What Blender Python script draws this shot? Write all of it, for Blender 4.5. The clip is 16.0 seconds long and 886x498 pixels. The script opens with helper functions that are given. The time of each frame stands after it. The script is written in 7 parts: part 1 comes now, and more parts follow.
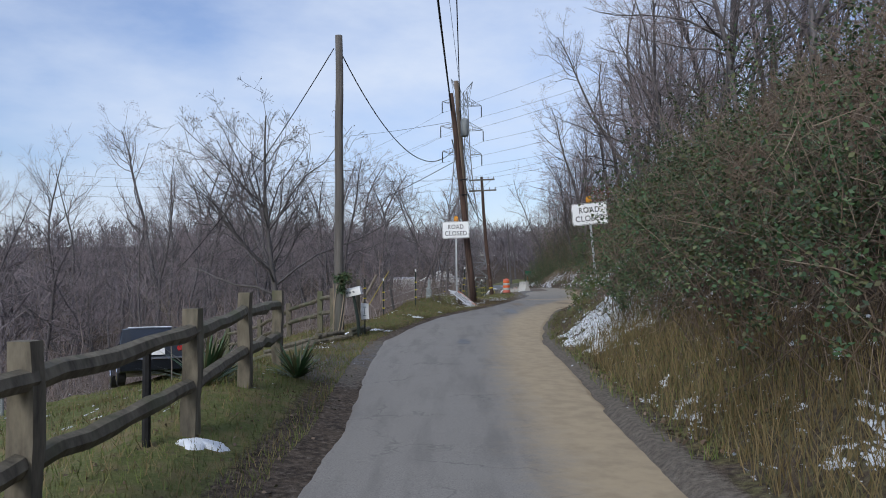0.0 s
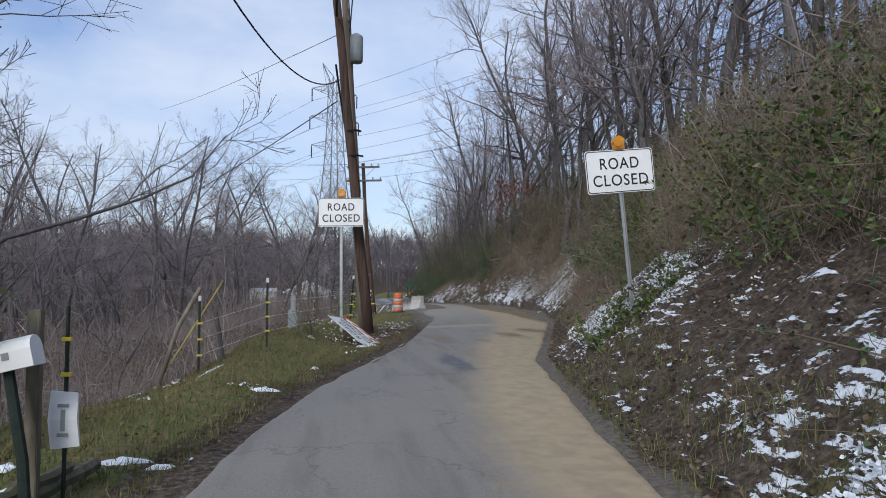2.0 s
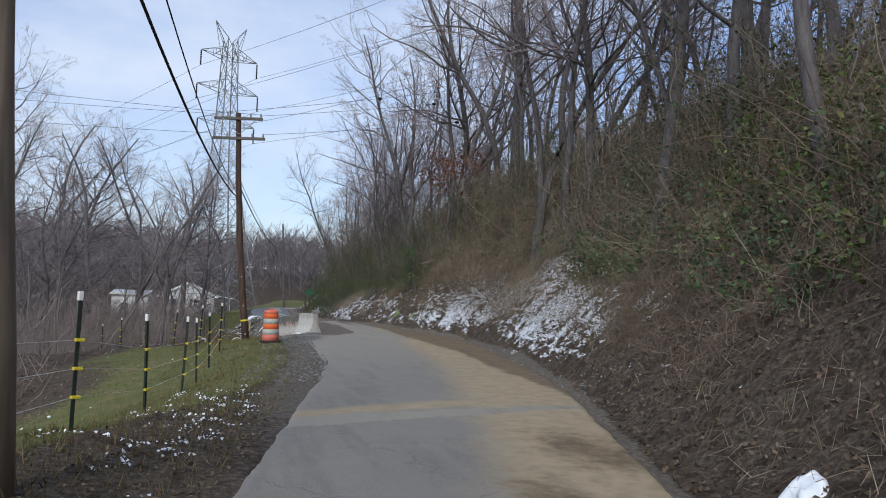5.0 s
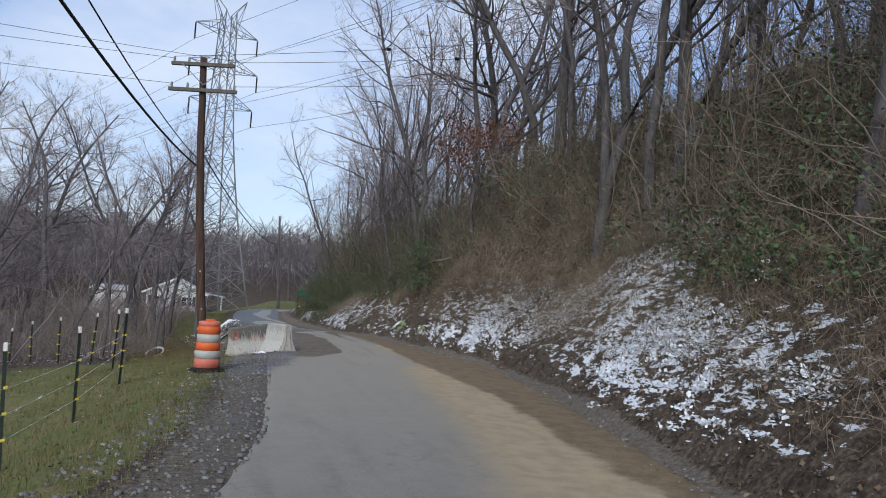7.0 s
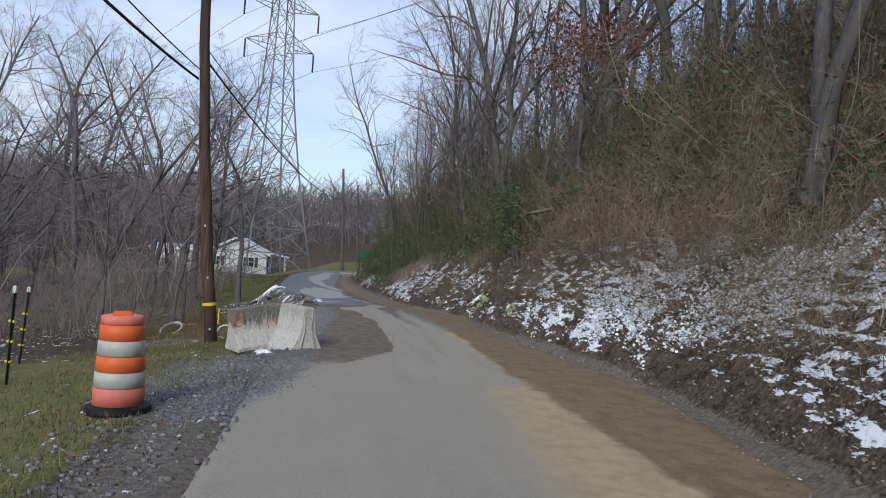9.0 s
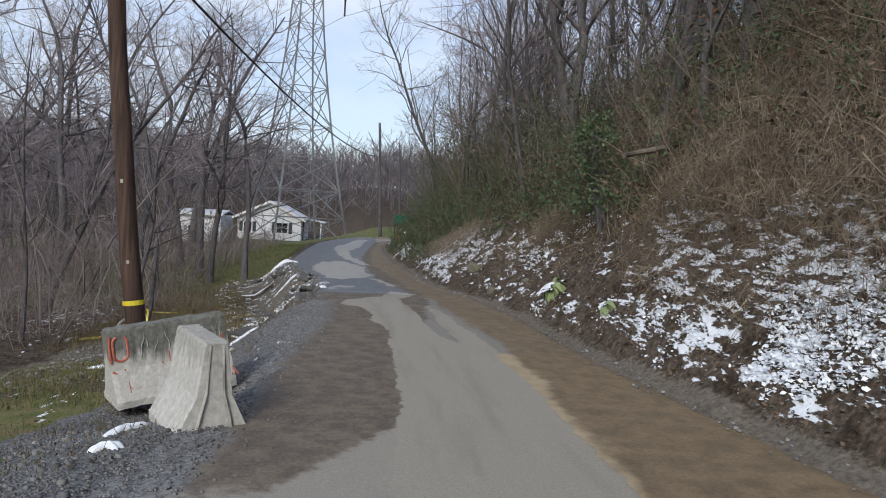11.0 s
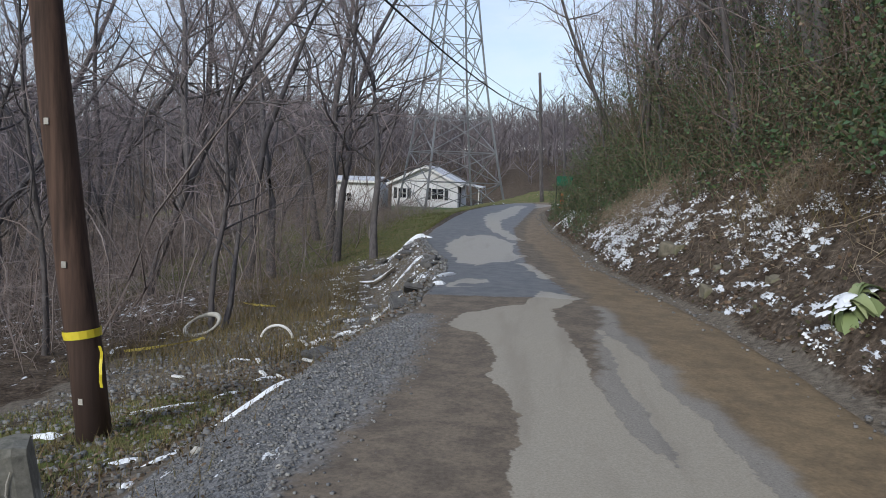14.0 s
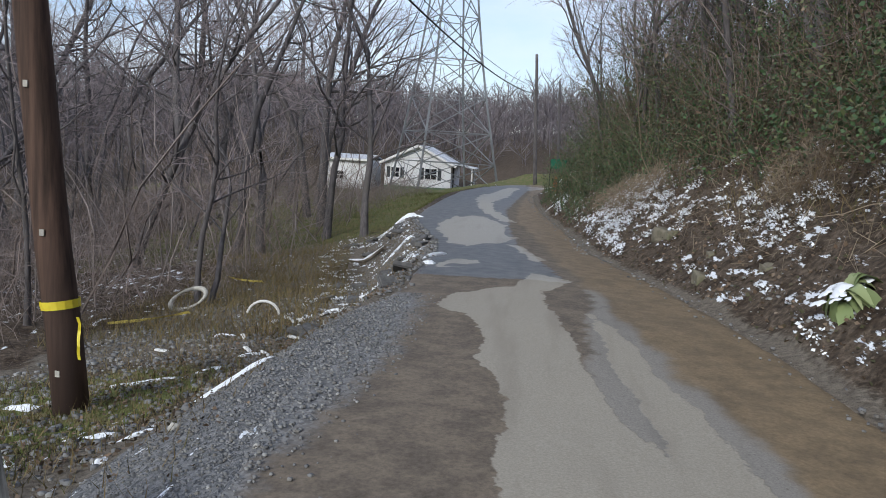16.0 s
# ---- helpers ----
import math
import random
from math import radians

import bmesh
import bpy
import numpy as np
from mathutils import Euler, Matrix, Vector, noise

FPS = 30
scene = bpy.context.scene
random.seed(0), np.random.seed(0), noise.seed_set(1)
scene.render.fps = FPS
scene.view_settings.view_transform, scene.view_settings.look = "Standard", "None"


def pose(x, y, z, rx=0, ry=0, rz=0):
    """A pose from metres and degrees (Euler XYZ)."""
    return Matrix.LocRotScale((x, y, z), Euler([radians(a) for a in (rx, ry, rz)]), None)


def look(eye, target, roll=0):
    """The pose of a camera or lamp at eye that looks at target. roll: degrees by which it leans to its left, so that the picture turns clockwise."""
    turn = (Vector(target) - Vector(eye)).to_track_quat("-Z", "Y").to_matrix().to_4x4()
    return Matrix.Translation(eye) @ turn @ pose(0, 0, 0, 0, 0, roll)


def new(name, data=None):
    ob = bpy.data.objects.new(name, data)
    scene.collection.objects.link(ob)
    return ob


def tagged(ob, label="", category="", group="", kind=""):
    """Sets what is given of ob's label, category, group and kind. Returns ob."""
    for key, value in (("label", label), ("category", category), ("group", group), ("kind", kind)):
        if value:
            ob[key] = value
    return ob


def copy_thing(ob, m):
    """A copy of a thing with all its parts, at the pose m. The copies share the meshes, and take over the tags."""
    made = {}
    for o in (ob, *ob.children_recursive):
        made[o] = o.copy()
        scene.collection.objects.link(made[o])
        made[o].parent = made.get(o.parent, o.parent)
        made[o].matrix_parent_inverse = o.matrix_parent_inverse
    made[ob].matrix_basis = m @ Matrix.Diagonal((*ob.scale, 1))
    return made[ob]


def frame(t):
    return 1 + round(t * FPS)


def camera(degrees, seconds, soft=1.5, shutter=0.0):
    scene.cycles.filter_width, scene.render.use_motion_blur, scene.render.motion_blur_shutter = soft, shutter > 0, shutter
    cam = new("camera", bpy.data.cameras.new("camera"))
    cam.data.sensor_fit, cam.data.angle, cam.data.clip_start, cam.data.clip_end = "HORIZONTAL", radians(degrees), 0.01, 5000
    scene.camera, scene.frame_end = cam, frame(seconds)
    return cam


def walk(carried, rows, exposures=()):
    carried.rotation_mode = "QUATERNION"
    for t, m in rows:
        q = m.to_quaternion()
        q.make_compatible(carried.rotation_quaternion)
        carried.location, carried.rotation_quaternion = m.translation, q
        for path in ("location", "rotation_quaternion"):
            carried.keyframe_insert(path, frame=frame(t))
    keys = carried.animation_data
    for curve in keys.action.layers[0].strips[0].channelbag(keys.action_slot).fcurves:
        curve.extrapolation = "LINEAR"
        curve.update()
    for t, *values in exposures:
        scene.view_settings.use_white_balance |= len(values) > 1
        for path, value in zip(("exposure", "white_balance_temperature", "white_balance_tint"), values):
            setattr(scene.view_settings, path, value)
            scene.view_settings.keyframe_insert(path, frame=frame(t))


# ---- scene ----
cam = camera(60.3, 16.0, soft=0.95)
PATH = [
    (0, (0.849, 1.423, 1.552), (0.804, 3.421, 1.635), -0.3),
    (0.5, (0.472, 5.042, 1.541), (0.494, 7.04, 1.637), -0.7),
    (1, (0.225, 8.587, 1.575), (0.311, 10.582, 1.685), -0.9),
    (1.5, (0.152, 12.019, 1.645), (0.295, 14.011, 1.755), -0.2),
    (2, (0.277, 15.337, 1.731), (0.58, 17.311, 1.843), 0.1),
    (2.5, (0.553, 18.461, 1.821), (0.974, 20.413, 1.938), 0.2),
    (3, (0.901, 21.351, 1.91), (1.352, 23.296, 2.029), 0.6),
    (3.5, (1.272, 23.927, 1.999), (1.744, 25.866, 2.121), 0.8),
    (4, (1.754, 26.599, 2.025), (2.271, 28.527, 2.159), 0.8),
    (6.3, (4.175, 37.212, 2.203), (4.689, 39.139, 2.344), 3.1),
    (6.5, (4.315, 38.031, 2.216), (4.83, 39.958, 2.358), 3.2),
    (7, (4.724, 40.004, 2.281), (5.231, 41.933, 2.428), 3.7),
    (7.5, (5.09, 42.024, 2.378), (5.542, 43.968, 2.509), 4.5),
    (8, (5.515, 44.143, 2.46), (5.863, 46.112, 2.506), 5.1),
    (8.5, (5.931, 46.152, 2.485), (6.268, 48.123, 2.515), 4.9),
    (8.7, (6.053, 46.953, 2.47), (6.389, 48.924, 2.505), 4.4),
    (10.8, (7.28, 54.787, 2.613), (7.528, 56.771, 2.546), 3.2),
    (11, (7.396, 55.528, 2.615), (7.601, 57.515, 2.538), 3.4),
    (11.5, (7.649, 57.206, 2.622), (7.82, 59.196, 2.517), 3.3),
    (12, (7.794, 58.743, 2.616), (7.89, 60.737, 2.493), 2.8),
    (12.5, (7.832, 59.933, 2.592), (7.895, 61.927, 2.457), 2.5),
    (13, (7.845, 60.745, 2.56), (7.707, 62.734, 2.405), 2.0),
    (13.5, (7.855, 61.412, 2.56), (7.638, 63.393, 2.388), 1.9),
    (14, (7.872, 61.976, 2.551), (7.648, 63.954, 2.36), 1.9),
    (14.5, (7.847, 62.179, 2.541), (7.614, 64.154, 2.327), 2.6),
    (15, (7.85, 62.173, 2.53), (7.614, 64.142, 2.269), 2.9),
    (15.5, (7.86, 62.163, 2.516), (7.623, 64.134, 2.269), 3.3),
    (16, (7.87, 62.15, 2.511), (7.671, 64.125, 2.271), 3.5),
]
walk(cam, [(t, look(eye, target, roll)) for t, eye, target, roll in PATH],
     [(0, -0.06, 6150, 7), (4, 0.02, 6220, 6), (8.5, 0.08, 6250, 6), (11, 0.15, 6500, 6), (13.5, 0.14, 6450, 6), (14.2, 0.25, 6450, 5), (15, 0.36, 6450, 5), (16, 0.28, 6420, 5)])

# ---- light and sky ----
world = bpy.data.worlds.new("sky")
scene.world = world
world.use_nodes = True
wt = world.node_tree
wt.nodes.clear()
SUN_ELEV, SUN_ROT = 30.0, 205.0
sky = wt.nodes.new("ShaderNodeTexSky")
sky.sky_type = 'NISHITA'
sky.sun_disc = False
sky.sun_elevation = radians(SUN_ELEV)
sky.sun_rotation = radians(SUN_ROT)
sky.air_density, sky.dust_density, sky.ozone_density = 1.3, 0.7, 3.0
tc = wt.nodes.new("ShaderNodeTexCoord")
mp = wt.nodes.new("ShaderNodeMapping")
mp.inputs["Scale"].default_value = (1.3, 1.3, 3.2)
cn = wt.nodes.new("ShaderNodeTexNoise")
cn.inputs["Scale"].default_value = 1.7
cn.inputs["Detail"].default_value = 7.0
cn.inputs["Roughness"].default_value = 0.55
cr = wt.nodes.new("ShaderNodeValToRGB")
cr.color_ramp.elements[0].position, cr.color_ramp.elements[0].color = 0.36, (0.16, 0.16, 0.16, 1)
cr.color_ramp.elements[1].position, cr.color_ramp.elements[1].color = 0.68, (0.95, 0.95, 0.95, 1)
sm = wt.nodes.new("ShaderNodeMixRGB")
sm.inputs["Color2"].default_value = (6.0, 6.4, 7.4, 1)
bg = wt.nodes.new("ShaderNodeBackground")
bg.inputs["Strength"].default_value = 0.13
wo = wt.nodes.new("ShaderNodeOutputWorld")
wt.links.new(tc.outputs["Generated"], mp.inputs["Vector"])
wt.links.new(mp.outputs["Vector"], cn.inputs["Vector"])
wt.links.new(cn.outputs["Fac"], cr.inputs["Fac"])
wt.links.new(cr.outputs["Color"], sm.inputs["Fac"])
tint = wt.nodes.new("ShaderNodeMixRGB")
tint.blend_type = 'MULTIPLY'
tint.inputs["Fac"].default_value = 1.0
tint.inputs["Color2"].default_value = (0.92, 0.9, 1.12, 1)
wt.links.new(sky.outputs["Color"], tint.inputs["Color1"])
wt.links.new(tint.outputs["Color"], sm.inputs["Color1"])
wt.links.new(sm.outputs["Color"], bg.inputs["Color"])
wt.links.new(bg.outputs["Background"], wo.inputs["Surface"])
sun = new("sun", bpy.data.lights.new("sun", 'SUN'))
sun.data.energy, sun.data.angle, sun.data.color = 2.1, radians(20), (1.0, 0.95, 0.88)
_az, _el = radians(SUN_ROT), radians(SUN_ELEV)
sun.matrix_world = look((0, 0, 40), (-40 * math.sin(_az) * math.cos(_el), -40 * math.cos(_az) * math.cos(_el), 40 - 40 * math.sin(_el)))

# ---- materials ----
def material(name, rough=0.8, metal=0.0, spec=0.3):
    m = bpy.data.materials.new(name)
    m.use_nodes = True
    nt = m.node_tree
    b = nt.nodes["Principled BSDF"]
    b.inputs["Roughness"].default_value = rough
    b.inputs["Metallic"].default_value = metal
    b.inputs["Specular IOR Level"].default_value = spec
    return m, nt, b


def node(nt, kind, **kw):
    n = nt.nodes.new(kind)
    for k, v in kw.items():
        n.inputs[k.replace("_", " ")].default_value = v
    return n


def place_coords(nt, kind="Position", scale=(1, 1, 1)):
    if kind == "Position":
        src = nt.nodes.new("ShaderNodeNewGeometry").outputs["Position"]
    else:
        src = nt.nodes.new("ShaderNodeTexCoord").outputs["Object"]
    mp = nt.nodes.new("ShaderNodeMapping")
    mp.inputs["Scale"].default_value = scale
    nt.links.new(src, mp.inputs["Vector"])
    return mp.outputs["Vector"]


def noise_tex(nt, vec, scale, detail=4.0, rough=0.55):
    n = node(nt, "ShaderNodeTexNoise", Scale=scale, Detail=detail, Roughness=rough)
    nt.links.new(vec, n.inputs["Vector"])
    return n.outputs["Fac"]


def ramp(nt, fac, stops):
    r = nt.nodes.new("ShaderNodeValToRGB")
    e = r.color_ramp.elements
    while len(e) < len(stops):
        e.new(0.5)
    for i, (p, c) in enumerate(stops):
        e[i].position = p
        e[i].color = (*c, 1) if len(c) == 3 else c
    nt.links.new(fac, r.inputs["Fac"])
    return r.outputs["Color"]


def mix(nt, fac, a, b, kind='MIX'):
    n = nt.nodes.new("ShaderNodeMixRGB")
    n.blend_type = kind
    for sock, val in ((n.inputs["Fac"], fac), (n.inputs["Color1"], a), (n.inputs["Color2"], b)):
        if hasattr(val, "is_linked"):
            nt.links.new(val, sock)
        elif isinstance(val, (int, float)):
            sock.default_value = val
        else:
            sock.default_value = (*val, 1)
    return n.outputs["Color"]


def math_op(nt, op, a, b=0.0, c=0.0):
    n = nt.nodes.new("ShaderNodeMath")
    n.operation = op
    for i, val in enumerate((a, b, c)):
        if hasattr(val, "is_linked"):
            nt.links.new(val, n.inputs[i])
        else:
            n.inputs[i].default_value = val
    return n.outputs["Value"]


def smooth(nt, val, lo, hi):
    n = nt.nodes.new("ShaderNodeMapRange")
    n.interpolation_type = 'SMOOTHSTEP'
    nt.links.new(val, n.inputs["Value"])
    n.inputs["From Min"].default_value, n.inputs["From Max"].default_value = lo, hi
    return n.outputs["Result"]


def attr(nt, name):
    n = nt.nodes.new("ShaderNodeAttribute")
    n.attribute_name = name
    return n.outputs["Fac"]


def bump(nt, b, height, strength, dist=0.02):
    n = nt.nodes.new("ShaderNodeBump")
    n.inputs["Strength"].default_value, n.inputs["Distance"].default_value = strength, dist
    nt.links.new(height, n.inputs["Height"])
    nt.links.new(n.outputs["Normal"], b.inputs["Normal"])


def grained(name, dark, light, scale=8.0, stretch=(1, 1, 1), rough=0.85, metal=0.0, bumps=0.3, coords="Object", stain=None, spec=0.3, dist=0.01):
    """A surface of two tones: a fine grain, a broad stain, and a relief from the grain."""
    m, nt, b = material(name, rough, metal, spec)
    v = place_coords(nt, coords, stretch)
    g = noise_tex(nt, v, scale, 6.0, 0.6)
    c = ramp(nt, g, [(0.3, dark), (0.7, light)])
    big = noise_tex(nt, v, scale * 0.13, 3.0)
    c = mix(nt, smooth(nt, big, 0.45, 0.7), c, stain or tuple(x * 0.7 for x in dark))
    nt.links.new(c, b.inputs["Base Color"])
    bump(nt, b, g, bumps, dist)
    return m


def varied(name, cols, rough=0.85, spec=0.2, island=True):
    """Leaves, blades and stones: each piece has its own tone."""
    m, nt, b = material(name, rough, 0.0, spec)
    src = nt.nodes.new("ShaderNodeNewGeometry").outputs["Random Per Island"] if island else nt.nodes.new("ShaderNodeObjectInfo").outputs["Random"]
    n = len(cols)
    c = ramp(nt, src, [((i + 0.5) / n, cols[i]) for i in range(n)])
    v = place_coords(nt)
    big = noise_tex(nt, v, 0.6, 2.0)
    c = mix(nt, smooth(nt, big, 0.4, 0.7), c, mix(nt, 1.0, c, (0.62, 0.6, 0.58), 'MULTIPLY'))
    nt.links.new(c, b.inputs["Base Color"])
    return m


BARK = grained("bark", (0.054, 0.05, 0.052), (0.165, 0.15, 0.152), 9.0, (1, 1, 0.25), bumps=0.6, dist=0.03, stain=(0.1, 0.092, 0.085))
TWIG = grained("twig_bark", (0.2, 0.168, 0.172), (0.38, 0.32, 0.325), 3.0, bumps=0.1)
PALE_BARK = grained("pale_bark", (0.12, 0.1, 0.08), (0.3, 0.26, 0.21), 9.0, (1, 1, 0.25), bumps=0.5)
DRY_STEM = varied("dry_stems", [(0.18, 0.148, 0.11), (0.29, 0.24, 0.175), (0.14, 0.117, 0.098), (0.42, 0.355, 0.265), (0.21, 0.173, 0.125), (0.2, 0.14, 0.1)])
DARK_STEM = varied("dark_stems", [(0.14, 0.106, 0.082), (0.2, 0.152, 0.112), (0.1, 0.08, 0.068), (0.31, 0.25, 0.19), (0.165, 0.12, 0.09)])
HONEYSUCKLE = varied("honeysuckle_leaves", [(0.06, 0.11, 0.028), (0.1, 0.155, 0.035), (0.04, 0.08, 0.025), (0.15, 0.185, 0.045), (0.12, 0.11, 0.04)], 0.6, 0.3)
TAN_GRASS = varied("dry_grass", [(0.17, 0.128, 0.06), (0.25, 0.192, 0.1), (0.12, 0.092, 0.043), (0.19, 0.15, 0.075), (0.1, 0.1, 0.044)])
GREY_STEM = varied("grey_stems", [(0.22, 0.185, 0.175), (0.32, 0.275, 0.26), (0.165, 0.136, 0.13), (0.39, 0.335, 0.31), (0.25, 0.19, 0.165)])
FAR_WOOD = varied("far_twigs", [(0.15, 0.132, 0.142), (0.205, 0.182, 0.192), (0.12, 0.106, 0.114), (0.24, 0.212, 0.22)])
GREEN_GRASS = varied("grass_blades", [(0.1, 0.135, 0.038), (0.14, 0.175, 0.05), (0.21, 0.19, 0.085), (0.08, 0.11, 0.032), (0.25, 0.2, 0.1)])
EVERGREEN = varied("evergreen_leaves", [(0.05, 0.098, 0.042), (0.075, 0.135, 0.052), (0.056, 0.11, 0.055), (0.13, 0.16, 0.064), (0.11, 0.106, 0.056), (0.044, 0.072, 0.038)], 0.6, 0.35)
PALE_LEAF = varied("pale_green_leaves", [(0.2, 0.255, 0.11), (0.29, 0.33, 0.17), (0.15, 0.19, 0.08)], 0.6, 0.3, False)
RUST_LEAF = varied("rust_leaves", [(0.16, 0.055, 0.025), (0.23, 0.09, 0.04), (0.11, 0.045, 0.025)])
LITTER = varied("leaf_litter", [(0.14, 0.1, 0.07), (0.2, 0.14, 0.1), (0.085, 0.066, 0.052), (0.27, 0.205, 0.15), (0.11, 0.086, 0.06), (0.075, 0.075, 0.042)])
STONE = varied("gravel_stone", [(0.17, 0.172, 0.175), (0.25, 0.25, 0.25), (0.12, 0.122, 0.128), (0.33, 0.33, 0.32), (0.19, 0.18, 0.165)], 0.85, 0.25)
SNOW = grained("snow", (0.78, 0.82, 0.88), (0.9, 0.92, 0.95), 14.0, rough=0.6, bumps=0.5, coords="Position", stain=(0.72, 0.75, 0.8), dist=0.02)
POLE_BROWN = grained("brown_pole_wood", (0.03, 0.02, 0.016), (0.115, 0.07, 0.052), 14.0, (1, 1, 0.06), bumps=0.5, stain=(0.04, 0.026, 0.022))
POLE_GREY = grained("grey_pole_wood", (0.07, 0.064, 0.058), (0.17, 0.155, 0.14), 14.0, (1, 1, 0.06), bumps=0.5, stain=(0.1, 0.1, 0.085))
POLE_TAN = grained("tan_pole_wood", (0.13, 0.1, 0.075), (0.27, 0.215, 0.165), 14.0, (1, 1, 0.06), bumps=0.5)
FENCE_WOOD = grained("weathered_fence_wood", (0.07, 0.06, 0.045), (0.2, 0.175, 0.13), 11.0, (1, 1, 0.3), bumps=0.7, stain=(0.1, 0.105, 0.06))
STEEL = grained("galvanised_steel", (0.38, 0.4, 0.42), (0.55, 0.57, 0.58), 6.0, rough=0.45, metal=0.75, bumps=0.05)
TOWER_STEEL = grained("tower_steel", (0.19, 0.2, 0.21), (0.3, 0.31, 0.32), 1.0, rough=0.6, metal=0.3, bumps=0.02)
BLACK = grained("black_rubber", (0.008, 0.008, 0.009), (0.02, 0.02, 0.021), 9.0, rough=0.7, bumps=0.1)
POST_GREEN = grained("dark_green_paint", (0.012, 0.02, 0.016), (0.03, 0.042, 0.034), 12.0, rough=0.6)
YELLOW = grained("yellow_plastic", (0.62, 0.5, 0.03), (0.75, 0.62, 0.06), 9.0, rough=0.45, bumps=0.05)
TAPE_DULL = grained("dull_yellow_plastic", (0.4, 0.32, 0.06), (0.5, 0.41, 0.1), 9.0, rough=0.6, bumps=0.05)
WHITE_PAINT = grained("white_paint", (0.7, 0.7, 0.69), (0.82, 0.82, 0.81), 5.0, rough=0.5, bumps=0.05, stain=(0.62, 0.61, 0.58))
SIGN_WHITE = grained("sign_sheeting", (0.78, 0.79, 0.79), (0.86, 0.86, 0.86), 3.0, rough=0.4, bumps=0.02, stain=(0.74, 0.74, 0.73))
SIGN_BLACK = grained("sign_black", (0.012, 0.012, 0.013), (0.022, 0.022, 0.024), 5.0, rough=0.45, bumps=0.02)
ORANGE = grained("orange_plastic", (0.6, 0.11, 0.03), (0.72, 0.16, 0.05), 5.0, rough=0.5, bumps=0.05, stain=(0.5, 0.12, 0.04))
FADED_ORANGE = grained("faded_orange_plastic", (0.58, 0.15, 0.11), (0.68, 0.21, 0.16), 5.0, rough=0.55, bumps=0.05)
BAND_WHITE = grained("reflective_band", (0.36, 0.37, 0.34), (0.47, 0.48, 0.45), 7.0, rough=0.4, bumps=0.03, stain=(0.42, 0.43, 0.4))
AMBER = grained("amber_lens", (0.6, 0.24, 0.015), (0.75, 0.34, 0.03), 30.0, rough=0.25, bumps=0.3, spec=0.5)
CONCRETE = grained("barrier_concrete", (0.36, 0.345, 0.31), (0.54, 0.52, 0.475), 22.0, bumps=0.6, stain=(0.2, 0.195, 0.175), dist=0.008)
def stained_concrete(name, level, depth):
    """Concrete with a dark weathered crust over its upper part, running down in streaks."""
    m, nt, b = material(name, 0.9, 0.0, 0.2)
    v = place_coords(nt, "Object")
    g, big = noise_tex(nt, v, 22.0, 6.0, 0.65), noise_tex(nt, v, 3.5, 4.0)
    pale = ramp(nt, g, [(0.3, (0.38, 0.365, 0.33)), (0.7, (0.58, 0.56, 0.515))])
    dark = ramp(nt, g, [(0.3, (0.07, 0.072, 0.062)), (0.7, (0.19, 0.185, 0.16))])
    sep = nt.nodes.new("ShaderNodeSeparateXYZ")
    nt.links.new(v, sep.inputs["Vector"])
    run = noise_tex(nt, place_coords(nt, "Object", (9.0, 9.0, 1.2)), 1.0, 5.0, 0.65)
    edge = math_op(nt, 'ADD', sep.outputs["Z"], math_op(nt, 'MULTIPLY', math_op(nt, 'SUBTRACT', run, 0.5), 0.6))
    f = math_op(nt, 'MULTIPLY', smooth(nt, edge, level - 0.07, level + 0.09), math_op(nt, 'ADD', depth, math_op(nt, 'MULTIPLY', big, 0.45)))
    nt.links.new(mix(nt, f, pale, dark), b.inputs["Base Color"])
    bump(nt, b, g, 0.6, 0.008)
    return m


OLD_CONCRETE = stained_concrete("old_barrier_concrete", 0.5, 0.68)
END_CONCRETE = stained_concrete("chipped_barrier_concrete", 0.62, 0.12)
GRAFFITI = grained("red_spray_paint", (0.42, 0.1, 0.065), (0.58, 0.22, 0.15), 30.0, rough=0.7)
SIDING = grained("white_vinyl_siding", (0.66, 0.66, 0.67), (0.74, 0.74, 0.75), 2.0, rough=0.55, bumps=0.03, stain=(0.6, 0.6, 0.6))
ROOF = grained("snow_dusted_shingles", (0.3, 0.3, 0.32), (0.62, 0.64, 0.68), 2.5, bumps=0.3, stain=(0.7, 0.72, 0.75))
SHUTTER = grained("dark_shutter_paint", (0.03, 0.035, 0.04), (0.05, 0.055, 0.06), 4.0, rough=0.6)
FOUNDATION = grained("green_foundation", (0.1, 0.15, 0.09), (0.16, 0.22, 0.13), 3.0)
CAR_PAINT = grained("dark_car_paint", (0.006, 0.008, 0.012), (0.011, 0.014, 0.02), 2.0, rough=0.25, spec=0.5, bumps=0.0)
CHROME = grained("chrome", (0.6, 0.6, 0.62), (0.7, 0.7, 0.72), 3.0, rough=0.15, metal=1.0, bumps=0.0)
RED_LAMP = grained("red_lamp", (0.35, 0.02, 0.02), (0.45, 0.03, 0.03), 9.0, rough=0.2, spec=0.5)
RUBBLE = grained("broken_asphalt", (0.07, 0.07, 0.072), (0.17, 0.165, 0.16), 16.0, bumps=0.7)
GREEN_PAINT = grained("green_paint", (0.01, 0.1, 0.06), (0.02, 0.14, 0.08), 3.0, rough=0.5)
GREY_PLASTIC = grained("grey_painted_steel", (0.2, 0.22, 0.22), (0.3, 0.32, 0.32), 4.0, rough=0.5)
m, nt, b = material("window_glass", 0.05, 0.0, 0.5)
b.inputs["Base Color"].default_value = (0.012, 0.015, 0.02, 1)
GLASS = m
b.inputs["Coat Weight"].default_value = 0.6


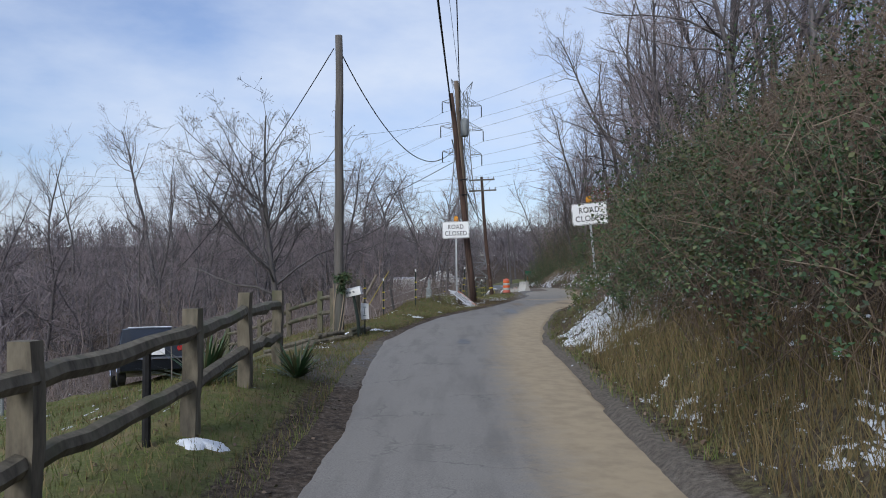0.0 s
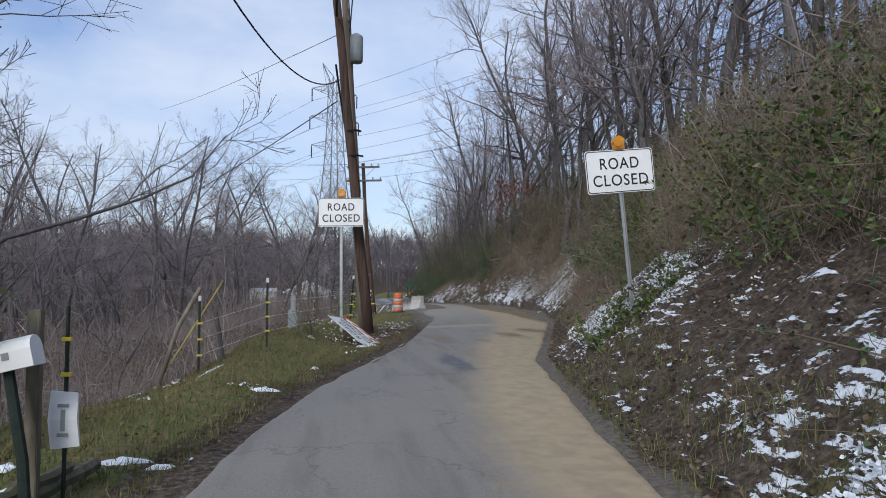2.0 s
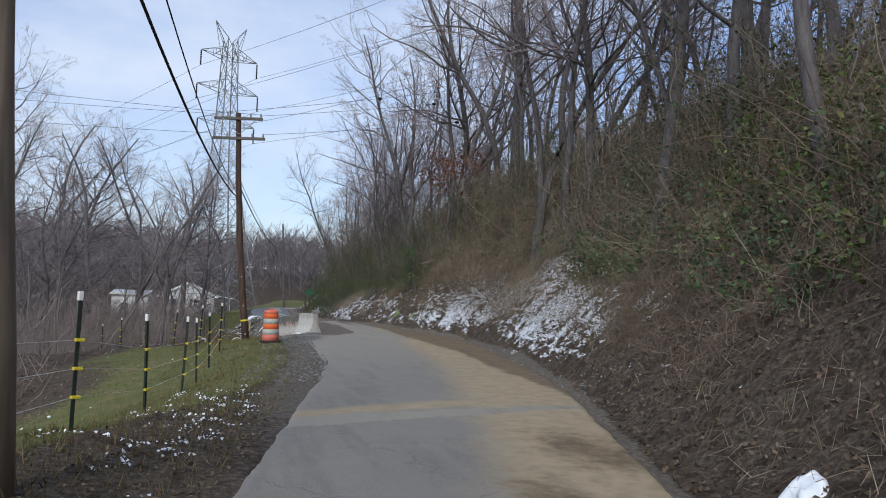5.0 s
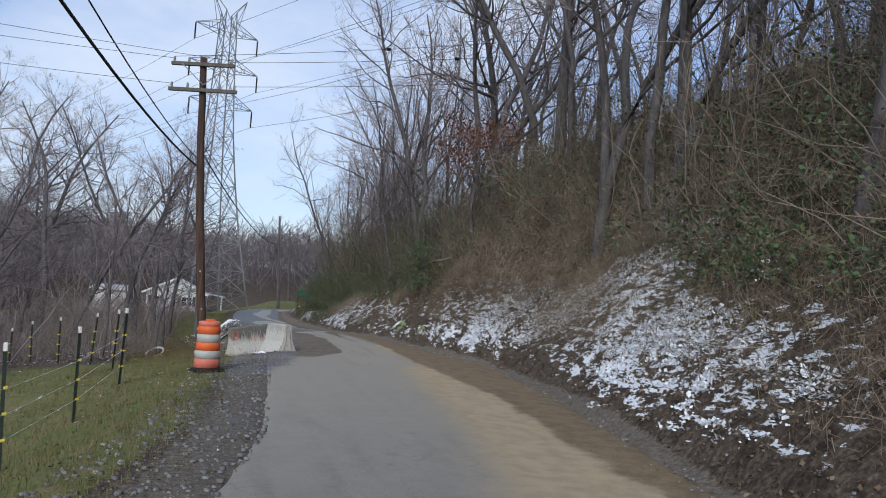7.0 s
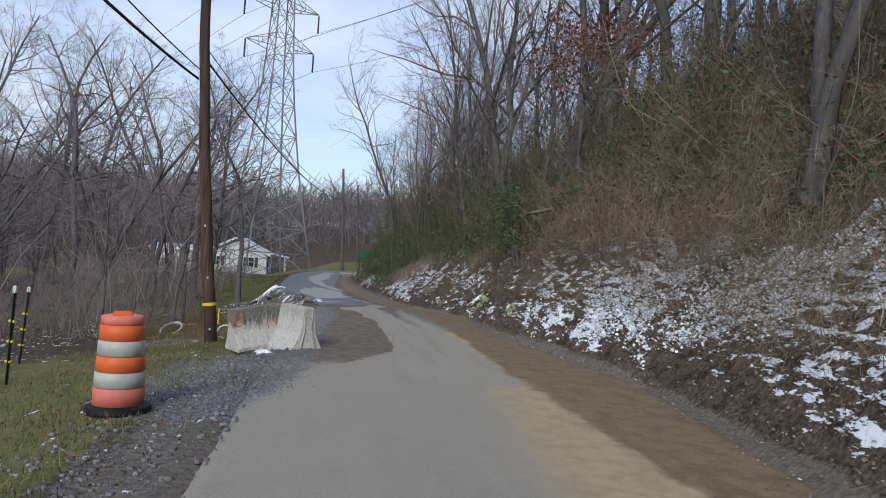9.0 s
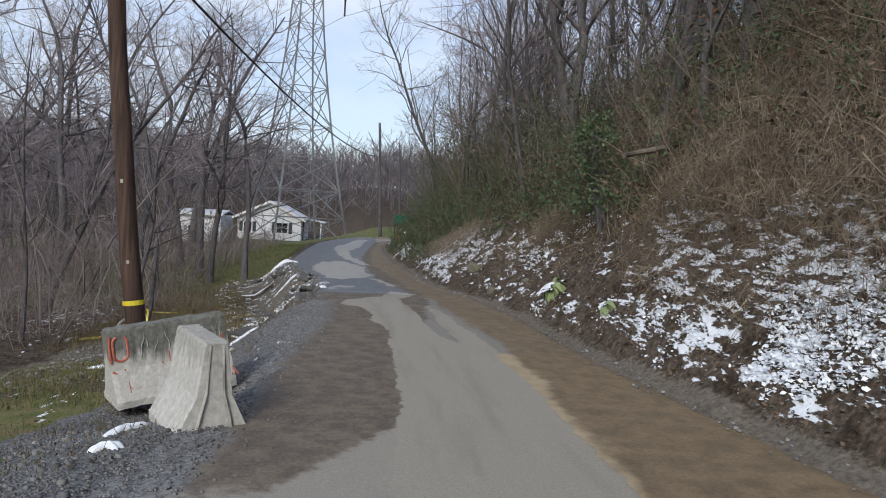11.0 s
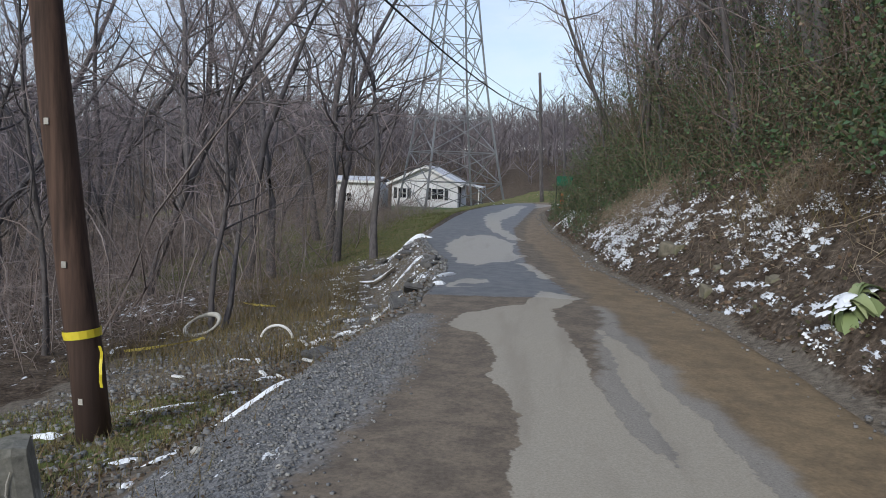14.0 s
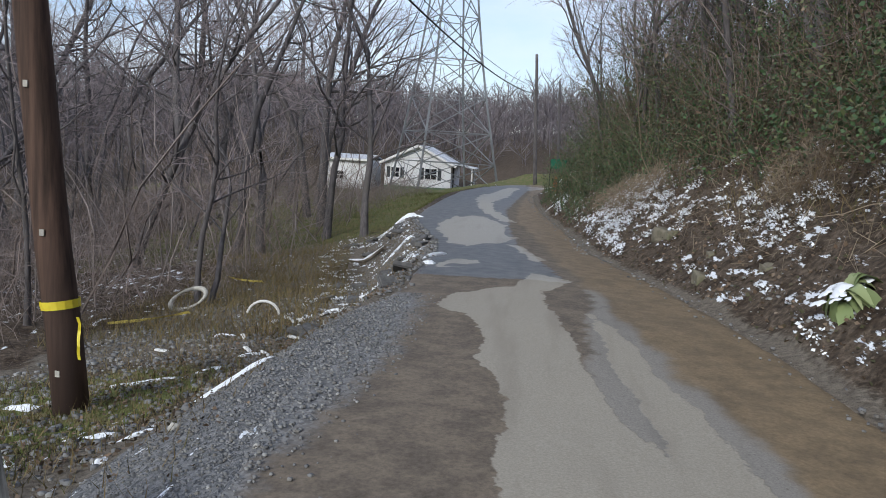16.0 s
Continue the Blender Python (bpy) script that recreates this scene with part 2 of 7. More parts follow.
# ---- shape helpers ----
class Shape:
    """Gathers vertices and faces of one mesh."""

    def __init__(self):
        self.v, self.f = [], []

    def tube(self, pts, rads, n=8, caps=True):
        pts = [Vector(p) for p in pts]
        if not hasattr(rads, "__len__"):
            rads = [rads] * len(pts)
        base = len(self.v)
        ref = None
        for i, p in enumerate(pts):
            d = (pts[min(i + 1, len(pts) - 1)] - pts[max(i - 1, 0)]).normalized()
            if ref is None:
                ref = d.orthogonal().normalized()
            ref = (ref - d * ref.dot(d)).normalized()
            side = d.cross(ref)
            for k in range(n):
                a = 2 * math.pi * k / n
                self.v.append(p + (ref * math.cos(a) + side * math.sin(a)) * rads[i])
        for i in range(len(pts) - 1):
            for k in range(n):
                a, b_ = base + i * n + k, base + i * n + (k + 1) % n
                self.f.append((a, b_, b_ + n, a + n))
        if caps:
            self.f.append(tuple(base + k for k in range(n))[::-1])
            self.f.append(tuple(base + (len(pts) - 1) * n + k for k in range(n)))
        return self

    def box(self, size, m=Matrix(), bevel=0.0):
        x, y, z = (s / 2 for s in size)
        base = len(self.v)
        if bevel <= 0:
            for sx, sy, sz in ((-1, -1, -1), (1, -1, -1), (1, 1, -1), (-1, 1, -1), (-1, -1, 1), (1, -1, 1), (1, 1, 1), (-1, 1, 1)):
                self.v.append(m @ Vector((sx * x, sy * y, sz * z)))
            for q in ((3, 2, 1, 0), (4, 5, 6, 7), (0, 1, 5, 4), (1, 2, 6, 5), (2, 3, 7, 6), (3, 0, 4, 7)):
                self.f.append(tuple(base + i for i in q))
        else:
            bm = bmesh.new()
            bmesh.ops.create_cube(bm, size=1)
            bmesh.ops.scale(bm, vec=size, verts=bm.verts)
            bmesh.ops.bevel(bm, geom=bm.edges[:], offset=bevel, segments=2, affect='EDGES')
            bm.verts.ensure_lookup_table()
            self.v += [m @ v.co for v in bm.verts]
            self.f += [tuple(base + v.index for v in f.verts) for f in bm.faces]
            bm.free()
        return self

    def loft(self, rings, close=True):
        base, n = len(self.v), len(rings[0])
        for r in rings:
            self.v += [Vector(p) for p in r]
        for i in range(len(rings) - 1):
            for k in range(n):
                a, b_ = base + i * n + k, base + i * n + (k + 1) % n
                self.f.append((a, b_, b_ + n, a + n))
        if close:
            self.f.append(tuple(base + k for k in range(n))[::-1])
            self.f.append(tuple(base + (len(rings) - 1) * n + k for k in range(n)))
        return self

    def make(self, name, mat, parent=None, label="", shade=False):
        me = bpy.data.meshes.new(name)
        me.from_pydata([tuple(v) for v in self.v], [], self.f)
        me.materials.append(mat)
        if shade:
            me.polygons.foreach_set("use_smooth", [True] * len(me.polygons))
        me.update()
        ob = new(name, me)
        if parent:
            ob.parent = parent
        return tagged(ob, label)


def thing(name, label, category, m=None, group="", kind=""):
    ob = new(name)
    ob.empty_display_size = 0.2
    if m is not None:
        ob.matrix_basis = m
    return tagged(ob, label, category, group, kind)


def bulk(name, verts, faces, mat, parent=None, shade=False):
    """A mesh from arrays whose faces all have the same number of corners."""
    me = bpy.data.meshes.new(name)
    k = faces.shape[1]
    me.vertices.add(len(verts))
    me.vertices.foreach_set("co", np.ascontiguousarray(verts, dtype=np.float32).ravel())
    me.loops.add(faces.size)
    me.loops.foreach_set("vertex_index", np.ascontiguousarray(faces, dtype=np.int32).ravel())
    me.polygons.add(len(faces))
    me.polygons.foreach_set("loop_start", np.arange(0, faces.size, k, dtype=np.int32))
    if shade:
        me.polygons.foreach_set("use_smooth", np.ones(len(faces), dtype=bool))
    me.update(calc_edges=True)
    me.materials.append(mat)
    ob = new(name, me)
    if parent:
        ob.parent = parent
    return ob


def many_tubes(P, R, sides):
    """P: n lines of k points; R: n x k radii. Returns vertices and quads."""
    n, k, _ = P.shape
    D = np.gradient(P, axis=1)
    D /= np.linalg.norm(D, axis=2, keepdims=True) + 1e-9
    ref = np.where(np.abs(D[..., 2:3]) > 0.9, np.array([1.0, 0, 0]), np.array([0, 0, 1.0]))
    A = np.cross(D, ref)
    A /= np.linalg.norm(A, axis=2, keepdims=True) + 1e-9
    B = np.cross(D, A)
    ang = np.arange(sides) * 2 * math.pi / sides
    V = P[:, :, None] + R[:, :, None, None] * (A[:, :, None] * np.cos(ang)[:, None] + B[:, :, None] * np.sin(ang)[:, None])
    i = np.arange(n)[:, None, None] * k * sides
    j = np.arange(k - 1)[None, :, None] * sides
    s = np.arange(sides)[None, None]
    s2 = (s + 1) % sides
    F = np.stack([i + j + s, i + j + s2, i + j + sides + s2, i + j + sides + s], -1).reshape(-1, 4)
    return V.reshape(-1, 3), F


def many_leaves(C, size, rng, flat=0.0, aspect=0.6):
    """A small bent leaf of two quads' outline (one diamond) at each place."""
    n = len(C)
    a = rng.normal(size=(n, 3))
    a[:, 2] *= 1 - flat
    a /= np.linalg.norm(a, axis=1, keepdims=True)
    b_ = rng.normal(size=(n, 3))
    b_[:, 2] *= 1 - flat
    b_ -= a * np.sum(a * b_, axis=1, keepdims=True)
    b_ /= np.linalg.norm(b_, axis=1, keepdims=True)
    s = (size * (0.6 + 0.8 * rng.random(n)))[:, None]
    nn = np.cross(a, b_)
    V = np.stack([C - a * s, C + b_ * s * aspect + nn * s * 0.25, C + a * s, C - b_ * s * aspect + nn * s * 0.25], 1).reshape(-1, 3)
    return V, np.arange(4 * n).reshape(-1, 4)


def join_arrays(parts):
    V, F, o = [], [], 0
    for v, f in parts:
        V.append(v)
        F.append(f + o)
        o += len(v)
    return np.concatenate(V), np.concatenate(F)


# ---- the plan: road edges, heights ----
ROAD_Y = [-60, 0, 10, 15, 20, 23.5, 27, 30, 34, 37, 44, 46, 50, 55, 60, 62, 63.5, 66, 68, 72, 78, 84, 89, 95, 101, 108, 114, 118, 121, 140, 170]
ROAD_L = [-0.4, -0.4, -0.52, -0.84, -1.06, -0.56, 0.25, 1.1, 2.15, 2.75, 4.05, 4.5, 5.1, 5.35, 5.52, 5.8, 6.3, 6.35, 6.2, 6.4, 6.1, 4.7, 4.46, 4.48, 4.65, 5.5, 7.0, 9.5, 14, 60, 140]
ROAD_R = [2.7, 2.7, 2.71, 2.8, 2.86, 3.25, 3.85, 4.4, 5.7, 6.6, 8.85, 9.4, 10.25, 11.1, 11.7, 11.38, 11.15, 10.75, 10.55, 10.15, 9.4, 9.05, 8.65, 8.4, 8.4, 9.0, 10.6, 14, 19, 70, 150]
PROF_Y = [-60, 0, 9, 16, 21, 26, 30, 35, 45, 54, 62, 70, 74, 79, 86, 95, 105, 116, 140, 300]
PROF_Z = [-1.2, -0.2, -0.12, 0.02, 0.12, 0.33, 0.4, 0.45, 0.52, 0.57, 0.68, 0.84, 0.79, 0.65, 0.65, 0.75, 0.85, 0.9, 0.6, 0.0]


def edge_l(y):
    return np.interp(y, ROAD_Y, ROAD_L)


def edge_r(y):
    return np.interp(y, ROAD_Y, ROAD_R)


def road_z(y):
    return np.interp(y, PROF_Y, PROF_Z)


def sstep(v, a, b_):
    t = np.clip((np.asarray(v, float) - a) / (b_ - a), 0, 1)
    return t * t * (3 - 2 * t)


_rng = np.random.default_rng(3)
_WAVES = [(_rng.normal(size=2) * f, _rng.random() * 6.28, a) for f, a in ((0.25, 1.0), (0.4, 0.8), (0.7, 0.6), (1.1, 0.5), (1.7, 0.4), (2.6, 0.35), (4.0, 0.25), (6.0, 0.2)) for _ in range(3)]


def waves(x, y, lo=0, hi=24):
    """Smooth unevenness, about -1 to 1."""
    s = 0
    for k, ph, a in _WAVES[lo:hi]:
        s = s + a * np.sin(k[0] * x + k[1] * y + ph)
    return s / 2.2


def ground_z(x, y):
    x, y = np.asarray(x, float), np.asarray(y, float)
    zr = road_z(y)
    dl, dr = edge_l(y) - x, x - edge_r(y)
    verge = np.interp(y, [0, 10, 15, 18.5, 22, 28, 32, 34.5, 37, 45, 56, 62, 66, 69, 75, 82, 90, 100, 116], [-0.05, 0.32, 0.15, -0.1, -0.05, 0.16, -0.03, -0.05, 0.1, 0.02, -0.08, -0.25, -0.5, -0.85, -1.15, -1.2, -0.9, -0.5, -0.5])
    fall = np.interp(y, [0, 12, 22, 40, 56, 66, 75, 90, 105, 120, 150], [0.2, 0.24, 0.3, 0.2, 0.15, 0.13, 0.13, 0.22, 0.1, 0.05, 0.05])
    depth = np.interp(y, [0, 60, 100, 115, 150], [6.5, 6.5, 6.0, 2.5, 1.5])
    brow = np.interp(y, [27, 34, 37, 42], [0, 1, 1, 0])
    lip = 1.6 + 1.9 * brow
    left = verge * sstep(dl, 0, 1.6) + 0.3 * brow * np.exp(-((dl - 2.9) / 1.3) ** 2) - depth * (1 - np.exp(-(fall + 0.25 * np.interp(y, [23, 27, 50, 58], [0, 1, 1, 0])) * np.clip(dl - lip, 0, None) / depth))
    left = left + 0.045 * np.clip(dl - 60, 0, 150) * (1 + 0.35 * np.sin(y / 31.0) + 0.2 * np.sin(y / 13.0 + 1))
    left = left + sstep(dl, 1.2, 2.6) * (0.75 * np.exp(-((x + 5.1) / 2.2) ** 2 - ((y - 26.8) / 3.2) ** 2) + 0.85 * np.exp(-((x + 8.3) / 2.4) ** 2 - ((y - 31) / 3.0) ** 2))
    toe = np.interp(y, [0, 38, 46], [0.55, 0.55, 0.2])
    s1 = np.interp(y, [0, 10, 35, 45, 60, 68, 72, 80, 95, 110, 125], [0.8, 0.8, 0.8, 1.0, 1.1, 1.3, 0.85, 0.8, 0.75, 0.5, 0.3])
    d = np.clip(dr - toe, 0, None)
    fade = np.interp(y, [100, 130], [1.0, 0.35])
    right = 0.12 * np.clip(dr, 0, 0.55) + (s1 * np.clip(d, 0, 4) + 0.68 * np.clip(d - 4, 0, 9) + 0.35 * np.clip(d - 13, 0, 25) + 0.05 * np.clip(d - 38, 0, 100)) * fade
    far = 0.05 * np.clip(y - 146, 0, 140)
    left = left + np.interp(x, [1.3, 3.5, 7, 12], [0.0, 0.45, 1.55, 1.9]) * sstep(y, 111, 126) * sstep(dl, 0.5, 5)
    on = (dl < 0) & (dr < 0)
    left = left - 0.27 * np.exp(-((x - 5.6) / 0.8) ** 2 - ((y - 64.7) / 1.5) ** 2)
    z = zr + np.where(dl > 0, left, 0) + np.where(dr > 0, right, 0) + far
    amp = np.where(dr > 0.3, np.clip(0.05 + 0.05 * dr, 0, 0.3), np.clip(0.02 + 0.012 * np.abs(dl), 0, 0.15))
    z = z + amp * waves(x, y)
    inset = np.minimum(-dl, -dr)
    return np.where(on, zr - 0.02 - 0.06 * sstep(inset, 0, 0.3), z)


def gz(x, y):
    return float(ground_z(x, y))


# ---- ground ----
def lines(fine, step, ends, grow=1.25):
    a, b_ = fine
    mid = np.arange(a, b_ + step / 2, step)
    lo, hi, s = [], [], step
    v = a
    while v > ends[0]:
        s *= grow
        v -= s
        lo.append(v)
    s, v = step, b_
    while v < ends[1]:
        s *= grow
        v += s
        hi.append(v)
    return np.array(lo[::-1] + list(mid) + hi)


def grid(xs, ys):
    X, Y = np.meshgrid(xs, ys)
    n, m_ = X.shape
    idx = np.arange(n * m_).reshape(n, m_)
    F = np.stack([idx[:-1, :-1], idx[:-1, 1:], idx[1:, 1:], idx[1:, :-1]], -1).reshape(-1, 4)
    return X.ravel(), Y.ravel(), F


def set_attr(ob, name, vals):
    a = ob.data.attributes.new(name, 'FLOAT', 'POINT')
    a.data.foreach_set("value", np.ascontiguousarray(vals, dtype=np.float32))


def ground_material():
    m, nt, b = material("ground_cover", 0.95, 0.0, 0.15)
    v = place_coords(nt)
    fine, mid, big = noise_tex(nt, v, 14.0, 6.0, 0.65), noise_tex(nt, v, 3.2, 5.0), noise_tex(nt, v, 0.55, 3.0)
    litter = ramp(nt, fine, [(0.28, (0.028, 0.023, 0.018)), (0.5, (0.09, 0.069, 0.052)), (0.72, (0.19, 0.15, 0.115))])
    litter = mix(nt, smooth(nt, mid, 0.45, 0.65), litter, mix(nt, 1.0, litter, (0.55, 0.52, 0.5), 'MULTIPLY'))
    grass = ramp(nt, fine, [(0.25, (0.07, 0.08, 0.028)), (0.5, (0.128, 0.142, 0.05)), (0.75, (0.2, 0.185, 0.085))])
    grass = mix(nt, smooth(nt, mid, 0.42, 0.66), grass, (0.19, 0.155, 0.08))
    grass = mix(nt, math_op(nt, 'MULTIPLY', smooth(nt, big, 0.45, 0.65), 0.6), grass, (0.11, 0.125, 0.042))
    dirt = ramp(nt, fine, [(0.3, (0.085, 0.072, 0.058)), (0.7, (0.21, 0.182, 0.15))])
    vor = node(nt, "ShaderNodeTexVoronoi", Scale=36.0)
    nt.links.new(v, vor.inputs["Vector"])
    gravel = ramp(nt, vor.outputs["Color"], [(0.1, (0.08, 0.082, 0.086)), (0.9, (0.24, 0.24, 0.245))])
    jitter = math_op(nt, 'ADD', math_op(nt, 'MULTIPLY', mid, 0.5), math_op(nt, 'MULTIPLY', fine, 0.5))

    def cover(base, name, col, width=0.12):
        edge = math_op(nt, 'ADD', attr(nt, name), math_op(nt, 'SUBTRACT', jitter, 0.5))
        return mix(nt, smooth(nt, edge, 0.5 - width, 0.5 + width), base, col)

    c = cover(litter, "grass", grass)
    c = cover(c, "dirt", dirt)
    c = cover(c, "gravel", gravel)
    ledge = place_coords(nt, scale=(1.2, 0.42, 1.5))
    blot, broad, crumb = noise_tex(nt, ledge, 6.0, 5.0, 0.6), noise_tex(nt, ledge, 2.6, 4.0), noise_tex(nt, ledge, 17.0, 5.0, 0.65)
    snowy = attr(nt, "snow")
    for pattern, share in ((blot, 1.9), (broad, 1.1), (crumb, 0.9)):
        snowy = math_op(nt, 'ADD', snowy, math_op(nt, 'MULTIPLY', math_op(nt, 'SUBTRACT', pattern, 0.5), share))
    sm_ = smooth(nt, snowy, 0.52, 0.6)
    c = mix(nt, sm_, c, (0.82, 0.85, 0.9))
    nt.links.new(c, b.inputs["Base Color"])
    h = math_op(nt, 'ADD', fine, math_op(nt, 'ADD', math_op(nt, 'MULTIPLY', mid, 1.5), math_op(nt, 'MULTIPLY', sm_, 0.5)))
    bump(nt, b, h, 0.8, 0.05)
    return m


xs, ys = lines((-9, 24), 0.23, (-420, 420)), lines((-2, 100), 0.26, (-120, 620))
GX, GY, GF = grid(xs, ys)
GZ = ground_z(GX, GY)
ground = bulk("ground", np.stack([GX, GY, GZ], 1), GF, ground_material(), shade=True)
tagged(ground, "uneven roadside ground of grass, leaf litter and thin snow", "ground", kind="structure")
DL, DR = edge_l(GY) - GX, GX - edge_r(GY)
W1, W2 = waves(GX, GY, 0, 9), waves(GX, GY, 6, 18)
g0 = np.interp(GY, [30, 33, 36, 40, 45], [0.25, 0.6, 1.6, 1.6, 0.6])
grass = sstep(DL, g0, g0 + 0.8) * np.interp(GY, [62, 67], [1.0, 0.3]) * (1 - 0.9 * np.clip((DL + 1.5 * W1 - np.interp(GY, [20, 33], [14, 5.5])) / np.interp(GY, [20, 33], [14, 3.5]), 0, 1))
grass = np.where(GY > 84, sstep(DL, 0.2, 0.8) * sstep(GX, -14, -6) * np.interp(GY, [84, 92, 100, 108, 112], [0.45, 0.58, 0.66, 0.85, 1.0]), grass)
grass = np.where((GY > 112) & (GX > -20) & (GX < 60), 1.0, grass) * (GY < 134)
grass = np.maximum(grass, 0.46 * (DR > 0.1) * (DR < 1.6) * (GY < 27) * sstep(W1 + 0.6, 0, 1))
grass = np.maximum(grass, 0.55 * (DL > 0) * (DL < 4) * (GY > 66) * (GY < 84) * sstep(W1, 0.1, 0.6))
dirt = 0.75 * (DL > -0.2) * np.interp(DL, [0.0, 0.5, 1.4], [1, 0.9, 0]) * np.interp(GY, [0, 13, 16, 24, 27, 33, 36, 40, 62, 84], [0.5, 0.55, 0.8, 0.5, 0.42, 0.55, 0.9, 1.1, 1.1, 0.6])
dirt = dirt * (1 - 0.55 * np.exp(-((GY - 39) / 4.5) ** 2))
dirt = np.maximum(dirt, sstep(0.4 - DR, 0, 0.3) * (DR > -0.3) * 0.8)
drive = (np.abs(GY - 17.3 - 0.12 * (GX + 1)) < 2.3) * (GX < 0) * (GX > -7.5)
dirt = np.maximum(dirt, 1.0 * drive)
dirt = np.maximum(dirt, 0.8 * sstep(1.5 - DL, 0, 0.5) * (DL > 0) * sstep(GY, 11, 14) * (GY < 20))
dirt = np.maximum(dirt, 0.74 * (DL > 0) * (DL < 5.5) * (GY > 66) * (GY < 88))
tuft = np.minimum(1, 1.5 * np.exp(-((GX - 3.3) / 1.4) ** 2 - ((GY - 69.2) / 2.4) ** 2))
dirt, grass = dirt * (1 - 0.8 * tuft), np.maximum(grass, 0.75 * tuft)
gravel = 1.0 * (GX > np.interp(GY, [57, 60, 64, 66.5, 68.1, 69.4, 71, 71.4], [4.2, 3.9, 4.3, 5.1, 5.36, 5.77, 6.44, 6.9])) * (GY > 56.5) * (GY < 71.3) * (DL > -0.5)
gravel = np.maximum(gravel, 0.46 * drive)
gravel = np.maximum(gravel, 0.45 * (DL > 0) * (DL < 1.2) * sstep(GY, 44, 50) * (GY < 58))
snow = np.interp(GY, [6, 10, 14, 17, 24, 26, 28, 33, 36, 44, 48, 56, 60, 63, 66, 72, 90, 105, 115], [0.05, 0.12, 0.21, 0.41, 0.47, 0.4, 0.31, 0.26, 0.2, 0.18, 0.28, 0.33, 0.28, 0.28, 0.34, 0.42, 0.43, 0.32, 0.1])
snow = snow + np.interp(DR, [0.25, 0.5, 1.8, 3.0, 4.5, 6.5], [-0.3, 0.0, 0.0, -0.17, -0.45, -0.8]) + 0.16 * W1 + 0.09 * W2
snow = snow - 0.18 * sstep(DR, 1.4, 2.2) * sstep(GY, 62, 65) * sstep(GY - 3.2 * DR, 62, 58)
snow = snow + 0.1 * np.exp(-((GX - 12.9) / 0.8) ** 2 - ((GY - 63.8) / 1.3) ** 2) + 0.14 * np.exp(-((DR - 2.6) / 0.6) ** 2 - ((GY - 73.2) / 0.8) ** 2)
snow = snow + 0.1 * sstep(DR, 0.2, 0.35) * sstep(0.75 - DR, 0, 0.25) * (GY > 62) * (GY < 80)
snow = (snow - 0.3 * sstep(DR, 1.7, 2.5) * sstep(GY, 38, 42) * sstep(54 - GY, 0, 3)) * (DR > 0.1)
snow = snow + (0.06 * np.exp(-((DR - 0.75) / 0.45) ** 2) - 0.1 * sstep(DR, 1.3, 1.9)) * sstep(GY, 27, 30) * sstep(41 - GY, 0, 2) * (DR > 0.1)
snow = np.where(DL > 0, 0.02 + 0.1 * W1 + 0.16 * (GY > 64) * (GY < 90), snow)
for name, vals in (("grass", grass), ("dirt", dirt), ("gravel", gravel), ("snow", snow)):
    set_attr(ground, name, vals)


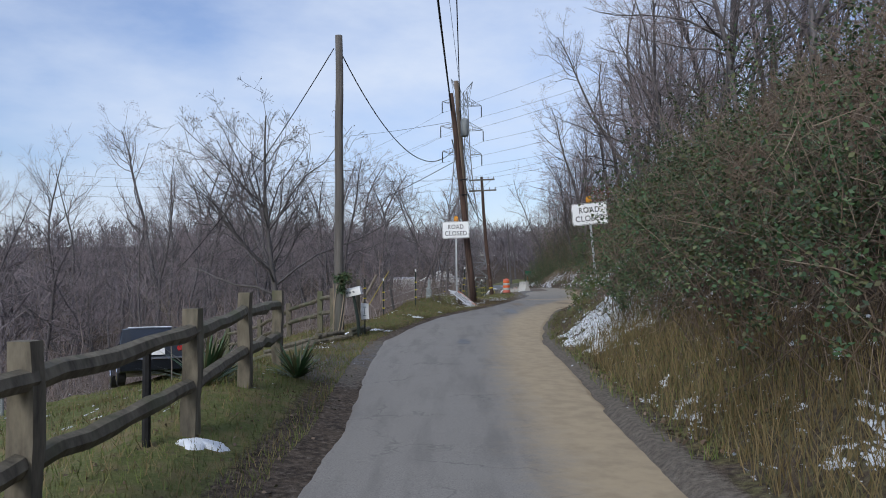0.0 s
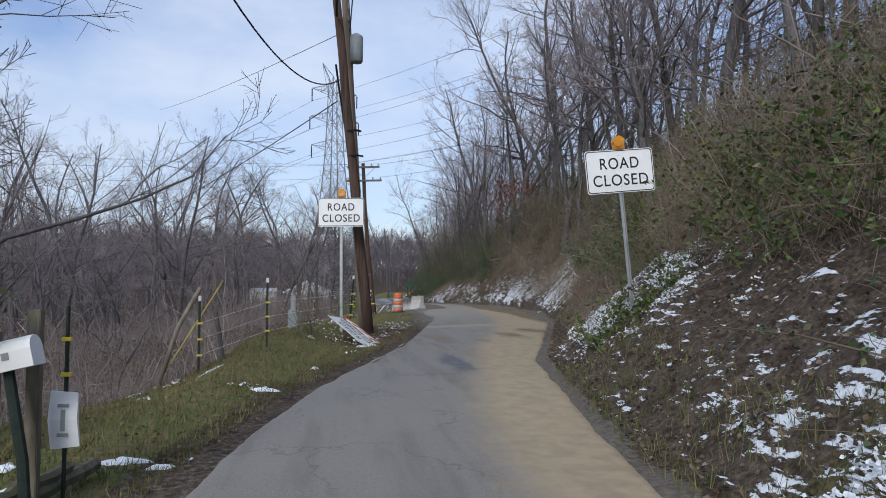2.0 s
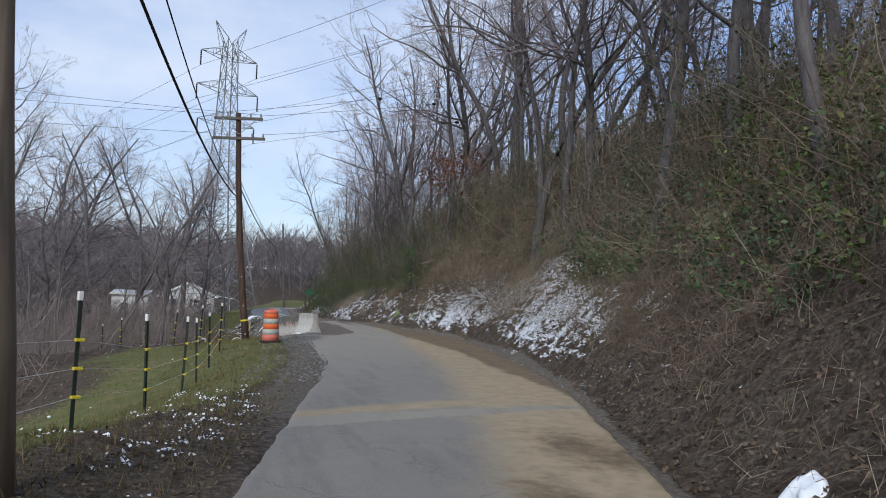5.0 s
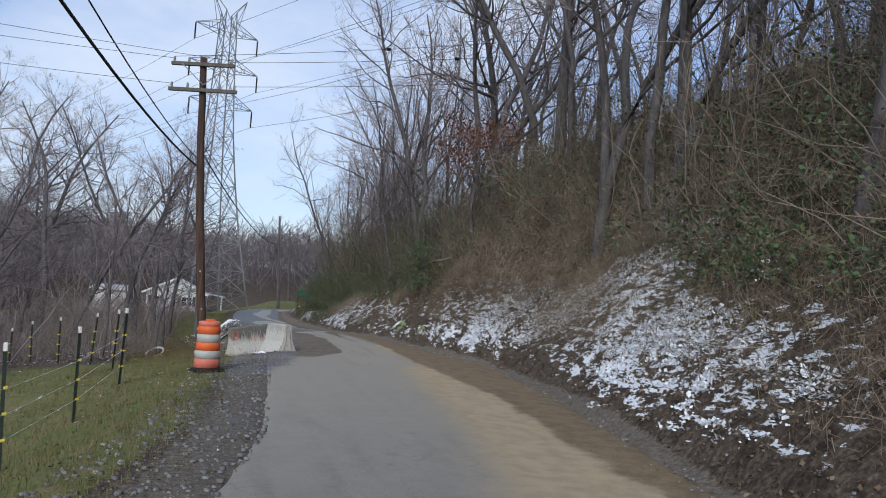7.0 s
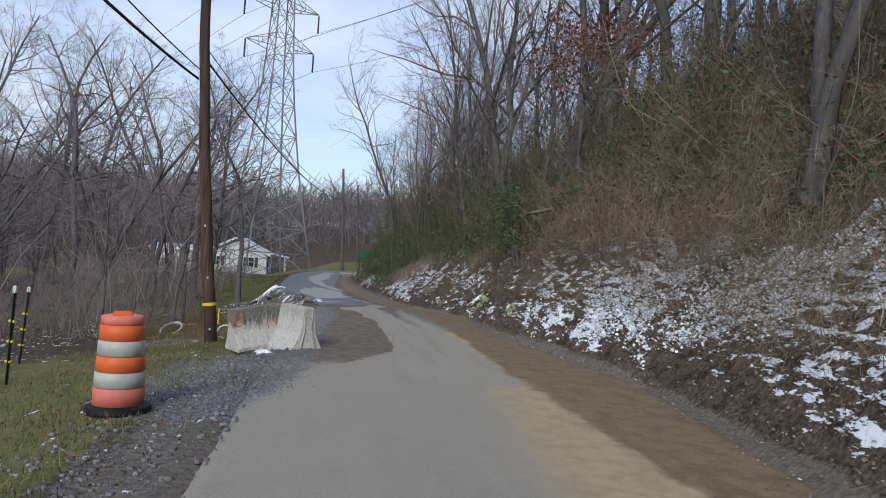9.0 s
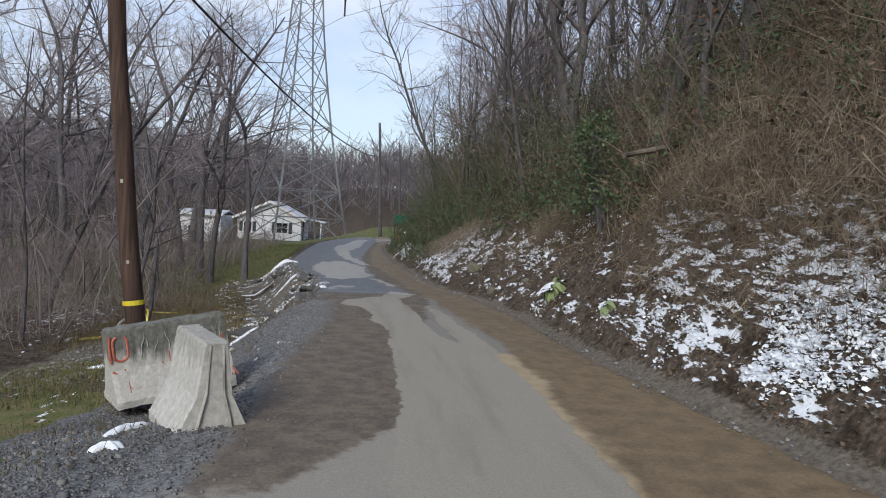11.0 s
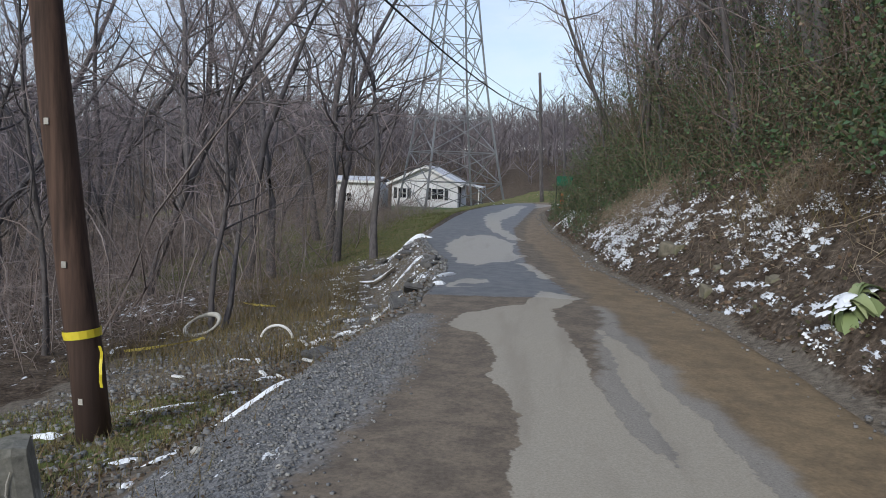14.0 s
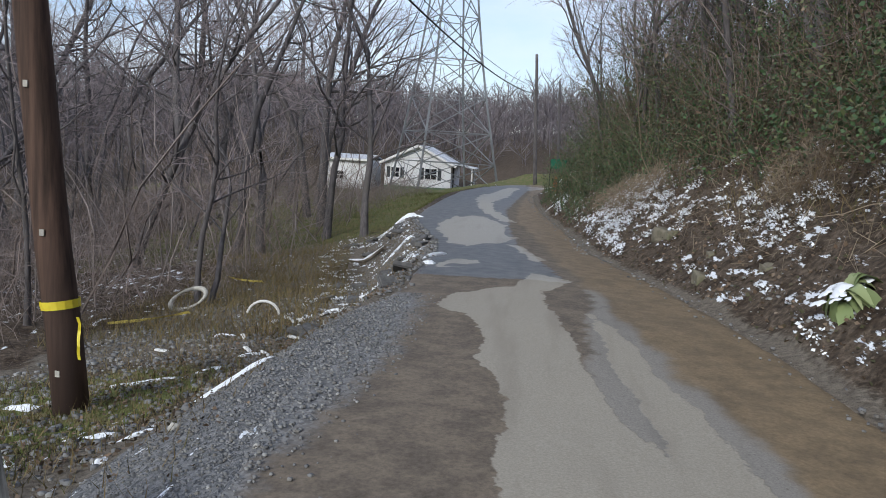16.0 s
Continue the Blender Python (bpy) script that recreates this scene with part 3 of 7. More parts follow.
# ---- road ----
def road_material():
    m, nt, b = material("worn_asphalt", 0.85, 0.0, 0.3)
    v = place_coords(nt)
    fine, mid, big = noise_tex(nt, v, 60.0, 4.0, 0.7), noise_tex(nt, v, 4.0, 6.0, 0.6), noise_tex(nt, v, 0.7, 4.0)
    streak = noise_tex(nt, place_coords(nt, scale=(3.0, 0.35, 1)), 1.0, 5.0)
    asphalt = ramp(nt, fine, [(0.3, (0.175, 0.162, 0.146)), (0.7, (0.285, 0.265, 0.238))])
    asphalt = mix(nt, math_op(nt, 'MULTIPLY', smooth(nt, streak, 0.45, 0.7), 0.55), asphalt, (0.145, 0.132, 0.12))
    asphalt = mix(nt, math_op(nt, 'MULTIPLY', smooth(nt, big, 0.5, 0.7), 0.35), asphalt, (0.25, 0.235, 0.21))
    vor = node(nt, "ShaderNodeTexVoronoi", Scale=0.55)
    vor.feature = 'DISTANCE_TO_EDGE'
    warp = nt.nodes.new("ShaderNodeVectorMath")
    warp.operation = 'ADD'
    nt.links.new(v, warp.inputs[0])
    tw = node(nt, "ShaderNodeTexNoise", Scale=2.5, Detail=5.0)
    nt.links.new(v, tw.inputs["Vector"])
    nt.links.new(tw.outputs["Color"], warp.inputs[1])
    nt.links.new(warp.outputs["Vector"], vor.inputs["Vector"])
    crack = math_op(nt, 'MULTIPLY', math_op(nt, 'SUBTRACT', 1.0, smooth(nt, vor.outputs["Distance"], 0.004, 0.016)), smooth(nt, big, 0.42, 0.58))
    asphalt = mix(nt, math_op(nt, 'MULTIPLY', crack, 0.35), asphalt, (0.07, 0.065, 0.06))
    speck = smooth(nt, noise_tex(nt, v, 38.0, 2.0), 0.66, 0.72)
    asphalt = mix(nt, math_op(nt, 'MULTIPLY', speck, 0.5), asphalt, (0.1, 0.085, 0.07))
    pale = ramp(nt, fine, [(0.3, (0.25, 0.225, 0.185)), (0.7, (0.36, 0.33, 0.28))])
    tan = mix(nt, math_op(nt, 'MULTIPLY', smooth(nt, mid, 0.35, 0.7), 0.6), (0.42, 0.33, 0.21), (0.26, 0.205, 0.135))
    mud = mix(nt, smooth(nt, mid, 0.35, 0.68), (0.225, 0.164, 0.098), (0.15, 0.11, 0.068))
    wet = mix(nt, smooth(nt, mid, 0.3, 0.7), (0.052, 0.054, 0.061), (0.118, 0.113, 0.11))
    grain = ramp(nt, noise_tex(nt, v, 26.0, 6.0, 0.75), [(0.3, (0.62, 0.62, 0.62)), (0.7, (1.25, 1.25, 1.25))])
    mud = mix(nt, 1.0, mud, grain, 'MULTIPLY')
    brown = mix(nt, smooth(nt, mid, 0.35, 0.65), (0.185, 0.15, 0.115), (0.12, 0.098, 0.078))
    lobes = noise_tex(nt, v, 2.2, 3.0, 0.5)
    brown = mix(nt, 1.0, brown, grain, 'MULTIPLY')
    jit = math_op(nt, 'ADD', math_op(nt, 'MULTIPLY', math_op(nt, 'SUBTRACT', mid, 0.5), 0.55), math_op(nt, 'ADD', math_op(nt, 'MULTIPLY', math_op(nt, 'SUBTRACT', lobes, 0.5), 0.4), math_op(nt, 'MULTIPLY', math_op(nt, 'SUBTRACT', noise_tex(nt, v, 11.0, 3.0, 0.6), 0.5), 0.35)))
    fac = {}

    def cover(base, name, col, width, amount=1.0):
        e = smooth(nt, math_op(nt, 'ADD', attr(nt, name), jit), 0.5 - width, 0.5 + width)
        fac[name] = e
        return mix(nt, math_op(nt, 'MULTIPLY', e, amount), base, col)

    c = cover(asphalt, "bleach", pale, 0.45, 0.85)
    c = cover(c, "tan", tan, 0.4, 0.92)
    c = cover(c, "brown", brown, 0.12)
    c = cover(c, "wet", wet, 0.08)
    c = cover(c, "pale", mix(nt, math_op(nt, 'MULTIPLY', smooth(nt, streak, 0.5, 0.72), 0.45), pale, (0.2, 0.175, 0.145)), 0.045)
    c = cover(c, "mud", mud, 0.3, 0.95)
    gv = node(nt, "ShaderNodeTexVoronoi", Scale=42.0)
    nt.links.new(v, gv.inputs["Vector"])
    c = cover(c, "gravel", ramp(nt, gv.outputs["Color"], [(0.1, (0.09, 0.09, 0.094)), (0.9, (0.27, 0.268, 0.268))]), 0.2)
    nt.links.new(c, b.inputs["Base Color"])
    dry = math_op(nt, 'SUBTRACT', 0.86, math_op(nt, 'MULTIPLY', fac["wet"], 0.38))
    dry = math_op(nt, 'SUBTRACT', dry, math_op(nt, 'MULTIPLY', fac["mud"], 0.18))
    nt.links.new(dry, b.inputs["Roughness"])
    h = math_op(nt, 'ADD', math_op(nt, 'MULTIPLY', fine, 0.35), math_op(nt, 'ADD', mid, math_op(nt, 'MULTIPLY', fac["pale"], 0.5)))
    bump(nt, b, h, 0.35, 0.015)
    return m


ry = np.concatenate([np.arange(-60, 0, 2.0), np.arange(0, 100, 0.13), np.arange(100, 122, 0.4)])
nu = 56
U, RY = np.meshgrid(np.linspace(0, 1, nu), ry)
ragged = 0.05 * waves(RY * 0 + 3, RY * 1.7, 6, 24) * (np.abs(U - 0.5) * 2) ** 6
RX = edge_l(RY) + (edge_r(RY) - edge_l(RY)) * U + ragged * np.where(U < 0.5, -1, 1) * 0.9
RZ = road_z(RY) + 0.03 * (1 - (2 * U - 1) ** 2) + 0.006 * waves(RX, RY, 6, 24) - 0.05 * (np.abs(2 * U - 1) > 0.985)
idx = np.arange(U.size).reshape(U.shape)
RF = np.stack([idx[:-1, :-1], idx[:-1, 1:], idx[1:, 1:], idx[1:, :-1]], -1).reshape(-1, 4)
X, Y = RX.ravel(), RY.ravel()
road = bulk("road", np.stack([X, Y, RZ.ravel()], 1), RF, road_material(), shade=True)
tagged(road, "narrow worn asphalt lane with tan mud and patches", "road", kind="structure")
jag = 0.14 * waves(X * 1.5, Y * 1.5, 9, 24)
tan_e = np.interp(Y, [0, 10, 14.5, 20, 25, 33, 36, 41, 50, 54.5, 57, 59, 65], [1.75, 1.72, 1.66, 1.85, 2.3, 3.9, 4.8, 6.2, 8.0, 8.5, 8.75, 8.95, 8.9])
tan = sstep(X - tan_e, -0.9, 0.7) * (Y < 66) * np.interp(X - tan_e, [0, 1.0, 1.6], [1, 1.0, 0.9])
tan = np.maximum(tan, 0.85 * np.exp(-((Y - 42.2 - 0.35 * (X - 4)) / 0.45) ** 2) * (X > 3.6))
mud_e = np.interp(Y, [30, 40, 45, 50, 54.4, 57.3, 60, 65, 68, 69.5, 71.5, 74.1, 76.2, 80, 85, 95, 105], [7.0, 8.0, 8.7, 9.0, 9.6, 9.55, 9.5, 9.45, 9.22, 9.04, 8.87, 8.7, 8.47, 8.2, 7.6, 7.6, 8.1])
mud = sstep(X + jag - mud_e, -0.1, 0.35) * (Y > 33)
stain = np.exp(-((X - 5.6) / 0.5) ** 2 - ((Y - 37) / 1.6) ** 2) + np.exp(-((X - 6.9) / 0.7) ** 2 - ((Y - 39.5) / 1.5) ** 2) + np.exp(-((X - 3.4) / 0.35) ** 2 - ((Y - 36) / 2.2) ** 2)
stain = stain + 0.8 * np.exp(-((X - 4.3) / 0.3) ** 2 - ((Y - 34.8) / 0.9) ** 2)
mud = np.maximum(mud, 0.76 * np.minimum(stain, 1))


def soft(dist, width=0.6):
    """0.5 on an outline, rising inwards over a width."""
    return np.clip(0.5 + dist / width, 0, 1)


brown = soft(np.minimum(np.minimum((Y - 60.7) * 0.6, 75 - Y), np.interp(Y, [60, 63, 72, 78, 84], [6.4, 8.1, 8.8, 8.4, 7.4]) - X))
brown = np.maximum(brown, soft(np.minimum(Y - 73, X - np.interp(Y, [73, 80, 90, 105], [8.3, 7.6, 7.2, 8.0]))) * (Y < 122))
wet = soft(np.minimum(np.minimum(Y - 73, 112 - Y), np.interp(Y, [73, 80, 90, 105, 112], [8.6, 7.7, 7.3, 8.0, 9.5]) - X))
wet = np.maximum(wet, 0.62 * (np.exp(-((X - 0.9) / 0.35) ** 2 - ((Y - 19.5) / 1.2) ** 2) + np.exp(-((X - 2.7) / 0.45) ** 2 - ((Y - 29.5) / 3.0) ** 2)))
grav = soft(np.minimum(np.minimum(Y - 57, (71.2 - Y) * 0.7), np.interp(Y, [57, 60, 66, 68.5, 71.3], [5.5, 6.2, 6.55, 6.85, 6.75]) - X), 0.7)
bleach = np.interp(Y, [36, 46, 56, 62, 66], [0.15, 0.45, 0.85, 0.9, 0.0]) * np.clip(0.5 + (np.interp(Y, [36, 54, 60, 66], [8, 9.4, 10.2, 9.6]) - X) / 1.2, 0, 1) * (Y < 75) * sstep(Y, 30, 44)


def between(y0, y1, ly, lx, qy, qx):
    wob = np.where(Y > 74, 1.0, 0.3)
    xj, yj = X + wob * jag, Y + 5 * wob * 0.14 * waves(X * 2.6 + 7, Y * 0.6, 6, 18)
    return soft(np.minimum(np.minimum(xj - np.interp(yj, ly, lx), np.interp(yj, qy, qx) - xj), np.minimum(yj - y0, y1 - yj) * 0.5), 0.3)


pale = between(57.5, 72.3, [57, 60, 62.8, 65.2, 67.4, 67.8, 68.4, 69.0, 69.6, 70.1, 70.4, 71.4, 71.9, 72.3], [7.2, 7.6, 7.86, 7.85, 7.84, 7.76, 7.57, 7.62, 7.47, 7.27, 6.98, 7.05, 7.5, 8.0], [58, 64, 66.4, 67.2, 68.3, 69.4, 70, 71.6, 72.6], [9.6, 9.42, 9.2, 8.62, 8.5, 8.42, 8.31, 8.22, 8.2])
pale = np.maximum(pale, between(72.1, 73.6, [72.1, 73.6], [7.85, 8.1], [72.1, 72.6, 73.3, 73.6], [8.25, 8.45, 8.72, 8.3]))
pale = np.maximum(pale, between(66.2, 70.8, [66.2, 67.8, 68.6, 69.7, 70.6], [8.9, 8.83, 8.72, 8.7, 8.66], [66.2, 68, 68.7, 69.5, 70.7], [9.36, 9.18, 9.09, 9.0, 8.74]))
pale = np.maximum(pale, between(77.5, 86.6, [77.5, 78.4, 82.8, 86.6], [6.8, 6.45, 5.65, 5.8], [77.5, 78.6, 80.3, 80.9, 83.6, 86.4], [7.2, 7.5, 7.85, 7.4, 7.4, 6.6]))
pale = np.maximum(pale, between(85, 108, [85, 89.5, 94.7, 98, 108], [7.2, 6.4, 5.95, 5.85, 7.0], [85, 89.5, 94.4, 98, 108], [7.7, 6.95, 6.65, 7.05, 7.7]))
pale = np.maximum(pale, between(75.9, 78.1, [75.9, 78.1], [8.1, 7.75], [75.9, 78.1], [8.42, 7.95]))
pale = np.maximum(pale, between(73.8, 74.4, [73, 75], [6.6, 6.6], [73, 75], [7.2, 7.2]))
pale = pale * sstep(Y, 57.5, 61)
pale = np.maximum(pale, 0.95 * soft(0.42 - np.abs(Y - 41.5 - 0.28 * (X - 3.7)) - 0.045 * (X - 3.7), 0.8) * (Y > 38) * (Y < 46))
for name, vals in (("tan", tan), ("mud", mud), ("brown", brown), ("wet", wet), ("pale", pale), ("bleach", bleach), ("gravel", grav)):
    set_attr(road, name, vals)


# yellow survey marks sprayed on the lane's edge
SURVEY = grained("yellow_survey_paint", (0.26, 0.24, 0.12), (0.42, 0.39, 0.18), 40.0, rough=0.8, bumps=0.3)
for pts in (((1.12, 29.6), (1.42, 30.7)), ((1.2, 30.4), (1.42, 30.7)), ((1.95, 33.0), (2.2, 34.0)), ((1.72, 31.4), (1.8, 31.8))):
    mk = Shape()
    for k in range(7):
        u = k / 6
        px, py = pts[0][0] + (pts[1][0] - pts[0][0]) * u, pts[0][1] + (pts[1][1] - pts[0][1]) * u
        w = 0.018 * (0.5 + math.sin(math.pi * min(1, u + 0.15)))
        for sx in (-1, 1):
            mk.v.append(Vector((px + sx * w, py, float(road_z(py)) + 0.034)))
    mk.f = [(2 * k, 2 * k + 1, 2 * k + 3, 2 * k + 2) for k in range(6)]
    tagged(mk.make("paint_mark", SURVEY), "faded yellow spray mark on the asphalt", "paint mark", "survey marks", "structure")

# ---- trees ----
def unit(a):
    return a / (np.linalg.norm(a, axis=-1, keepdims=True) + 1e-9)


def grow_lines(start, direc, length, k, rng, wander, lift):
    """Crooked lines that bend as they grow."""
    n = len(start)
    P = np.zeros((n, k, 3))
    P[:, 0] = start
    d = direc.copy()
    for i in range(1, k):
        d = unit(d + wander * rng.normal(size=(n, 3)) + np.array([0, 0, lift]))
        P[:, i] = P[:, i - 1] + d * (length / (k - 1))[:, None]
    return P


def ribbons(P, R, rng):
    """The finest twigs: one narrow blade each."""
    a, b_ = P[:, 0], P[:, -1]
    w = unit(np.cross(b_ - a, rng.normal(size=a.shape)))
    r = R[:, :1] * 1.1
    V = np.stack([a - w * r, a + w * r, b_ + w * r * 0.5, b_ - w * r * 0.5], 1).reshape(-1, 3)
    return V, np.arange(4 * len(a)).reshape(-1, 4)


def branch_off(P, R, count, t0, t1, angle, rng, keep):
    """Starts, directions, lengths and radii of shoots along parent lines."""
    n, k, _ = P.shape
    par = np.repeat(np.arange(n), count)
    t = t0 + (t1 - t0) * rng.random(len(par))
    f = t * (k - 1)
    i = np.clip(f.astype(int), 0, k - 2)
    w = (f - i)[:, None]
    s = P[par, i] * (1 - w) + P[par, i + 1] * w
    d = unit(P[par, i + 1] - P[par, i])
    r = R[par, i] * (1 - w[:, 0]) + R[par, i + 1] * w[:, 0]
    side = rng.normal(size=d.shape)
    side = unit(side - d * np.sum(side * d, axis=1, keepdims=True))
    a = np.radians(angle + 14 * rng.normal(size=len(par)))[:, None]
    plen = np.linalg.norm(P[par, -1] - P[par, 0], axis=1)
    return s, d * np.cos(a) + side * np.sin(a), plen * keep * (1.15 - 0.75 * t) * (0.7 + 0.6 * rng.random(len(par))), r


def tree_arrays(seed, H, r0, stems=1, limbs=16, first=0.35, detail=3, spread=0.42, angle=42, crook=0.06, twig=0.007, lite=False):
    rng = np.random.default_rng(seed)
    st = np.zeros((stems, 3))
    if stems > 1:
        st[:, :2] = rng.normal(size=(stems, 2)) * r0 * 1.3
    dr_ = unit(np.array([0, 0, 1.0]) + (0.22 if stems > 1 else 0.04) * rng.normal(size=(stems, 3)))
    ln = H * (1 - 0.2 * rng.random(stems)) if stems > 1 else np.array([H])
    P0 = grow_lines(st, dr_, ln, 10, rng, crook, 0.05)
    P0[:, 0, 2] -= 0.5
    R0 = r0 / (stems ** 0.4) * np.linspace(1, 0.12, 10)[None] ** 0.85 * np.ones((stems, 1))
    R0[:, 0] *= 1.35
    trunk = [many_tubes(P0, R0, 5 if lite else 8)]
    s, d, l, r = branch_off(P0, R0, max(2, limbs // stems), first, 0.98, angle, rng, spread)
    nk = 4 if lite else 7
    P1 = grow_lines(s, d, l, nk, rng, 0.2, 0.1)
    R1 = (np.minimum(r * 0.5, 0.0095 * l + 0.007))[:, None] * np.linspace(1, 0.2, nk)[None]
    trunk.append(many_tubes(P1, R1, 3 if lite else 5))
    crown, P, R = [], P1, R1
    for lev in range(detail):
        cnt = (6, 6, 3)[lev] if not lite else (5, 3, 2)[lev]
        s, d, l, r = branch_off(P, R, cnt, 0.2, 1.0, 40, rng, (0.5, 0.55, 0.6)[lev])
        k = ((5, 2, 2) if detail == 3 else (4, 2, 2) if not lite else (3, 2, 2))[lev]
        P = grow_lines(s, d, l, k, rng, 0.24, 0.06)
        R = np.maximum((r * 0.65)[:, None] * np.linspace(1, 0.3, k)[None], twig * (1.0 - 0.15 * lev))
        crown.append(ribbons(P, R, rng) if lev == detail - 1 else many_tubes(P, R, 3))
    return join_arrays(trunk), join_arrays(crown), P[:, -1]


def tree_kind(name, label, args, bark=BARK, twig=TWIG, group="bare woodland trees"):
    (tv, tf), (cv, cf), tips = tree_arrays(**args)
    t = thing(name, label, "tree", pose(0, 0, 0), group)
    bulk("trunk", tv, tf, bark, t, True)
    bulk("crown", cv, cf, twig, t)
    return t, tips


TREE_LABELS = ["tall bare deciduous tree with grey-brown bark", "slender bare woodland tree with fine twigs", "bare tree forking into crooked limbs", "straight bare trunk with high thin branches"]
FULL = [tree_kind("bare_tree", TREE_LABELS[i % 4], a)[0] for i, a in enumerate([
    dict(seed=11, H=17, r0=0.24, limbs=22, first=0.3, detail=3, angle=52, spread=0.4, twig=0.0045, crook=0.1),
    dict(seed=12, H=15, r0=0.18, limbs=22, first=0.25, detail=3, spread=0.42, angle=48, twig=0.0045, crook=0.13),
    dict(seed=13, H=16, r0=0.24, stems=2, limbs=24, first=0.28, detail=3, angle=50, twig=0.0045, crook=0.13),
    dict(seed=14, H=18, r0=0.2, limbs=20, first=0.36, detail=3, angle=46, spread=0.38, twig=0.0045, crook=0.09),
    dict(seed=15, H=14, r0=0.19, stems=2, limbs=26, first=0.2, detail=3, angle=55, spread=0.45, twig=0.0045, crook=0.15),
    dict(seed=16, H=16, r0=0.17, limbs=24, first=0.22, detail=3, angle=58, spread=0.36, twig=0.0045, crook=0.14)])]
SLIM = [tree_kind("bare_tree", ["thin bare sapling among brush", "slender bare tree at the woodland edge", "thin crooked bare tree"][i % 3], a)[0] for i, a in enumerate([
    dict(seed=21, H=12, r0=0.11, limbs=14, first=0.25, detail=2, angle=32, twig=0.006),
    dict(seed=22, H=14, r0=0.13, limbs=20, first=0.25, detail=2, angle=50, crook=0.12, twig=0.0055),
    dict(seed=23, H=9, r0=0.07, limbs=13, first=0.2, detail=2, angle=30, twig=0.0055),
    dict(seed=24, H=13, r0=0.14, stems=2, limbs=22, first=0.2, detail=2, angle=48, crook=0.14, twig=0.0055),
    dict(seed=25, H=15, r0=0.12, limbs=20, first=0.3, detail=2, angle=44, crook=0.12, twig=0.0055)])]
for t in FULL + SLIM:
    t.location = (0, -90, -3)
_used = set()


def plant(kind, x, y, scale=1.0, turn=0.0, lean=(0, 0), sink=0.1):
    m = pose(x, y, gz(x, y) - sink, lean[0], lean[1], 0) @ pose(0, 0, 0, 0, 0, turn)
    if kind.name not in _used:
        _used.add(kind.name)
        t = kind
        t.matrix_basis = m @ Matrix.Scale(scale, 4)
        return t
    t = copy_thing(kind, m)
    t.scale = (scale, scale, scale)
    return t


rng = np.random.default_rng(77)
# trees on the bank that stand out singly
for x, y, k, s in ((14.6, 69.4, 3, 1.0), (16.4, 67.6, 0, 1.05), (15.3, 61.0, 2, 0.95), (14.6, 73.3, 2, 1.05), (17.0, 71.0, 3, 1.05), (13.4, 78.3, 1, 1.0), (13.7, 46.5, 1, 1.0), (13.3, 49.0, 3, 0.95), (13.2, 33.6, 1, 0.9), (14.0, 40.3, 0, 1.1), (12.2, 41.5, 1, 0.9), (16.8, 50.0, 0, 1.0), (18.0, 64.5, 3, 1.0)):
    plant(FULL[k], x, y, s, rng.random() * 360, (rng.normal() * 2.5, rng.normal() * 2.5))
for x, y, k, s, tilt in ((11.0, 92.0, 2, 0.75, -12), (12.8, 97.0, 0, 0.8, -6), (11.8, 86.0, 2, 0.8, -9), (13.4, 89.5, 1, 0.9, -5), (13.6, 83.0, 0, 0.9, -3), (11.5, 100.0, 2, 0.9, -8), (14.6, 86.0, 3, 0.9, -4)):
    plant(SLIM[k], x, y, s, rng.random() * 360, (rng.normal() * 2, tilt))
for x, y, k, s, tilt in ((14.8, 58.0, 2, 0.95, -3), (15.7, 57.8, 0, 0.9, 2)):
    plant(FULL[k], x, y, s, rng.random() * 360, (rng.normal() * 2, tilt))
taken = []


def scatter(n, xr, yr, ok, gap, kinds, smin, smax, lean=3.0):
    made, tries = 0, 0
    while made < n and tries < n * 40:
        tries += 1
        x, y = xr[0] + (xr[1] - xr[0]) * rng.random(), yr[0] + (yr[1] - yr[0]) * rng.random()
        if not ok(x, y) or any((x - a) ** 2 + (y - c) ** 2 < gap * gap for a, c in taken):
            continue
        taken.append((x, y))
        plant(kinds[rng.integers(len(kinds))], x, y, smin + (smax - smin) * rng.random(), rng.random() * 360, (rng.normal() * lean, rng.normal() * lean))
        made += 1


def bank(lo, hi):
    return lambda x, y: lo < x - float(edge_r(y)) < hi


# woods above the bank
scatter(22, (5, 40), (30, 88), bank(5.0, 20), 3.0, FULL, 0.8, 1.12)
scatter(50, (5, 45), (18, 125), bank(3.4, 26), 1.5, SLIM, 0.7, 1.1, 6.0)
scatter(46, (8, 22), (76, 108), bank(2.6, 10), 0.7, [SLIM[0], SLIM[2], SLIM[4], SLIM[1]], 0.5, 0.95, 6.0)
# woods on the falling side, clear of the house's front
def hollow(gap):
    return lambda x, y: float(edge_l(y)) - x > gap and x < 7.0 - 0.18 * (y - 60.7) and y < 112


plant(FULL[5], 2.5, 88.0, 0.8, 40)
for x, y, k, sc in ((-1.6, 86.5, 2, 0.85), (0.8, 89.5, 1, 0.8), (-4.2, 84.5, 5, 0.9), (-0.6, 94.0, 0, 0.85), (-8.2, 82.5, 4, 0.9), (-2.4, 98.0, 3, 0.9)):
    plant(FULL[k], x, y, sc, rng.random() * 360, (rng.normal() * 3, rng.normal() * 4))
scatter(17, (-36, 3), (86, 112), hollow(6.5), 2.8, FULL, 0.95, 1.2, 4.0)
scatter(10, (-30, -6), (64, 84), lambda x, y: x < -9 - 0.25 * (84 - y), 2.6, FULL, 0.85, 1.1, 4.0)
scatter(34, (-26, 4), (73, 106), hollow(4.4), 1.0, SLIM, 0.4, 0.9, 7.0)
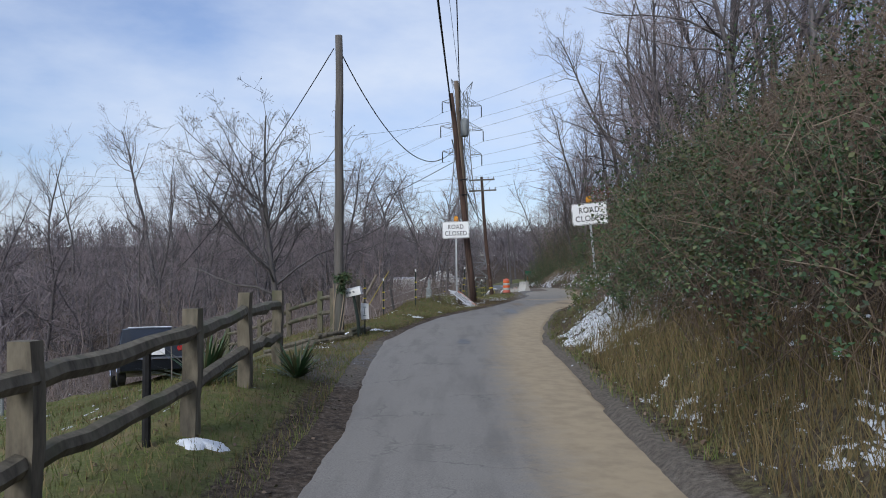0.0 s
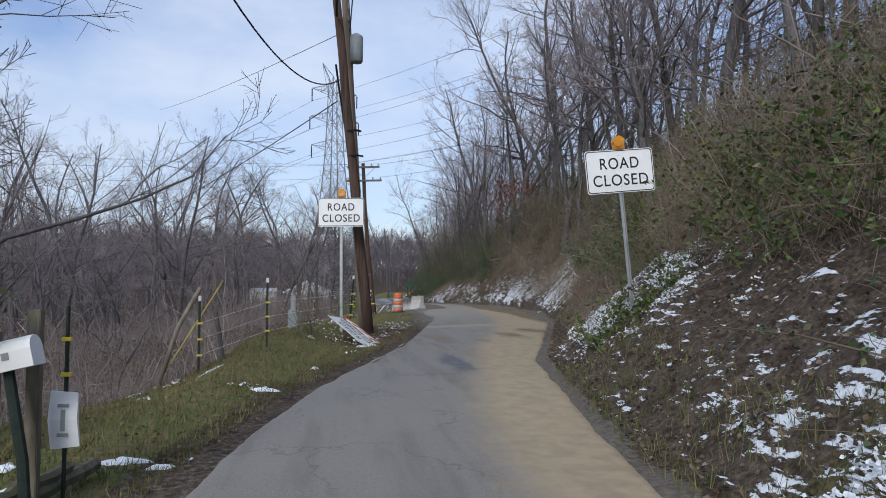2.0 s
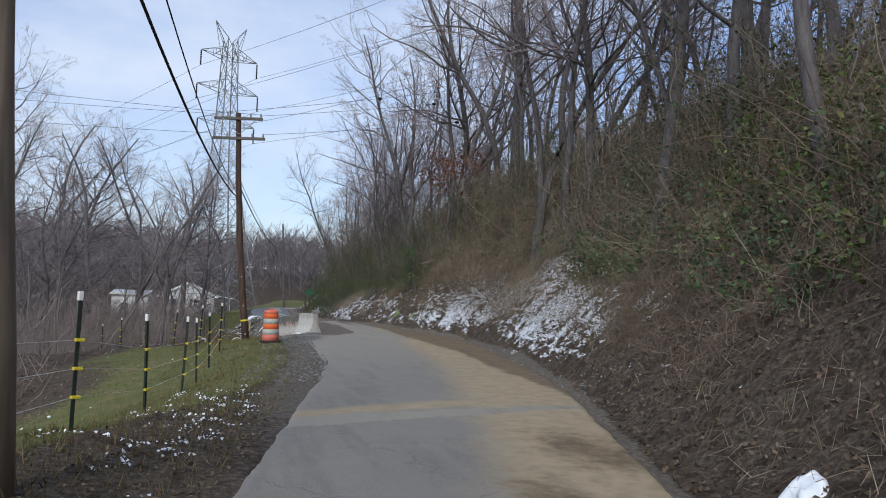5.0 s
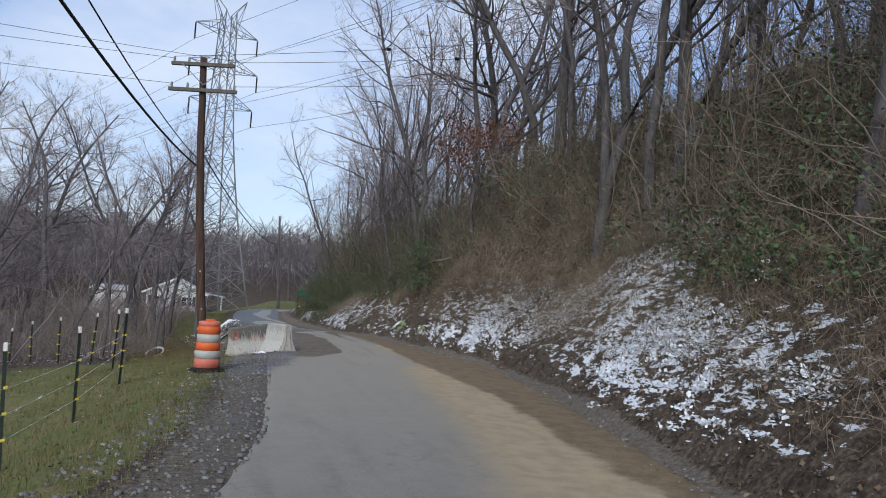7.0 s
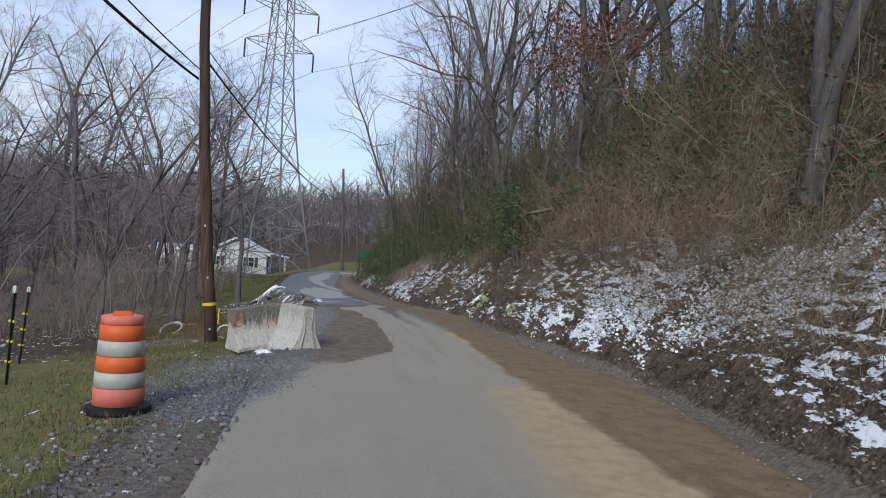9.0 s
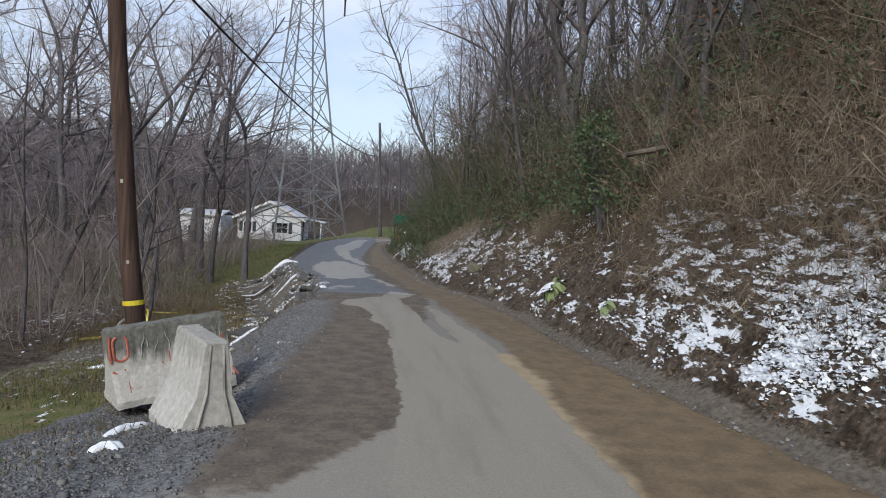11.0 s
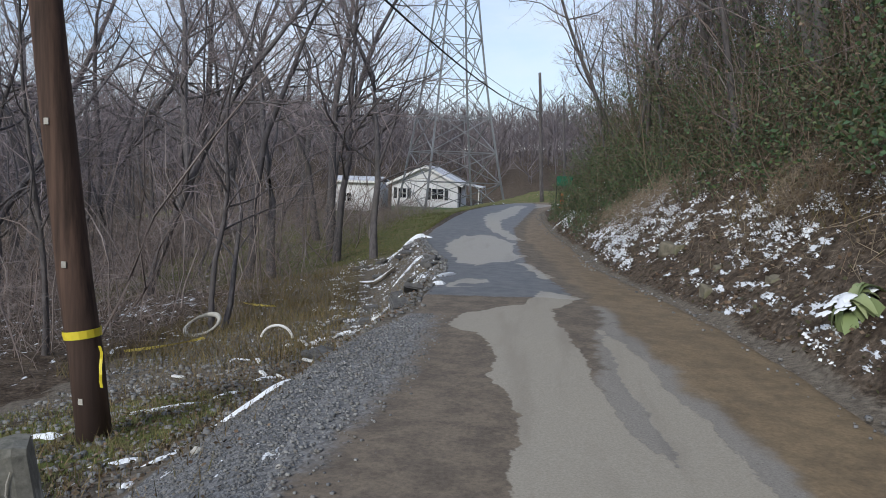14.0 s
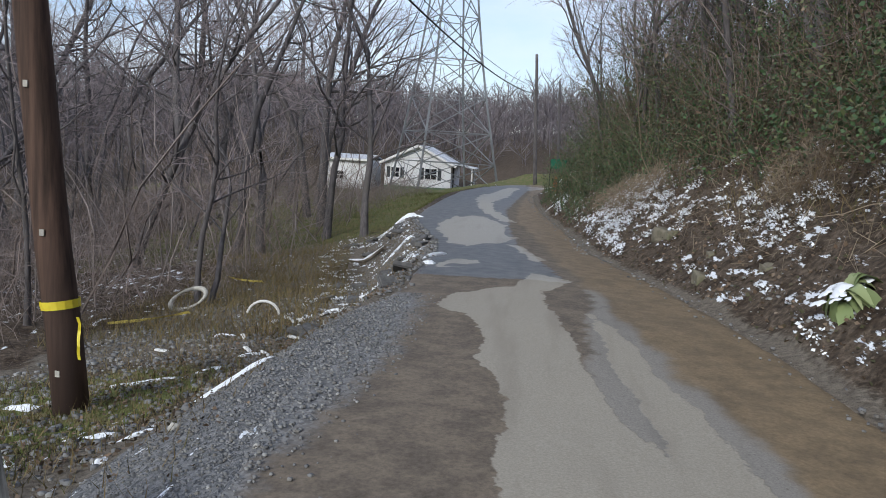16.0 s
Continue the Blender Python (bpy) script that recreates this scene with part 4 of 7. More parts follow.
scatter(16, (-42, -9), (44, 74), lambda x, y: x < -8.5 + 0.1 * (y - 48), 2.6, FULL, 0.5, 0.72, 4.0)
scatter(34, (-36, -4), (34, 74), lambda x, y: x < -7.5 + 0.1 * (y - 40), 1.6, SLIM, 0.45, 0.75, 5.0)
scatter(8, (-50, -16), (26, 60), lambda x, y: x < -18, 4.0, SLIM, 0.45, 0.6)
for x, y, s in ((-22, 48, 0.95), (-26, 55, 1.0), (-19, 52, 0.9), (-31, 60, 1.05), (-24, 66, 1.05), (-17, 60, 0.85), (-14, 56, 0.8), (-29, 50, 1.0), (-35, 58, 1.1)):
    plant(SLIM[int(abs(x)) % 5], x, y, s, x * 40.0)
for kind in FULL + SLIM:
    if kind.name not in _used:
        plant(kind, -20, 60)


def far_woods(name, n, xr, yr, ok, hmin, hmax, seed, label, width=0.045):
    """Distant bare trees, too many to count, of thin blades in one mesh."""
    r = np.random.default_rng(seed)
    x, y = [], []
    while len(x) < n:
        a, b_ = xr[0] + (xr[1] - xr[0]) * r.random(), yr[0] + (yr[1] - yr[0]) * r.random()
        if ok(a, b_):
            x.append(a)
            y.append(b_)
    foot = np.stack([x, y, ground_z(np.array(x), np.array(y)) - 0.3], 1)
    H = hmin + (hmax - hmin) * r.random(n)
    top = foot + np.stack([0.05 * H * r.normal(size=n), 0.05 * H * r.normal(size=n), H * 0.8], 1)
    parts = [ribbons(np.stack([foot, top], 1), np.stack([H * 0.008, H * 0.003], 1), r)]
    m_ = 17
    i_ = np.repeat(np.arange(n), m_)
    t = 0.04 + 0.96 * r.random(n * m_)
    s_ = foot[i_] + (top - foot)[i_] * t[:, None]
    a = r.random(n * m_) * 6.28
    d = np.stack([np.cos(a), np.sin(a), 0.6 + 0.9 * r.random(n * m_)], 1)
    L_ = H[i_] * 0.32 * (1.25 - 0.8 * t) * (0.6 + 0.7 * r.random(n * m_))
    e = s_ + unit(d) * L_[:, None]
    parts.append(ribbons(np.stack([s_, e], 1), np.full((n * m_, 2), width), r))
    k = 4
    q = np.repeat(np.arange(n * m_), k)
    w = 0.25 + 0.75 * r.random(len(q))
    s2 = s_[q] + (e - s_)[q] * w[:, None]
    e2 = s2 + unit(unit(d)[q] + 0.6 * r.normal(size=(len(q), 3)) + np.array([0, 0, 0.3])) * (L_[q] * 0.45)[:, None]
    parts.append(ribbons(np.stack([s2, e2], 1), np.full((len(q), 2), width * 0.6), r))
    v, f = join_arrays(parts)
    return tagged(bulk(name, v, f, FAR_WOOD), label, "woods", kind="stuff")


far_woods("distant_woods", 1300, (-80, 60), (148, 296), lambda x, y: not (-18 < x < 14 and y < 154), 8, 13, 300, "hazy bare woods behind the house", 0.05)
far_woods("distant_woods", 420, (-80, -24), (18, 150), lambda x, y: True, 7, 11, 320, "bare woods in the valley", 0.035)
far_woods("distant_woods", 420, (-210, -80), (10, 230), lambda x, y: True, 9, 14, 330, "bare woods on the hill across the valley", 0.09)


# a twiggy haze of saplings and brush on slopes
def stems_on(n, pick, seed, length, thick, k=4, lean=0.5, sides=3):
    r = np.random.default_rng(seed)
    x, y = pick(r, n)
    z = ground_z(x, y)
    s = np.stack([x, y, z - 0.05], 1)
    d = unit(np.array([0, 0, 1.0]) + lean * r.normal(size=(n, 3)) * np.array([1, 1, 0.3]))
    l = length[0] + (length[1] - length[0]) * r.random(n) ** 1.5
    P = grow_lines(s, d, l, k, r, 0.28, -0.02)
    clear = ((P[..., 0] > edge_r(P[..., 1]) + 0.1) | (P[..., 0] < edge_l(P[..., 1]) - 0.1)).all(1)
    P = P[clear]
    n = len(P)
    R = (thick * (0.5 + r.random(n)))[:, None] * np.linspace(1, 0.35, k)[None]
    return P, many_tubes(P, R, sides)


def bank_pick(yr, dr_, clump=None, power=1.0):
    def pick(r, n):
        xs_, ys_ = [], []
        while sum(map(len, xs_)) < n:
            y = yr[0] + (yr[1] - yr[0]) * r.random(2 * n)
            d = dr_[0] + (dr_[1] - dr_[0]) * r.random(2 * n) ** power
            x = edge_r(y) + d
            keep = np.ones(len(x), bool) if clump is None else waves(x, y, 0, 12) > clump
            xs_.append(x[keep])
            ys_.append(y[keep])
        return np.concatenate(xs_)[:n], np.concatenate(ys_)[:n]
    return pick


def left_pick(yr, dl_, clump=None, power=1.0):
    def pick(r, n):
        y = yr[0] + (yr[1] - yr[0]) * r.random(n)
        d = dl_[0] + (dl_[1] - dl_[0]) * r.random(n) ** power
        if dl_[0] > 3:
            d = d + np.interp(y, [60, 68, 76, 82, 90], [1.2, 2.6, 1.8, 0.6, 0.0])
        return edge_l(y) - d, y
    return pick


def thicket(name, label, sets, mat, category="brush"):
    v, f = join_arrays([s[1] for s in sets])
    return tagged(bulk(name, v, f, mat), label, category, kind="stuff")


def leafage(name, label, sets, per, size, mat, seed, low=0.3, flat=0.3, category="foliage", keep=None):
    r = np.random.default_rng(seed)
    C = []
    for P, _ in sets:
        n, k, _3 = P.shape
        i = np.repeat(np.arange(n), per)
        t = (low + (1 - low) * r.random(len(i))) * (k - 1)
        j = np.clip(t.astype(int), 0, k - 2)
        w = (t - j)[:, None]
        C.append(P[i, j] * (1 - w) + P[i, j + 1] * w + 0.05 * r.normal(size=(len(i), 3)))
    C = np.concatenate(C)
    if keep is not None:
        C = C[keep(C)]
    v, f = many_leaves(C, size, r, flat)
    return tagged(bulk(name, v, f, mat), label, category, kind="stuff")


near = [stems_on(1500, bank_pick((4, 19.5), (1.1, 5.5)), 1, (1.0, 3.0), 0.006, 5, 0.45), stems_on(600, bank_pick((6, 18.5), (1.6, 5.5)), 2, (1.8, 3.5), 0.009, 5, 0.4)]
thicket("thicket", "tangled brown stems under evergreen vines on the bank", near, DARK_STEM)
leafage("evergreen_vines", "dark green vine leaves over a roadside thicket", near, 110, 0.026, EVERGREEN, 5, 0.3, keep=lambda C: waves(C[:, 0] * 1.3, C[:, 1] + 1.3 * C[:, 2], 0, 15) > np.interp(C[:, 1], [7, 11, 14, 18], [0.45, 0.25, -0.35, -0.4]) + 1.1 * (C[:, 2] - ground_z(C[:, 0], C[:, 1]) < 0.9))
mid0 = [stems_on(700, bank_pick((27.5, 34.5), (0.9, 4.0)), 141, (0.4, 1.5), 0.006, 4, 0.7)]
thicket("thicket", "low bramble stems at the foot of the bank", mid0, DRY_STEM)
leafage("evergreen_vines", "green vine leaves hanging over the lane's edge", mid0, 34, 0.042, HONEYSUCKLE, 142, 0.1, keep=lambda C: waves(C[:, 0] * 1.2, C[:, 1] * 1.2, 0, 12) > -0.35)
mid1 = [stems_on(1900, bank_pick((21, 47), (2.7, 8.0)), 3, (0.9, 2.8), 0.008, 4, 0.6)]
thicket("thicket", "brown bramble tangle over the bank", mid1, DRY_STEM)
leafage("evergreen_vines", "green honeysuckle leaves among brambles", mid1, 30, 0.045, HONEYSUCKLE, 6, 0.25, keep=lambda C: waves(C[:, 0] * 0.8, C[:, 1] * 0.8, 0, 9) > np.interp(C[:, 1], [24, 34, 40], [-0.5, -0.3, 0.2]))
ivy = [stems_on(300, bank_pick((46, 54), (3.6, 8.0)), 153, (1.5, 4.5), 0.009, 5, 0.35), stems_on(480, bank_pick((39, 53), (2.0, 4.6)), 151, (0.5, 1.8), 0.007, 4, 0.6)]
thicket("thicket", "bramble stems above the snowy foot of the bank", ivy, DRY_STEM)
leafage("evergreen_vines", "dark green vine leaves above the snow", ivy, 34, 0.042, EVERGREEN, 152, 0.15, keep=lambda C: waves(C[:, 0], C[:, 1], 0, 12) > -0.5)
mid2 = [stems_on(2600, bank_pick((45, 70), (2.4, 10.0)), 4, (0.8, 2.6), 0.008, 4, 0.55), stems_on(700, bank_pick((45, 70), (3.0, 9.0)), 14, (2.5, 5.0), 0.013, 5, 0.3)]
thicket("thicket", "dense brown brush on the steep bank", mid2, DRY_STEM)
leafage("evergreen_vines", "patches of green leaves in brown brush", mid2, 7, 0.05, EVERGREEN, 7, 0.2, keep=lambda C: waves(C[:, 0] * 0.9, C[:, 1] * 0.9, 0, 9) > 0.35)
bend = [stems_on(520, bank_pick((83, 98), (0.3, 2.6)), 161, (0.6, 2.6), 0.008, 5, 0.45), stems_on(520, bank_pick((72, 100), (3.0, 8.0)), 162, (3.0, 6.5), 0.009, 5, 0.35)]
thicket("thicket", "dark stems of the evergreen brush at the bend", bend, DARK_STEM)
leafage("evergreen_vines", "dense dark evergreen leaves at the bend", bend, 60, 0.03, EVERGREEN, 163, 0.1)
mid3 = [stems_on(2600, bank_pick((68, 108), (1.9, 9.0)), 8, (0.7, 2.6), 0.009, 4, 0.55)]
thicket("thicket", "brown brush along the bend of the bank", mid3, DARK_STEM)
leafage("evergreen_vines", "dark evergreen leaves on the far bank", mid3, 30, 0.036, EVERGREEN, 9, 0.2, keep=lambda C: waves(C[:, 0] * 0.7, C[:, 1] * 0.7, 0, 9) > -0.4)
shrubs = [stems_on(620, bank_pick((63, 98), (2.3, 5.6)), 171, (1.2, 3.6), 0.009, 5, 0.5), stems_on(240, bank_pick((76, 97), (1.6, 5.0)), 174, (3.0, 6.0), 0.01, 6, 0.4), stems_on(260, bank_pick((62, 74), (4.0, 9.0)), 172, (2.5, 5.0), 0.01, 5, 0.45)]
thicket("thicket", "dark crooked stems of evergreen shrubs on the bank", shrubs, DARK_STEM)
leafage("evergreen_vines", "dense dark evergreen shrub leaves on the bank", shrubs, 70, 0.028, EVERGREEN, 173, 0.15, keep=lambda C: waves(C[:, 0] * 0.8, C[:, 1] * 0.8 + 0.5 * C[:, 2], 0, 12) > -0.25)
tallb = [stems_on(800, bank_pick((43, 70), (3.2, 10.0)), 111, (2.5, 6.5), 0.009, 5, 0.32), stems_on(900, bank_pick((70, 102), (2.6, 9.0)), 112, (2.0, 5.5), 0.009, 5, 0.34), stems_on(500, bank_pick((21, 43), (3.2, 10.0)), 113, (2.0, 5.0), 0.012, 5, 0.35), stems_on(420, bank_pick((61, 72), (1.6, 5.0)), 131, (0.8, 2.4), 0.01, 5, 0.45)]
thicket("tall_brush", "tall brown brush and young stems on the bank", tallb, DARK_STEM)
leafage("evergreen_vines", "dark evergreen foliage in the tall brush", tallb, 50, 0.03, EVERGREEN, 114, 0.15, keep=lambda C: waves(C[:, 0] * 0.6, C[:, 1] * 0.6 + 0.4 * C[:, 2], 0, 9) > np.interp(C[:, 1], [24, 34, 42, 60, 67, 80], [-0.3, -0.1, 0.2, 0.1, -0.7, -0.9]))
leafage("clinging_leaves", "a few dead leaves clinging to the brush", tallb, 5, 0.045, LITTER, 115, 0.3)
upper = [stems_on(2400, bank_pick((20, 118), (8, 26)), 10, (1.2, 4.0), 0.014, 4, 0.4)]
thicket("undergrowth", "grey-brown undergrowth below the trees", upper, DRY_STEM)
weeds = [stems_on(2200, bank_pick((20, 95), (0.6, 3.0), 0.1), 15, (0.15, 0.7), 0.0045, 3, 0.6)]
thicket("weeds", "dead weed stalks poking through thin snow", weeds, DRY_STEM)
lower = [stems_on(1900, left_pick((72, 112), (3.2, 16.0)), 16, (0.8, 3.4), 0.006, 5, 0.4), stems_on(1500, left_pick((30, 72), (6.2, 28)), 17, (0.8, 3.2), 0.012, 4, 0.4)]
thicket("undergrowth", "grey-brown saplings and brush in the hollow", lower, GREY_STEM)


def straw(name, label, n, pick, seed, h, size, mat, up=0.6):
    """Fine dead twigs and grass stems that fill the brush."""
    r = np.random.default_rng(seed)
    x, y = pick(r, n)
    top = h * (0.35 + 0.65 * sstep(waves(x * 0.9, y * 0.9, 0, 12), -0.9, 0.9))
    c = np.stack([x, y, ground_z(x, y) + top * r.random(n) ** 0.8], 1)
    a = unit(r.normal(size=(n, 3)) + np.array([0, 0, up]))
    b_ = unit(np.cross(a, r.normal(size=(n, 3))))
    l = (size * (0.4 + r.random(n)))[:, None]
    w = 0.0023 + 0.0024 * r.random(n)[:, None]
    V = np.stack([c - a * l - b_ * w, c - a * l + b_ * w, c + a * l + b_ * w * 0.5, c + a * l - b_ * w * 0.5], 1).reshape(-1, 3)
    F = np.arange(4 * n).reshape(-1, 4)
    return tagged(bulk(name, V, F, mat), label, "brush", kind="stuff")


straw("dead_brush", "fine brown dead brush on the bank", 26000, bank_pick((20, 46), (2.6, 9.0)), 81, 1.5, 0.3, DRY_STEM)
straw("dead_brush", "fine brown dead brush on the steep bank", 60000, bank_pick((44, 72), (2.6, 11.0)), 82, 1.6, 0.23, DRY_STEM)
straw("dead_brush", "fine brown dead brush round the bend", 15000, bank_pick((70, 108), (2.6, 9.0)), 83, 1.4, 0.26, DARK_STEM)
straw("dead_brush", "fine twigs of the tall brush", 28000, bank_pick((43, 72), (3.2, 10.0)), 116, 3.4, 0.3, DRY_STEM)
straw("dead_brush", "fine twigs of the tall brush round the bend", 15000, bank_pick((70, 104), (2.4, 9.0)), 117, 3.6, 0.3, DARK_STEM)
straw("dead_brush", "fine twigs in the brush above the sign", 22000, bank_pick((20, 44), (3.4, 10.0)), 118, 3.4, 0.42, DRY_STEM)
straw("dead_brush", "tangle of dead weeds at the bend", 17000, bank_pick((56, 92), (0.7, 3.2), -0.3), 121, 0.75, 0.17, DRY_STEM)
straw("dead_brush", "brown overhanging dead weeds on the bank", 24000, bank_pick((60, 67.5), (1.3, 4.6)), 123, 1.5, 0.17, DRY_STEM, 0.9)
straw("dead_brush", "dark dead weeds above the lane", 9000, bank_pick((40, 46.5), (1.0, 4.2)), 124, 1.1, 0.22, DARK_STEM)
straw("dead_brush", "dead weeds over the deeper snow", 7000, bank_pick((44, 62), (0.8, 3.4), 0.2), 122, 0.55, 0.16, DRY_STEM)
straw("dead_brush", "low dead weeds in the thin snow", 11000, bank_pick((29, 90), (0.7, 3.2)), 119, 0.45, 0.13, DRY_STEM)
straw("dead_brush", "brown dead brush under the trees", 30000, bank_pick((14, 118), (8.0, 24.0)), 84, 2.6, 0.55, DRY_STEM)
straw("dead_brush", "brown tangle beneath the vines", 22000, bank_pick((4, 18.5), (1.1, 7.0)), 85, 2.4, 0.28, DARK_STEM)
straw("dead_brush", "grey-brown brush in the hollow", 36000, left_pick((72, 110), (3.4, 18.0)), 86, 2.6, 0.3, GREY_STEM, 0.2)
straw("dead_brush", "brown brush below the field", 30000, left_pick((31, 72), (6.5, 36.0)), 87, 2.6, 0.6, GREY_STEM)
tall = [stems_on(380, left_pick((74, 108), (3.6, 20.0)), 88, (2.5, 7.5), 0.02, 6, 0.16, 4), stems_on(650, bank_pick((24, 110), (4.0, 18.0)), 89, (2.5, 7.0), 0.02, 6, 0.18, 4), stems_on(420, left_pick((32, 72), (7, 34.0)), 90, (2.5, 6.0), 0.024, 6, 0.18, 4)]
thicket("saplings", "thin bare saplings crowding the woods", tall, GREY_STEM, "saplings")

WHIP = varied("mauve_whips", [(0.22, 0.18, 0.18), (0.32, 0.265, 0.26), (0.16, 0.13, 0.135), (0.38, 0.32, 0.3)])
whips = [stems_on(700, bank_pick((78, 106), (2.8, 8.0)), 183, (4.0, 9.0), 0.009, 6, 0.22), stems_on(900, bank_pick((68, 106), (4.0, 13.0)), 181, (3.0, 8.0), 0.009, 6, 0.2), stems_on(450, bank_pick((24, 66), (5.5, 16.0)), 182, (3.0, 8.0), 0.01, 6, 0.2)]
thicket("saplings", "thin mauve-grey whips crowding the bank's skyline", whips, WHIP, "saplings")

# grass, litter, gravel
def blades(n, pick, seed, h, w, mat, name, label, lean=0.35):
    r = np.random.default_rng(seed)
    x, y = pick(r, n)
    z = ground_z(x, y)
    a = r.random(n) * 6.28
    hh = h[0] + (h[1] - h[0]) * r.random(n)
    dx, dy = np.cos(a) * w, np.sin(a) * w
    tip = np.stack([x + lean * hh * r.normal(size=n), y + lean * hh * r.normal(size=n), z + hh], 1)
    V = np.stack([np.stack([x - dx, y - dy, z - 0.02], 1), np.stack([x + dx, y + dy, z - 0.02], 1), tip], 1).reshape(-1, 3)
    return tagged(bulk(name, V, np.arange(3 * n).reshape(-1, 3), mat), label, "grass", kind="stuff")


blades(40000, left_pick((2, 33), (0.3, 7.0), power=1.4), 31, (0.03, 0.11), 0.006, GREEN_GRASS, "grass", "short winter grass on the verge")
blades(14000, left_pick((42, 62), (0.8, 6.0), power=1.2), 40, (0.03, 0.11), 0.006, GREEN_GRASS, "grass", "short winter grass by the traffic drum")
blades(9000, left_pick((86, 112), (0.4, 5.0), power=1.2), 43, (0.04, 0.16), 0.008, GREEN_GRASS, "grass", "olive grass on the verge before the lawn")
blades(11000, left_pick((33, 43), (1.9, 7.0), power=1.3), 37, (0.03, 0.11), 0.006, GREEN_GRASS, "grass", "short winter grass beside the fence")
blades(14000, left_pick((2, 84), (0.3, 4.0)), 32, (0.05, 0.2), 0.005, TAN_GRASS, "dry_grass", "dead grass tufts on the verge", 0.5)
blades(12000, left_pick((17, 44), (0.2, 4.5)), 45, (0.03, 0.13), 0.007, TAN_GRASS, "dry_grass", "brown grass tufts among the green", 0.6)
blades(8000, bank_pick((3, 17), (0.35, 1.8)), 33, (0.12, 0.5), 0.006, TAN_GRASS, "dry_grass", "tall dry tan grass at the foot of the thicket", 0.3)
blades(4500, bank_pick((8, 28), (0.1, 1.5)), 34, (0.05, 0.2), 0.006, GREEN_GRASS, "grass", "green grass along the lane's edge")
blades(7000, left_pick((73, 86), (1.8, 6.0)), 38, (0.12, 0.42), 0.006, TAN_GRASS, "dry_grass", "olive weeds along the washed-out edge", 0.5)
blades(7500, lambda r, n: (1.2 + 3.4 * r.random(n), 64.5 + 6.5 * r.random(n)), 39, (0.03, 0.12), 0.006, GREEN_GRASS, "grass", "short grass round the foot of the pole", 0.5)
blades(4200, left_pick((66, 84), (1.2, 5.0)), 35, (0.05, 0.22), 0.005, TAN_GRASS, "dry_grass", "dead weeds above the hollow", 0.5)
blades(12000, bank_pick((44, 76), (1.5, 6.5)), 36, (0.1, 0.5), 0.006, TAN_GRASS, "dry_grass", "dead grass on the bank", 0.6)
r_ = np.random.default_rng(41)
lx, ly = bank_pick((8, 95), (0.2, 5.0), power=1.2)(r_, 34000)
C = np.stack([lx, ly, ground_z(lx, ly) + 0.02 + 0.03 * r_.random(len(lx))], 1)
v, f = many_leaves(C, 0.028, r_, 0.35, 0.7)
tagged(bulk("leaf_litter", v, f, LITTER), "fallen brown leaves on the snowy bank", "leaves", kind="stuff")
lx, ly = left_pick((4, 90), (0.1, 4.0))(r_, 9000)
qx, qy = left_pick((18, 43), (0.1, 4.0))(r_, 7000)
lx, ly = np.concatenate([lx, qx]), np.concatenate([ly, qy])
C = np.stack([lx, ly, ground_z(lx, ly) + 0.015], 1)
v, f = many_leaves(C, 0.02, r_, 0.6, 0.7)
tagged(bulk("leaf_litter", v, f, LITTER), "fallen brown leaves on the verge", "leaves", kind="stuff")


def snow_at(x, y):
    """The snow cover of the ground at places on the fine grid."""
    i = np.clip(np.rint(np.interp(y, ys, np.arange(len(ys)))).astype(int), 0, len(ys) - 1)
    j = np.clip(np.rint(np.interp(x, xs, np.arange(len(xs)))).astype(int), 0, len(xs) - 1)
    return snow.reshape(len(ys), len(xs))[i, j]


def snow_clumps(n, yr, dr_, seed, size=0.024, per=14):
    """Small heaps of snow caught on leaves and stalks, drawn out along the slope."""
    r = np.random.default_rng(seed)
    x, y = bank_pick(yr, dr_)(r, n)
    keep = snow_at(x, y) - 0.06 * sstep(y, 44, 48) * sstep(60 - y, 0, 4) + 0.36 * waves(x * 1.7, y * 1.7, 6, 24) + 0.05 * r.normal(size=n) > 0.6
    x, y = np.repeat(x[keep], per), np.repeat(y[keep], per)
    k = len(x)
    x, y = x + 0.03 * r.normal(size=k), y + 0.12 * r.normal(size=k)
    C = np.stack([x, y, ground_z(x, y) + 0.02 + 0.05 * r.random(k)], 1)
    v, f = many_leaves(C, size, r, 0.6, 0.75)
    return tagged(bulk("snow_clumps", v, f, SNOW), "loose clumps of snow on leaves and stalks", "snow", kind="stuff")


snow_clumps(5500, (11, 30), (0.2, 4.2), 911)
snow_clumps(4500, (30, 47), (0.2, 3.4), 912)
snow_clumps(4200, (47, 64), (0.25, 3.6), 913, 0.032)
snow_clumps(5600, (62, 92), (0.25, 3.8), 914)

r8 = np.random.default_rng(921)
x, y = left_pick((18, 46), (0.5, 4.2))(r8, 700)
keep = waves(x * 1.4, y * 1.4, 3, 18) > 0.35
x, y = np.repeat(x[keep], 7), np.repeat(y[keep], 7)
x, y = x + 0.07 * r8.normal(size=len(x)), y + 0.05 * r8.normal(size=len(x))
v, f = many_leaves(np.stack([x, y, ground_z(x, y) + 0.03 + 0.04 * r8.random(len(x))], 1), 0.02, r8, 0.6, 0.75)
tagged(bulk("snow_clumps", v, f, SNOW), "specks of snow in the verge's grass", "snow", kind="stuff")
x, y = left_pick((74, 87), (0.15, 2.6))(r8, 230)
x, y = np.repeat(x, 8) + 0.05 * r8.normal(size=1840), np.repeat(y, 8) + 0.05 * r8.normal(size=1840)
v, f = many_leaves(np.stack([x, y, ground_z(x, y) + 0.03 + 0.04 * r8.random(1840)], 1), 0.026, r8, 0.6, 0.75)
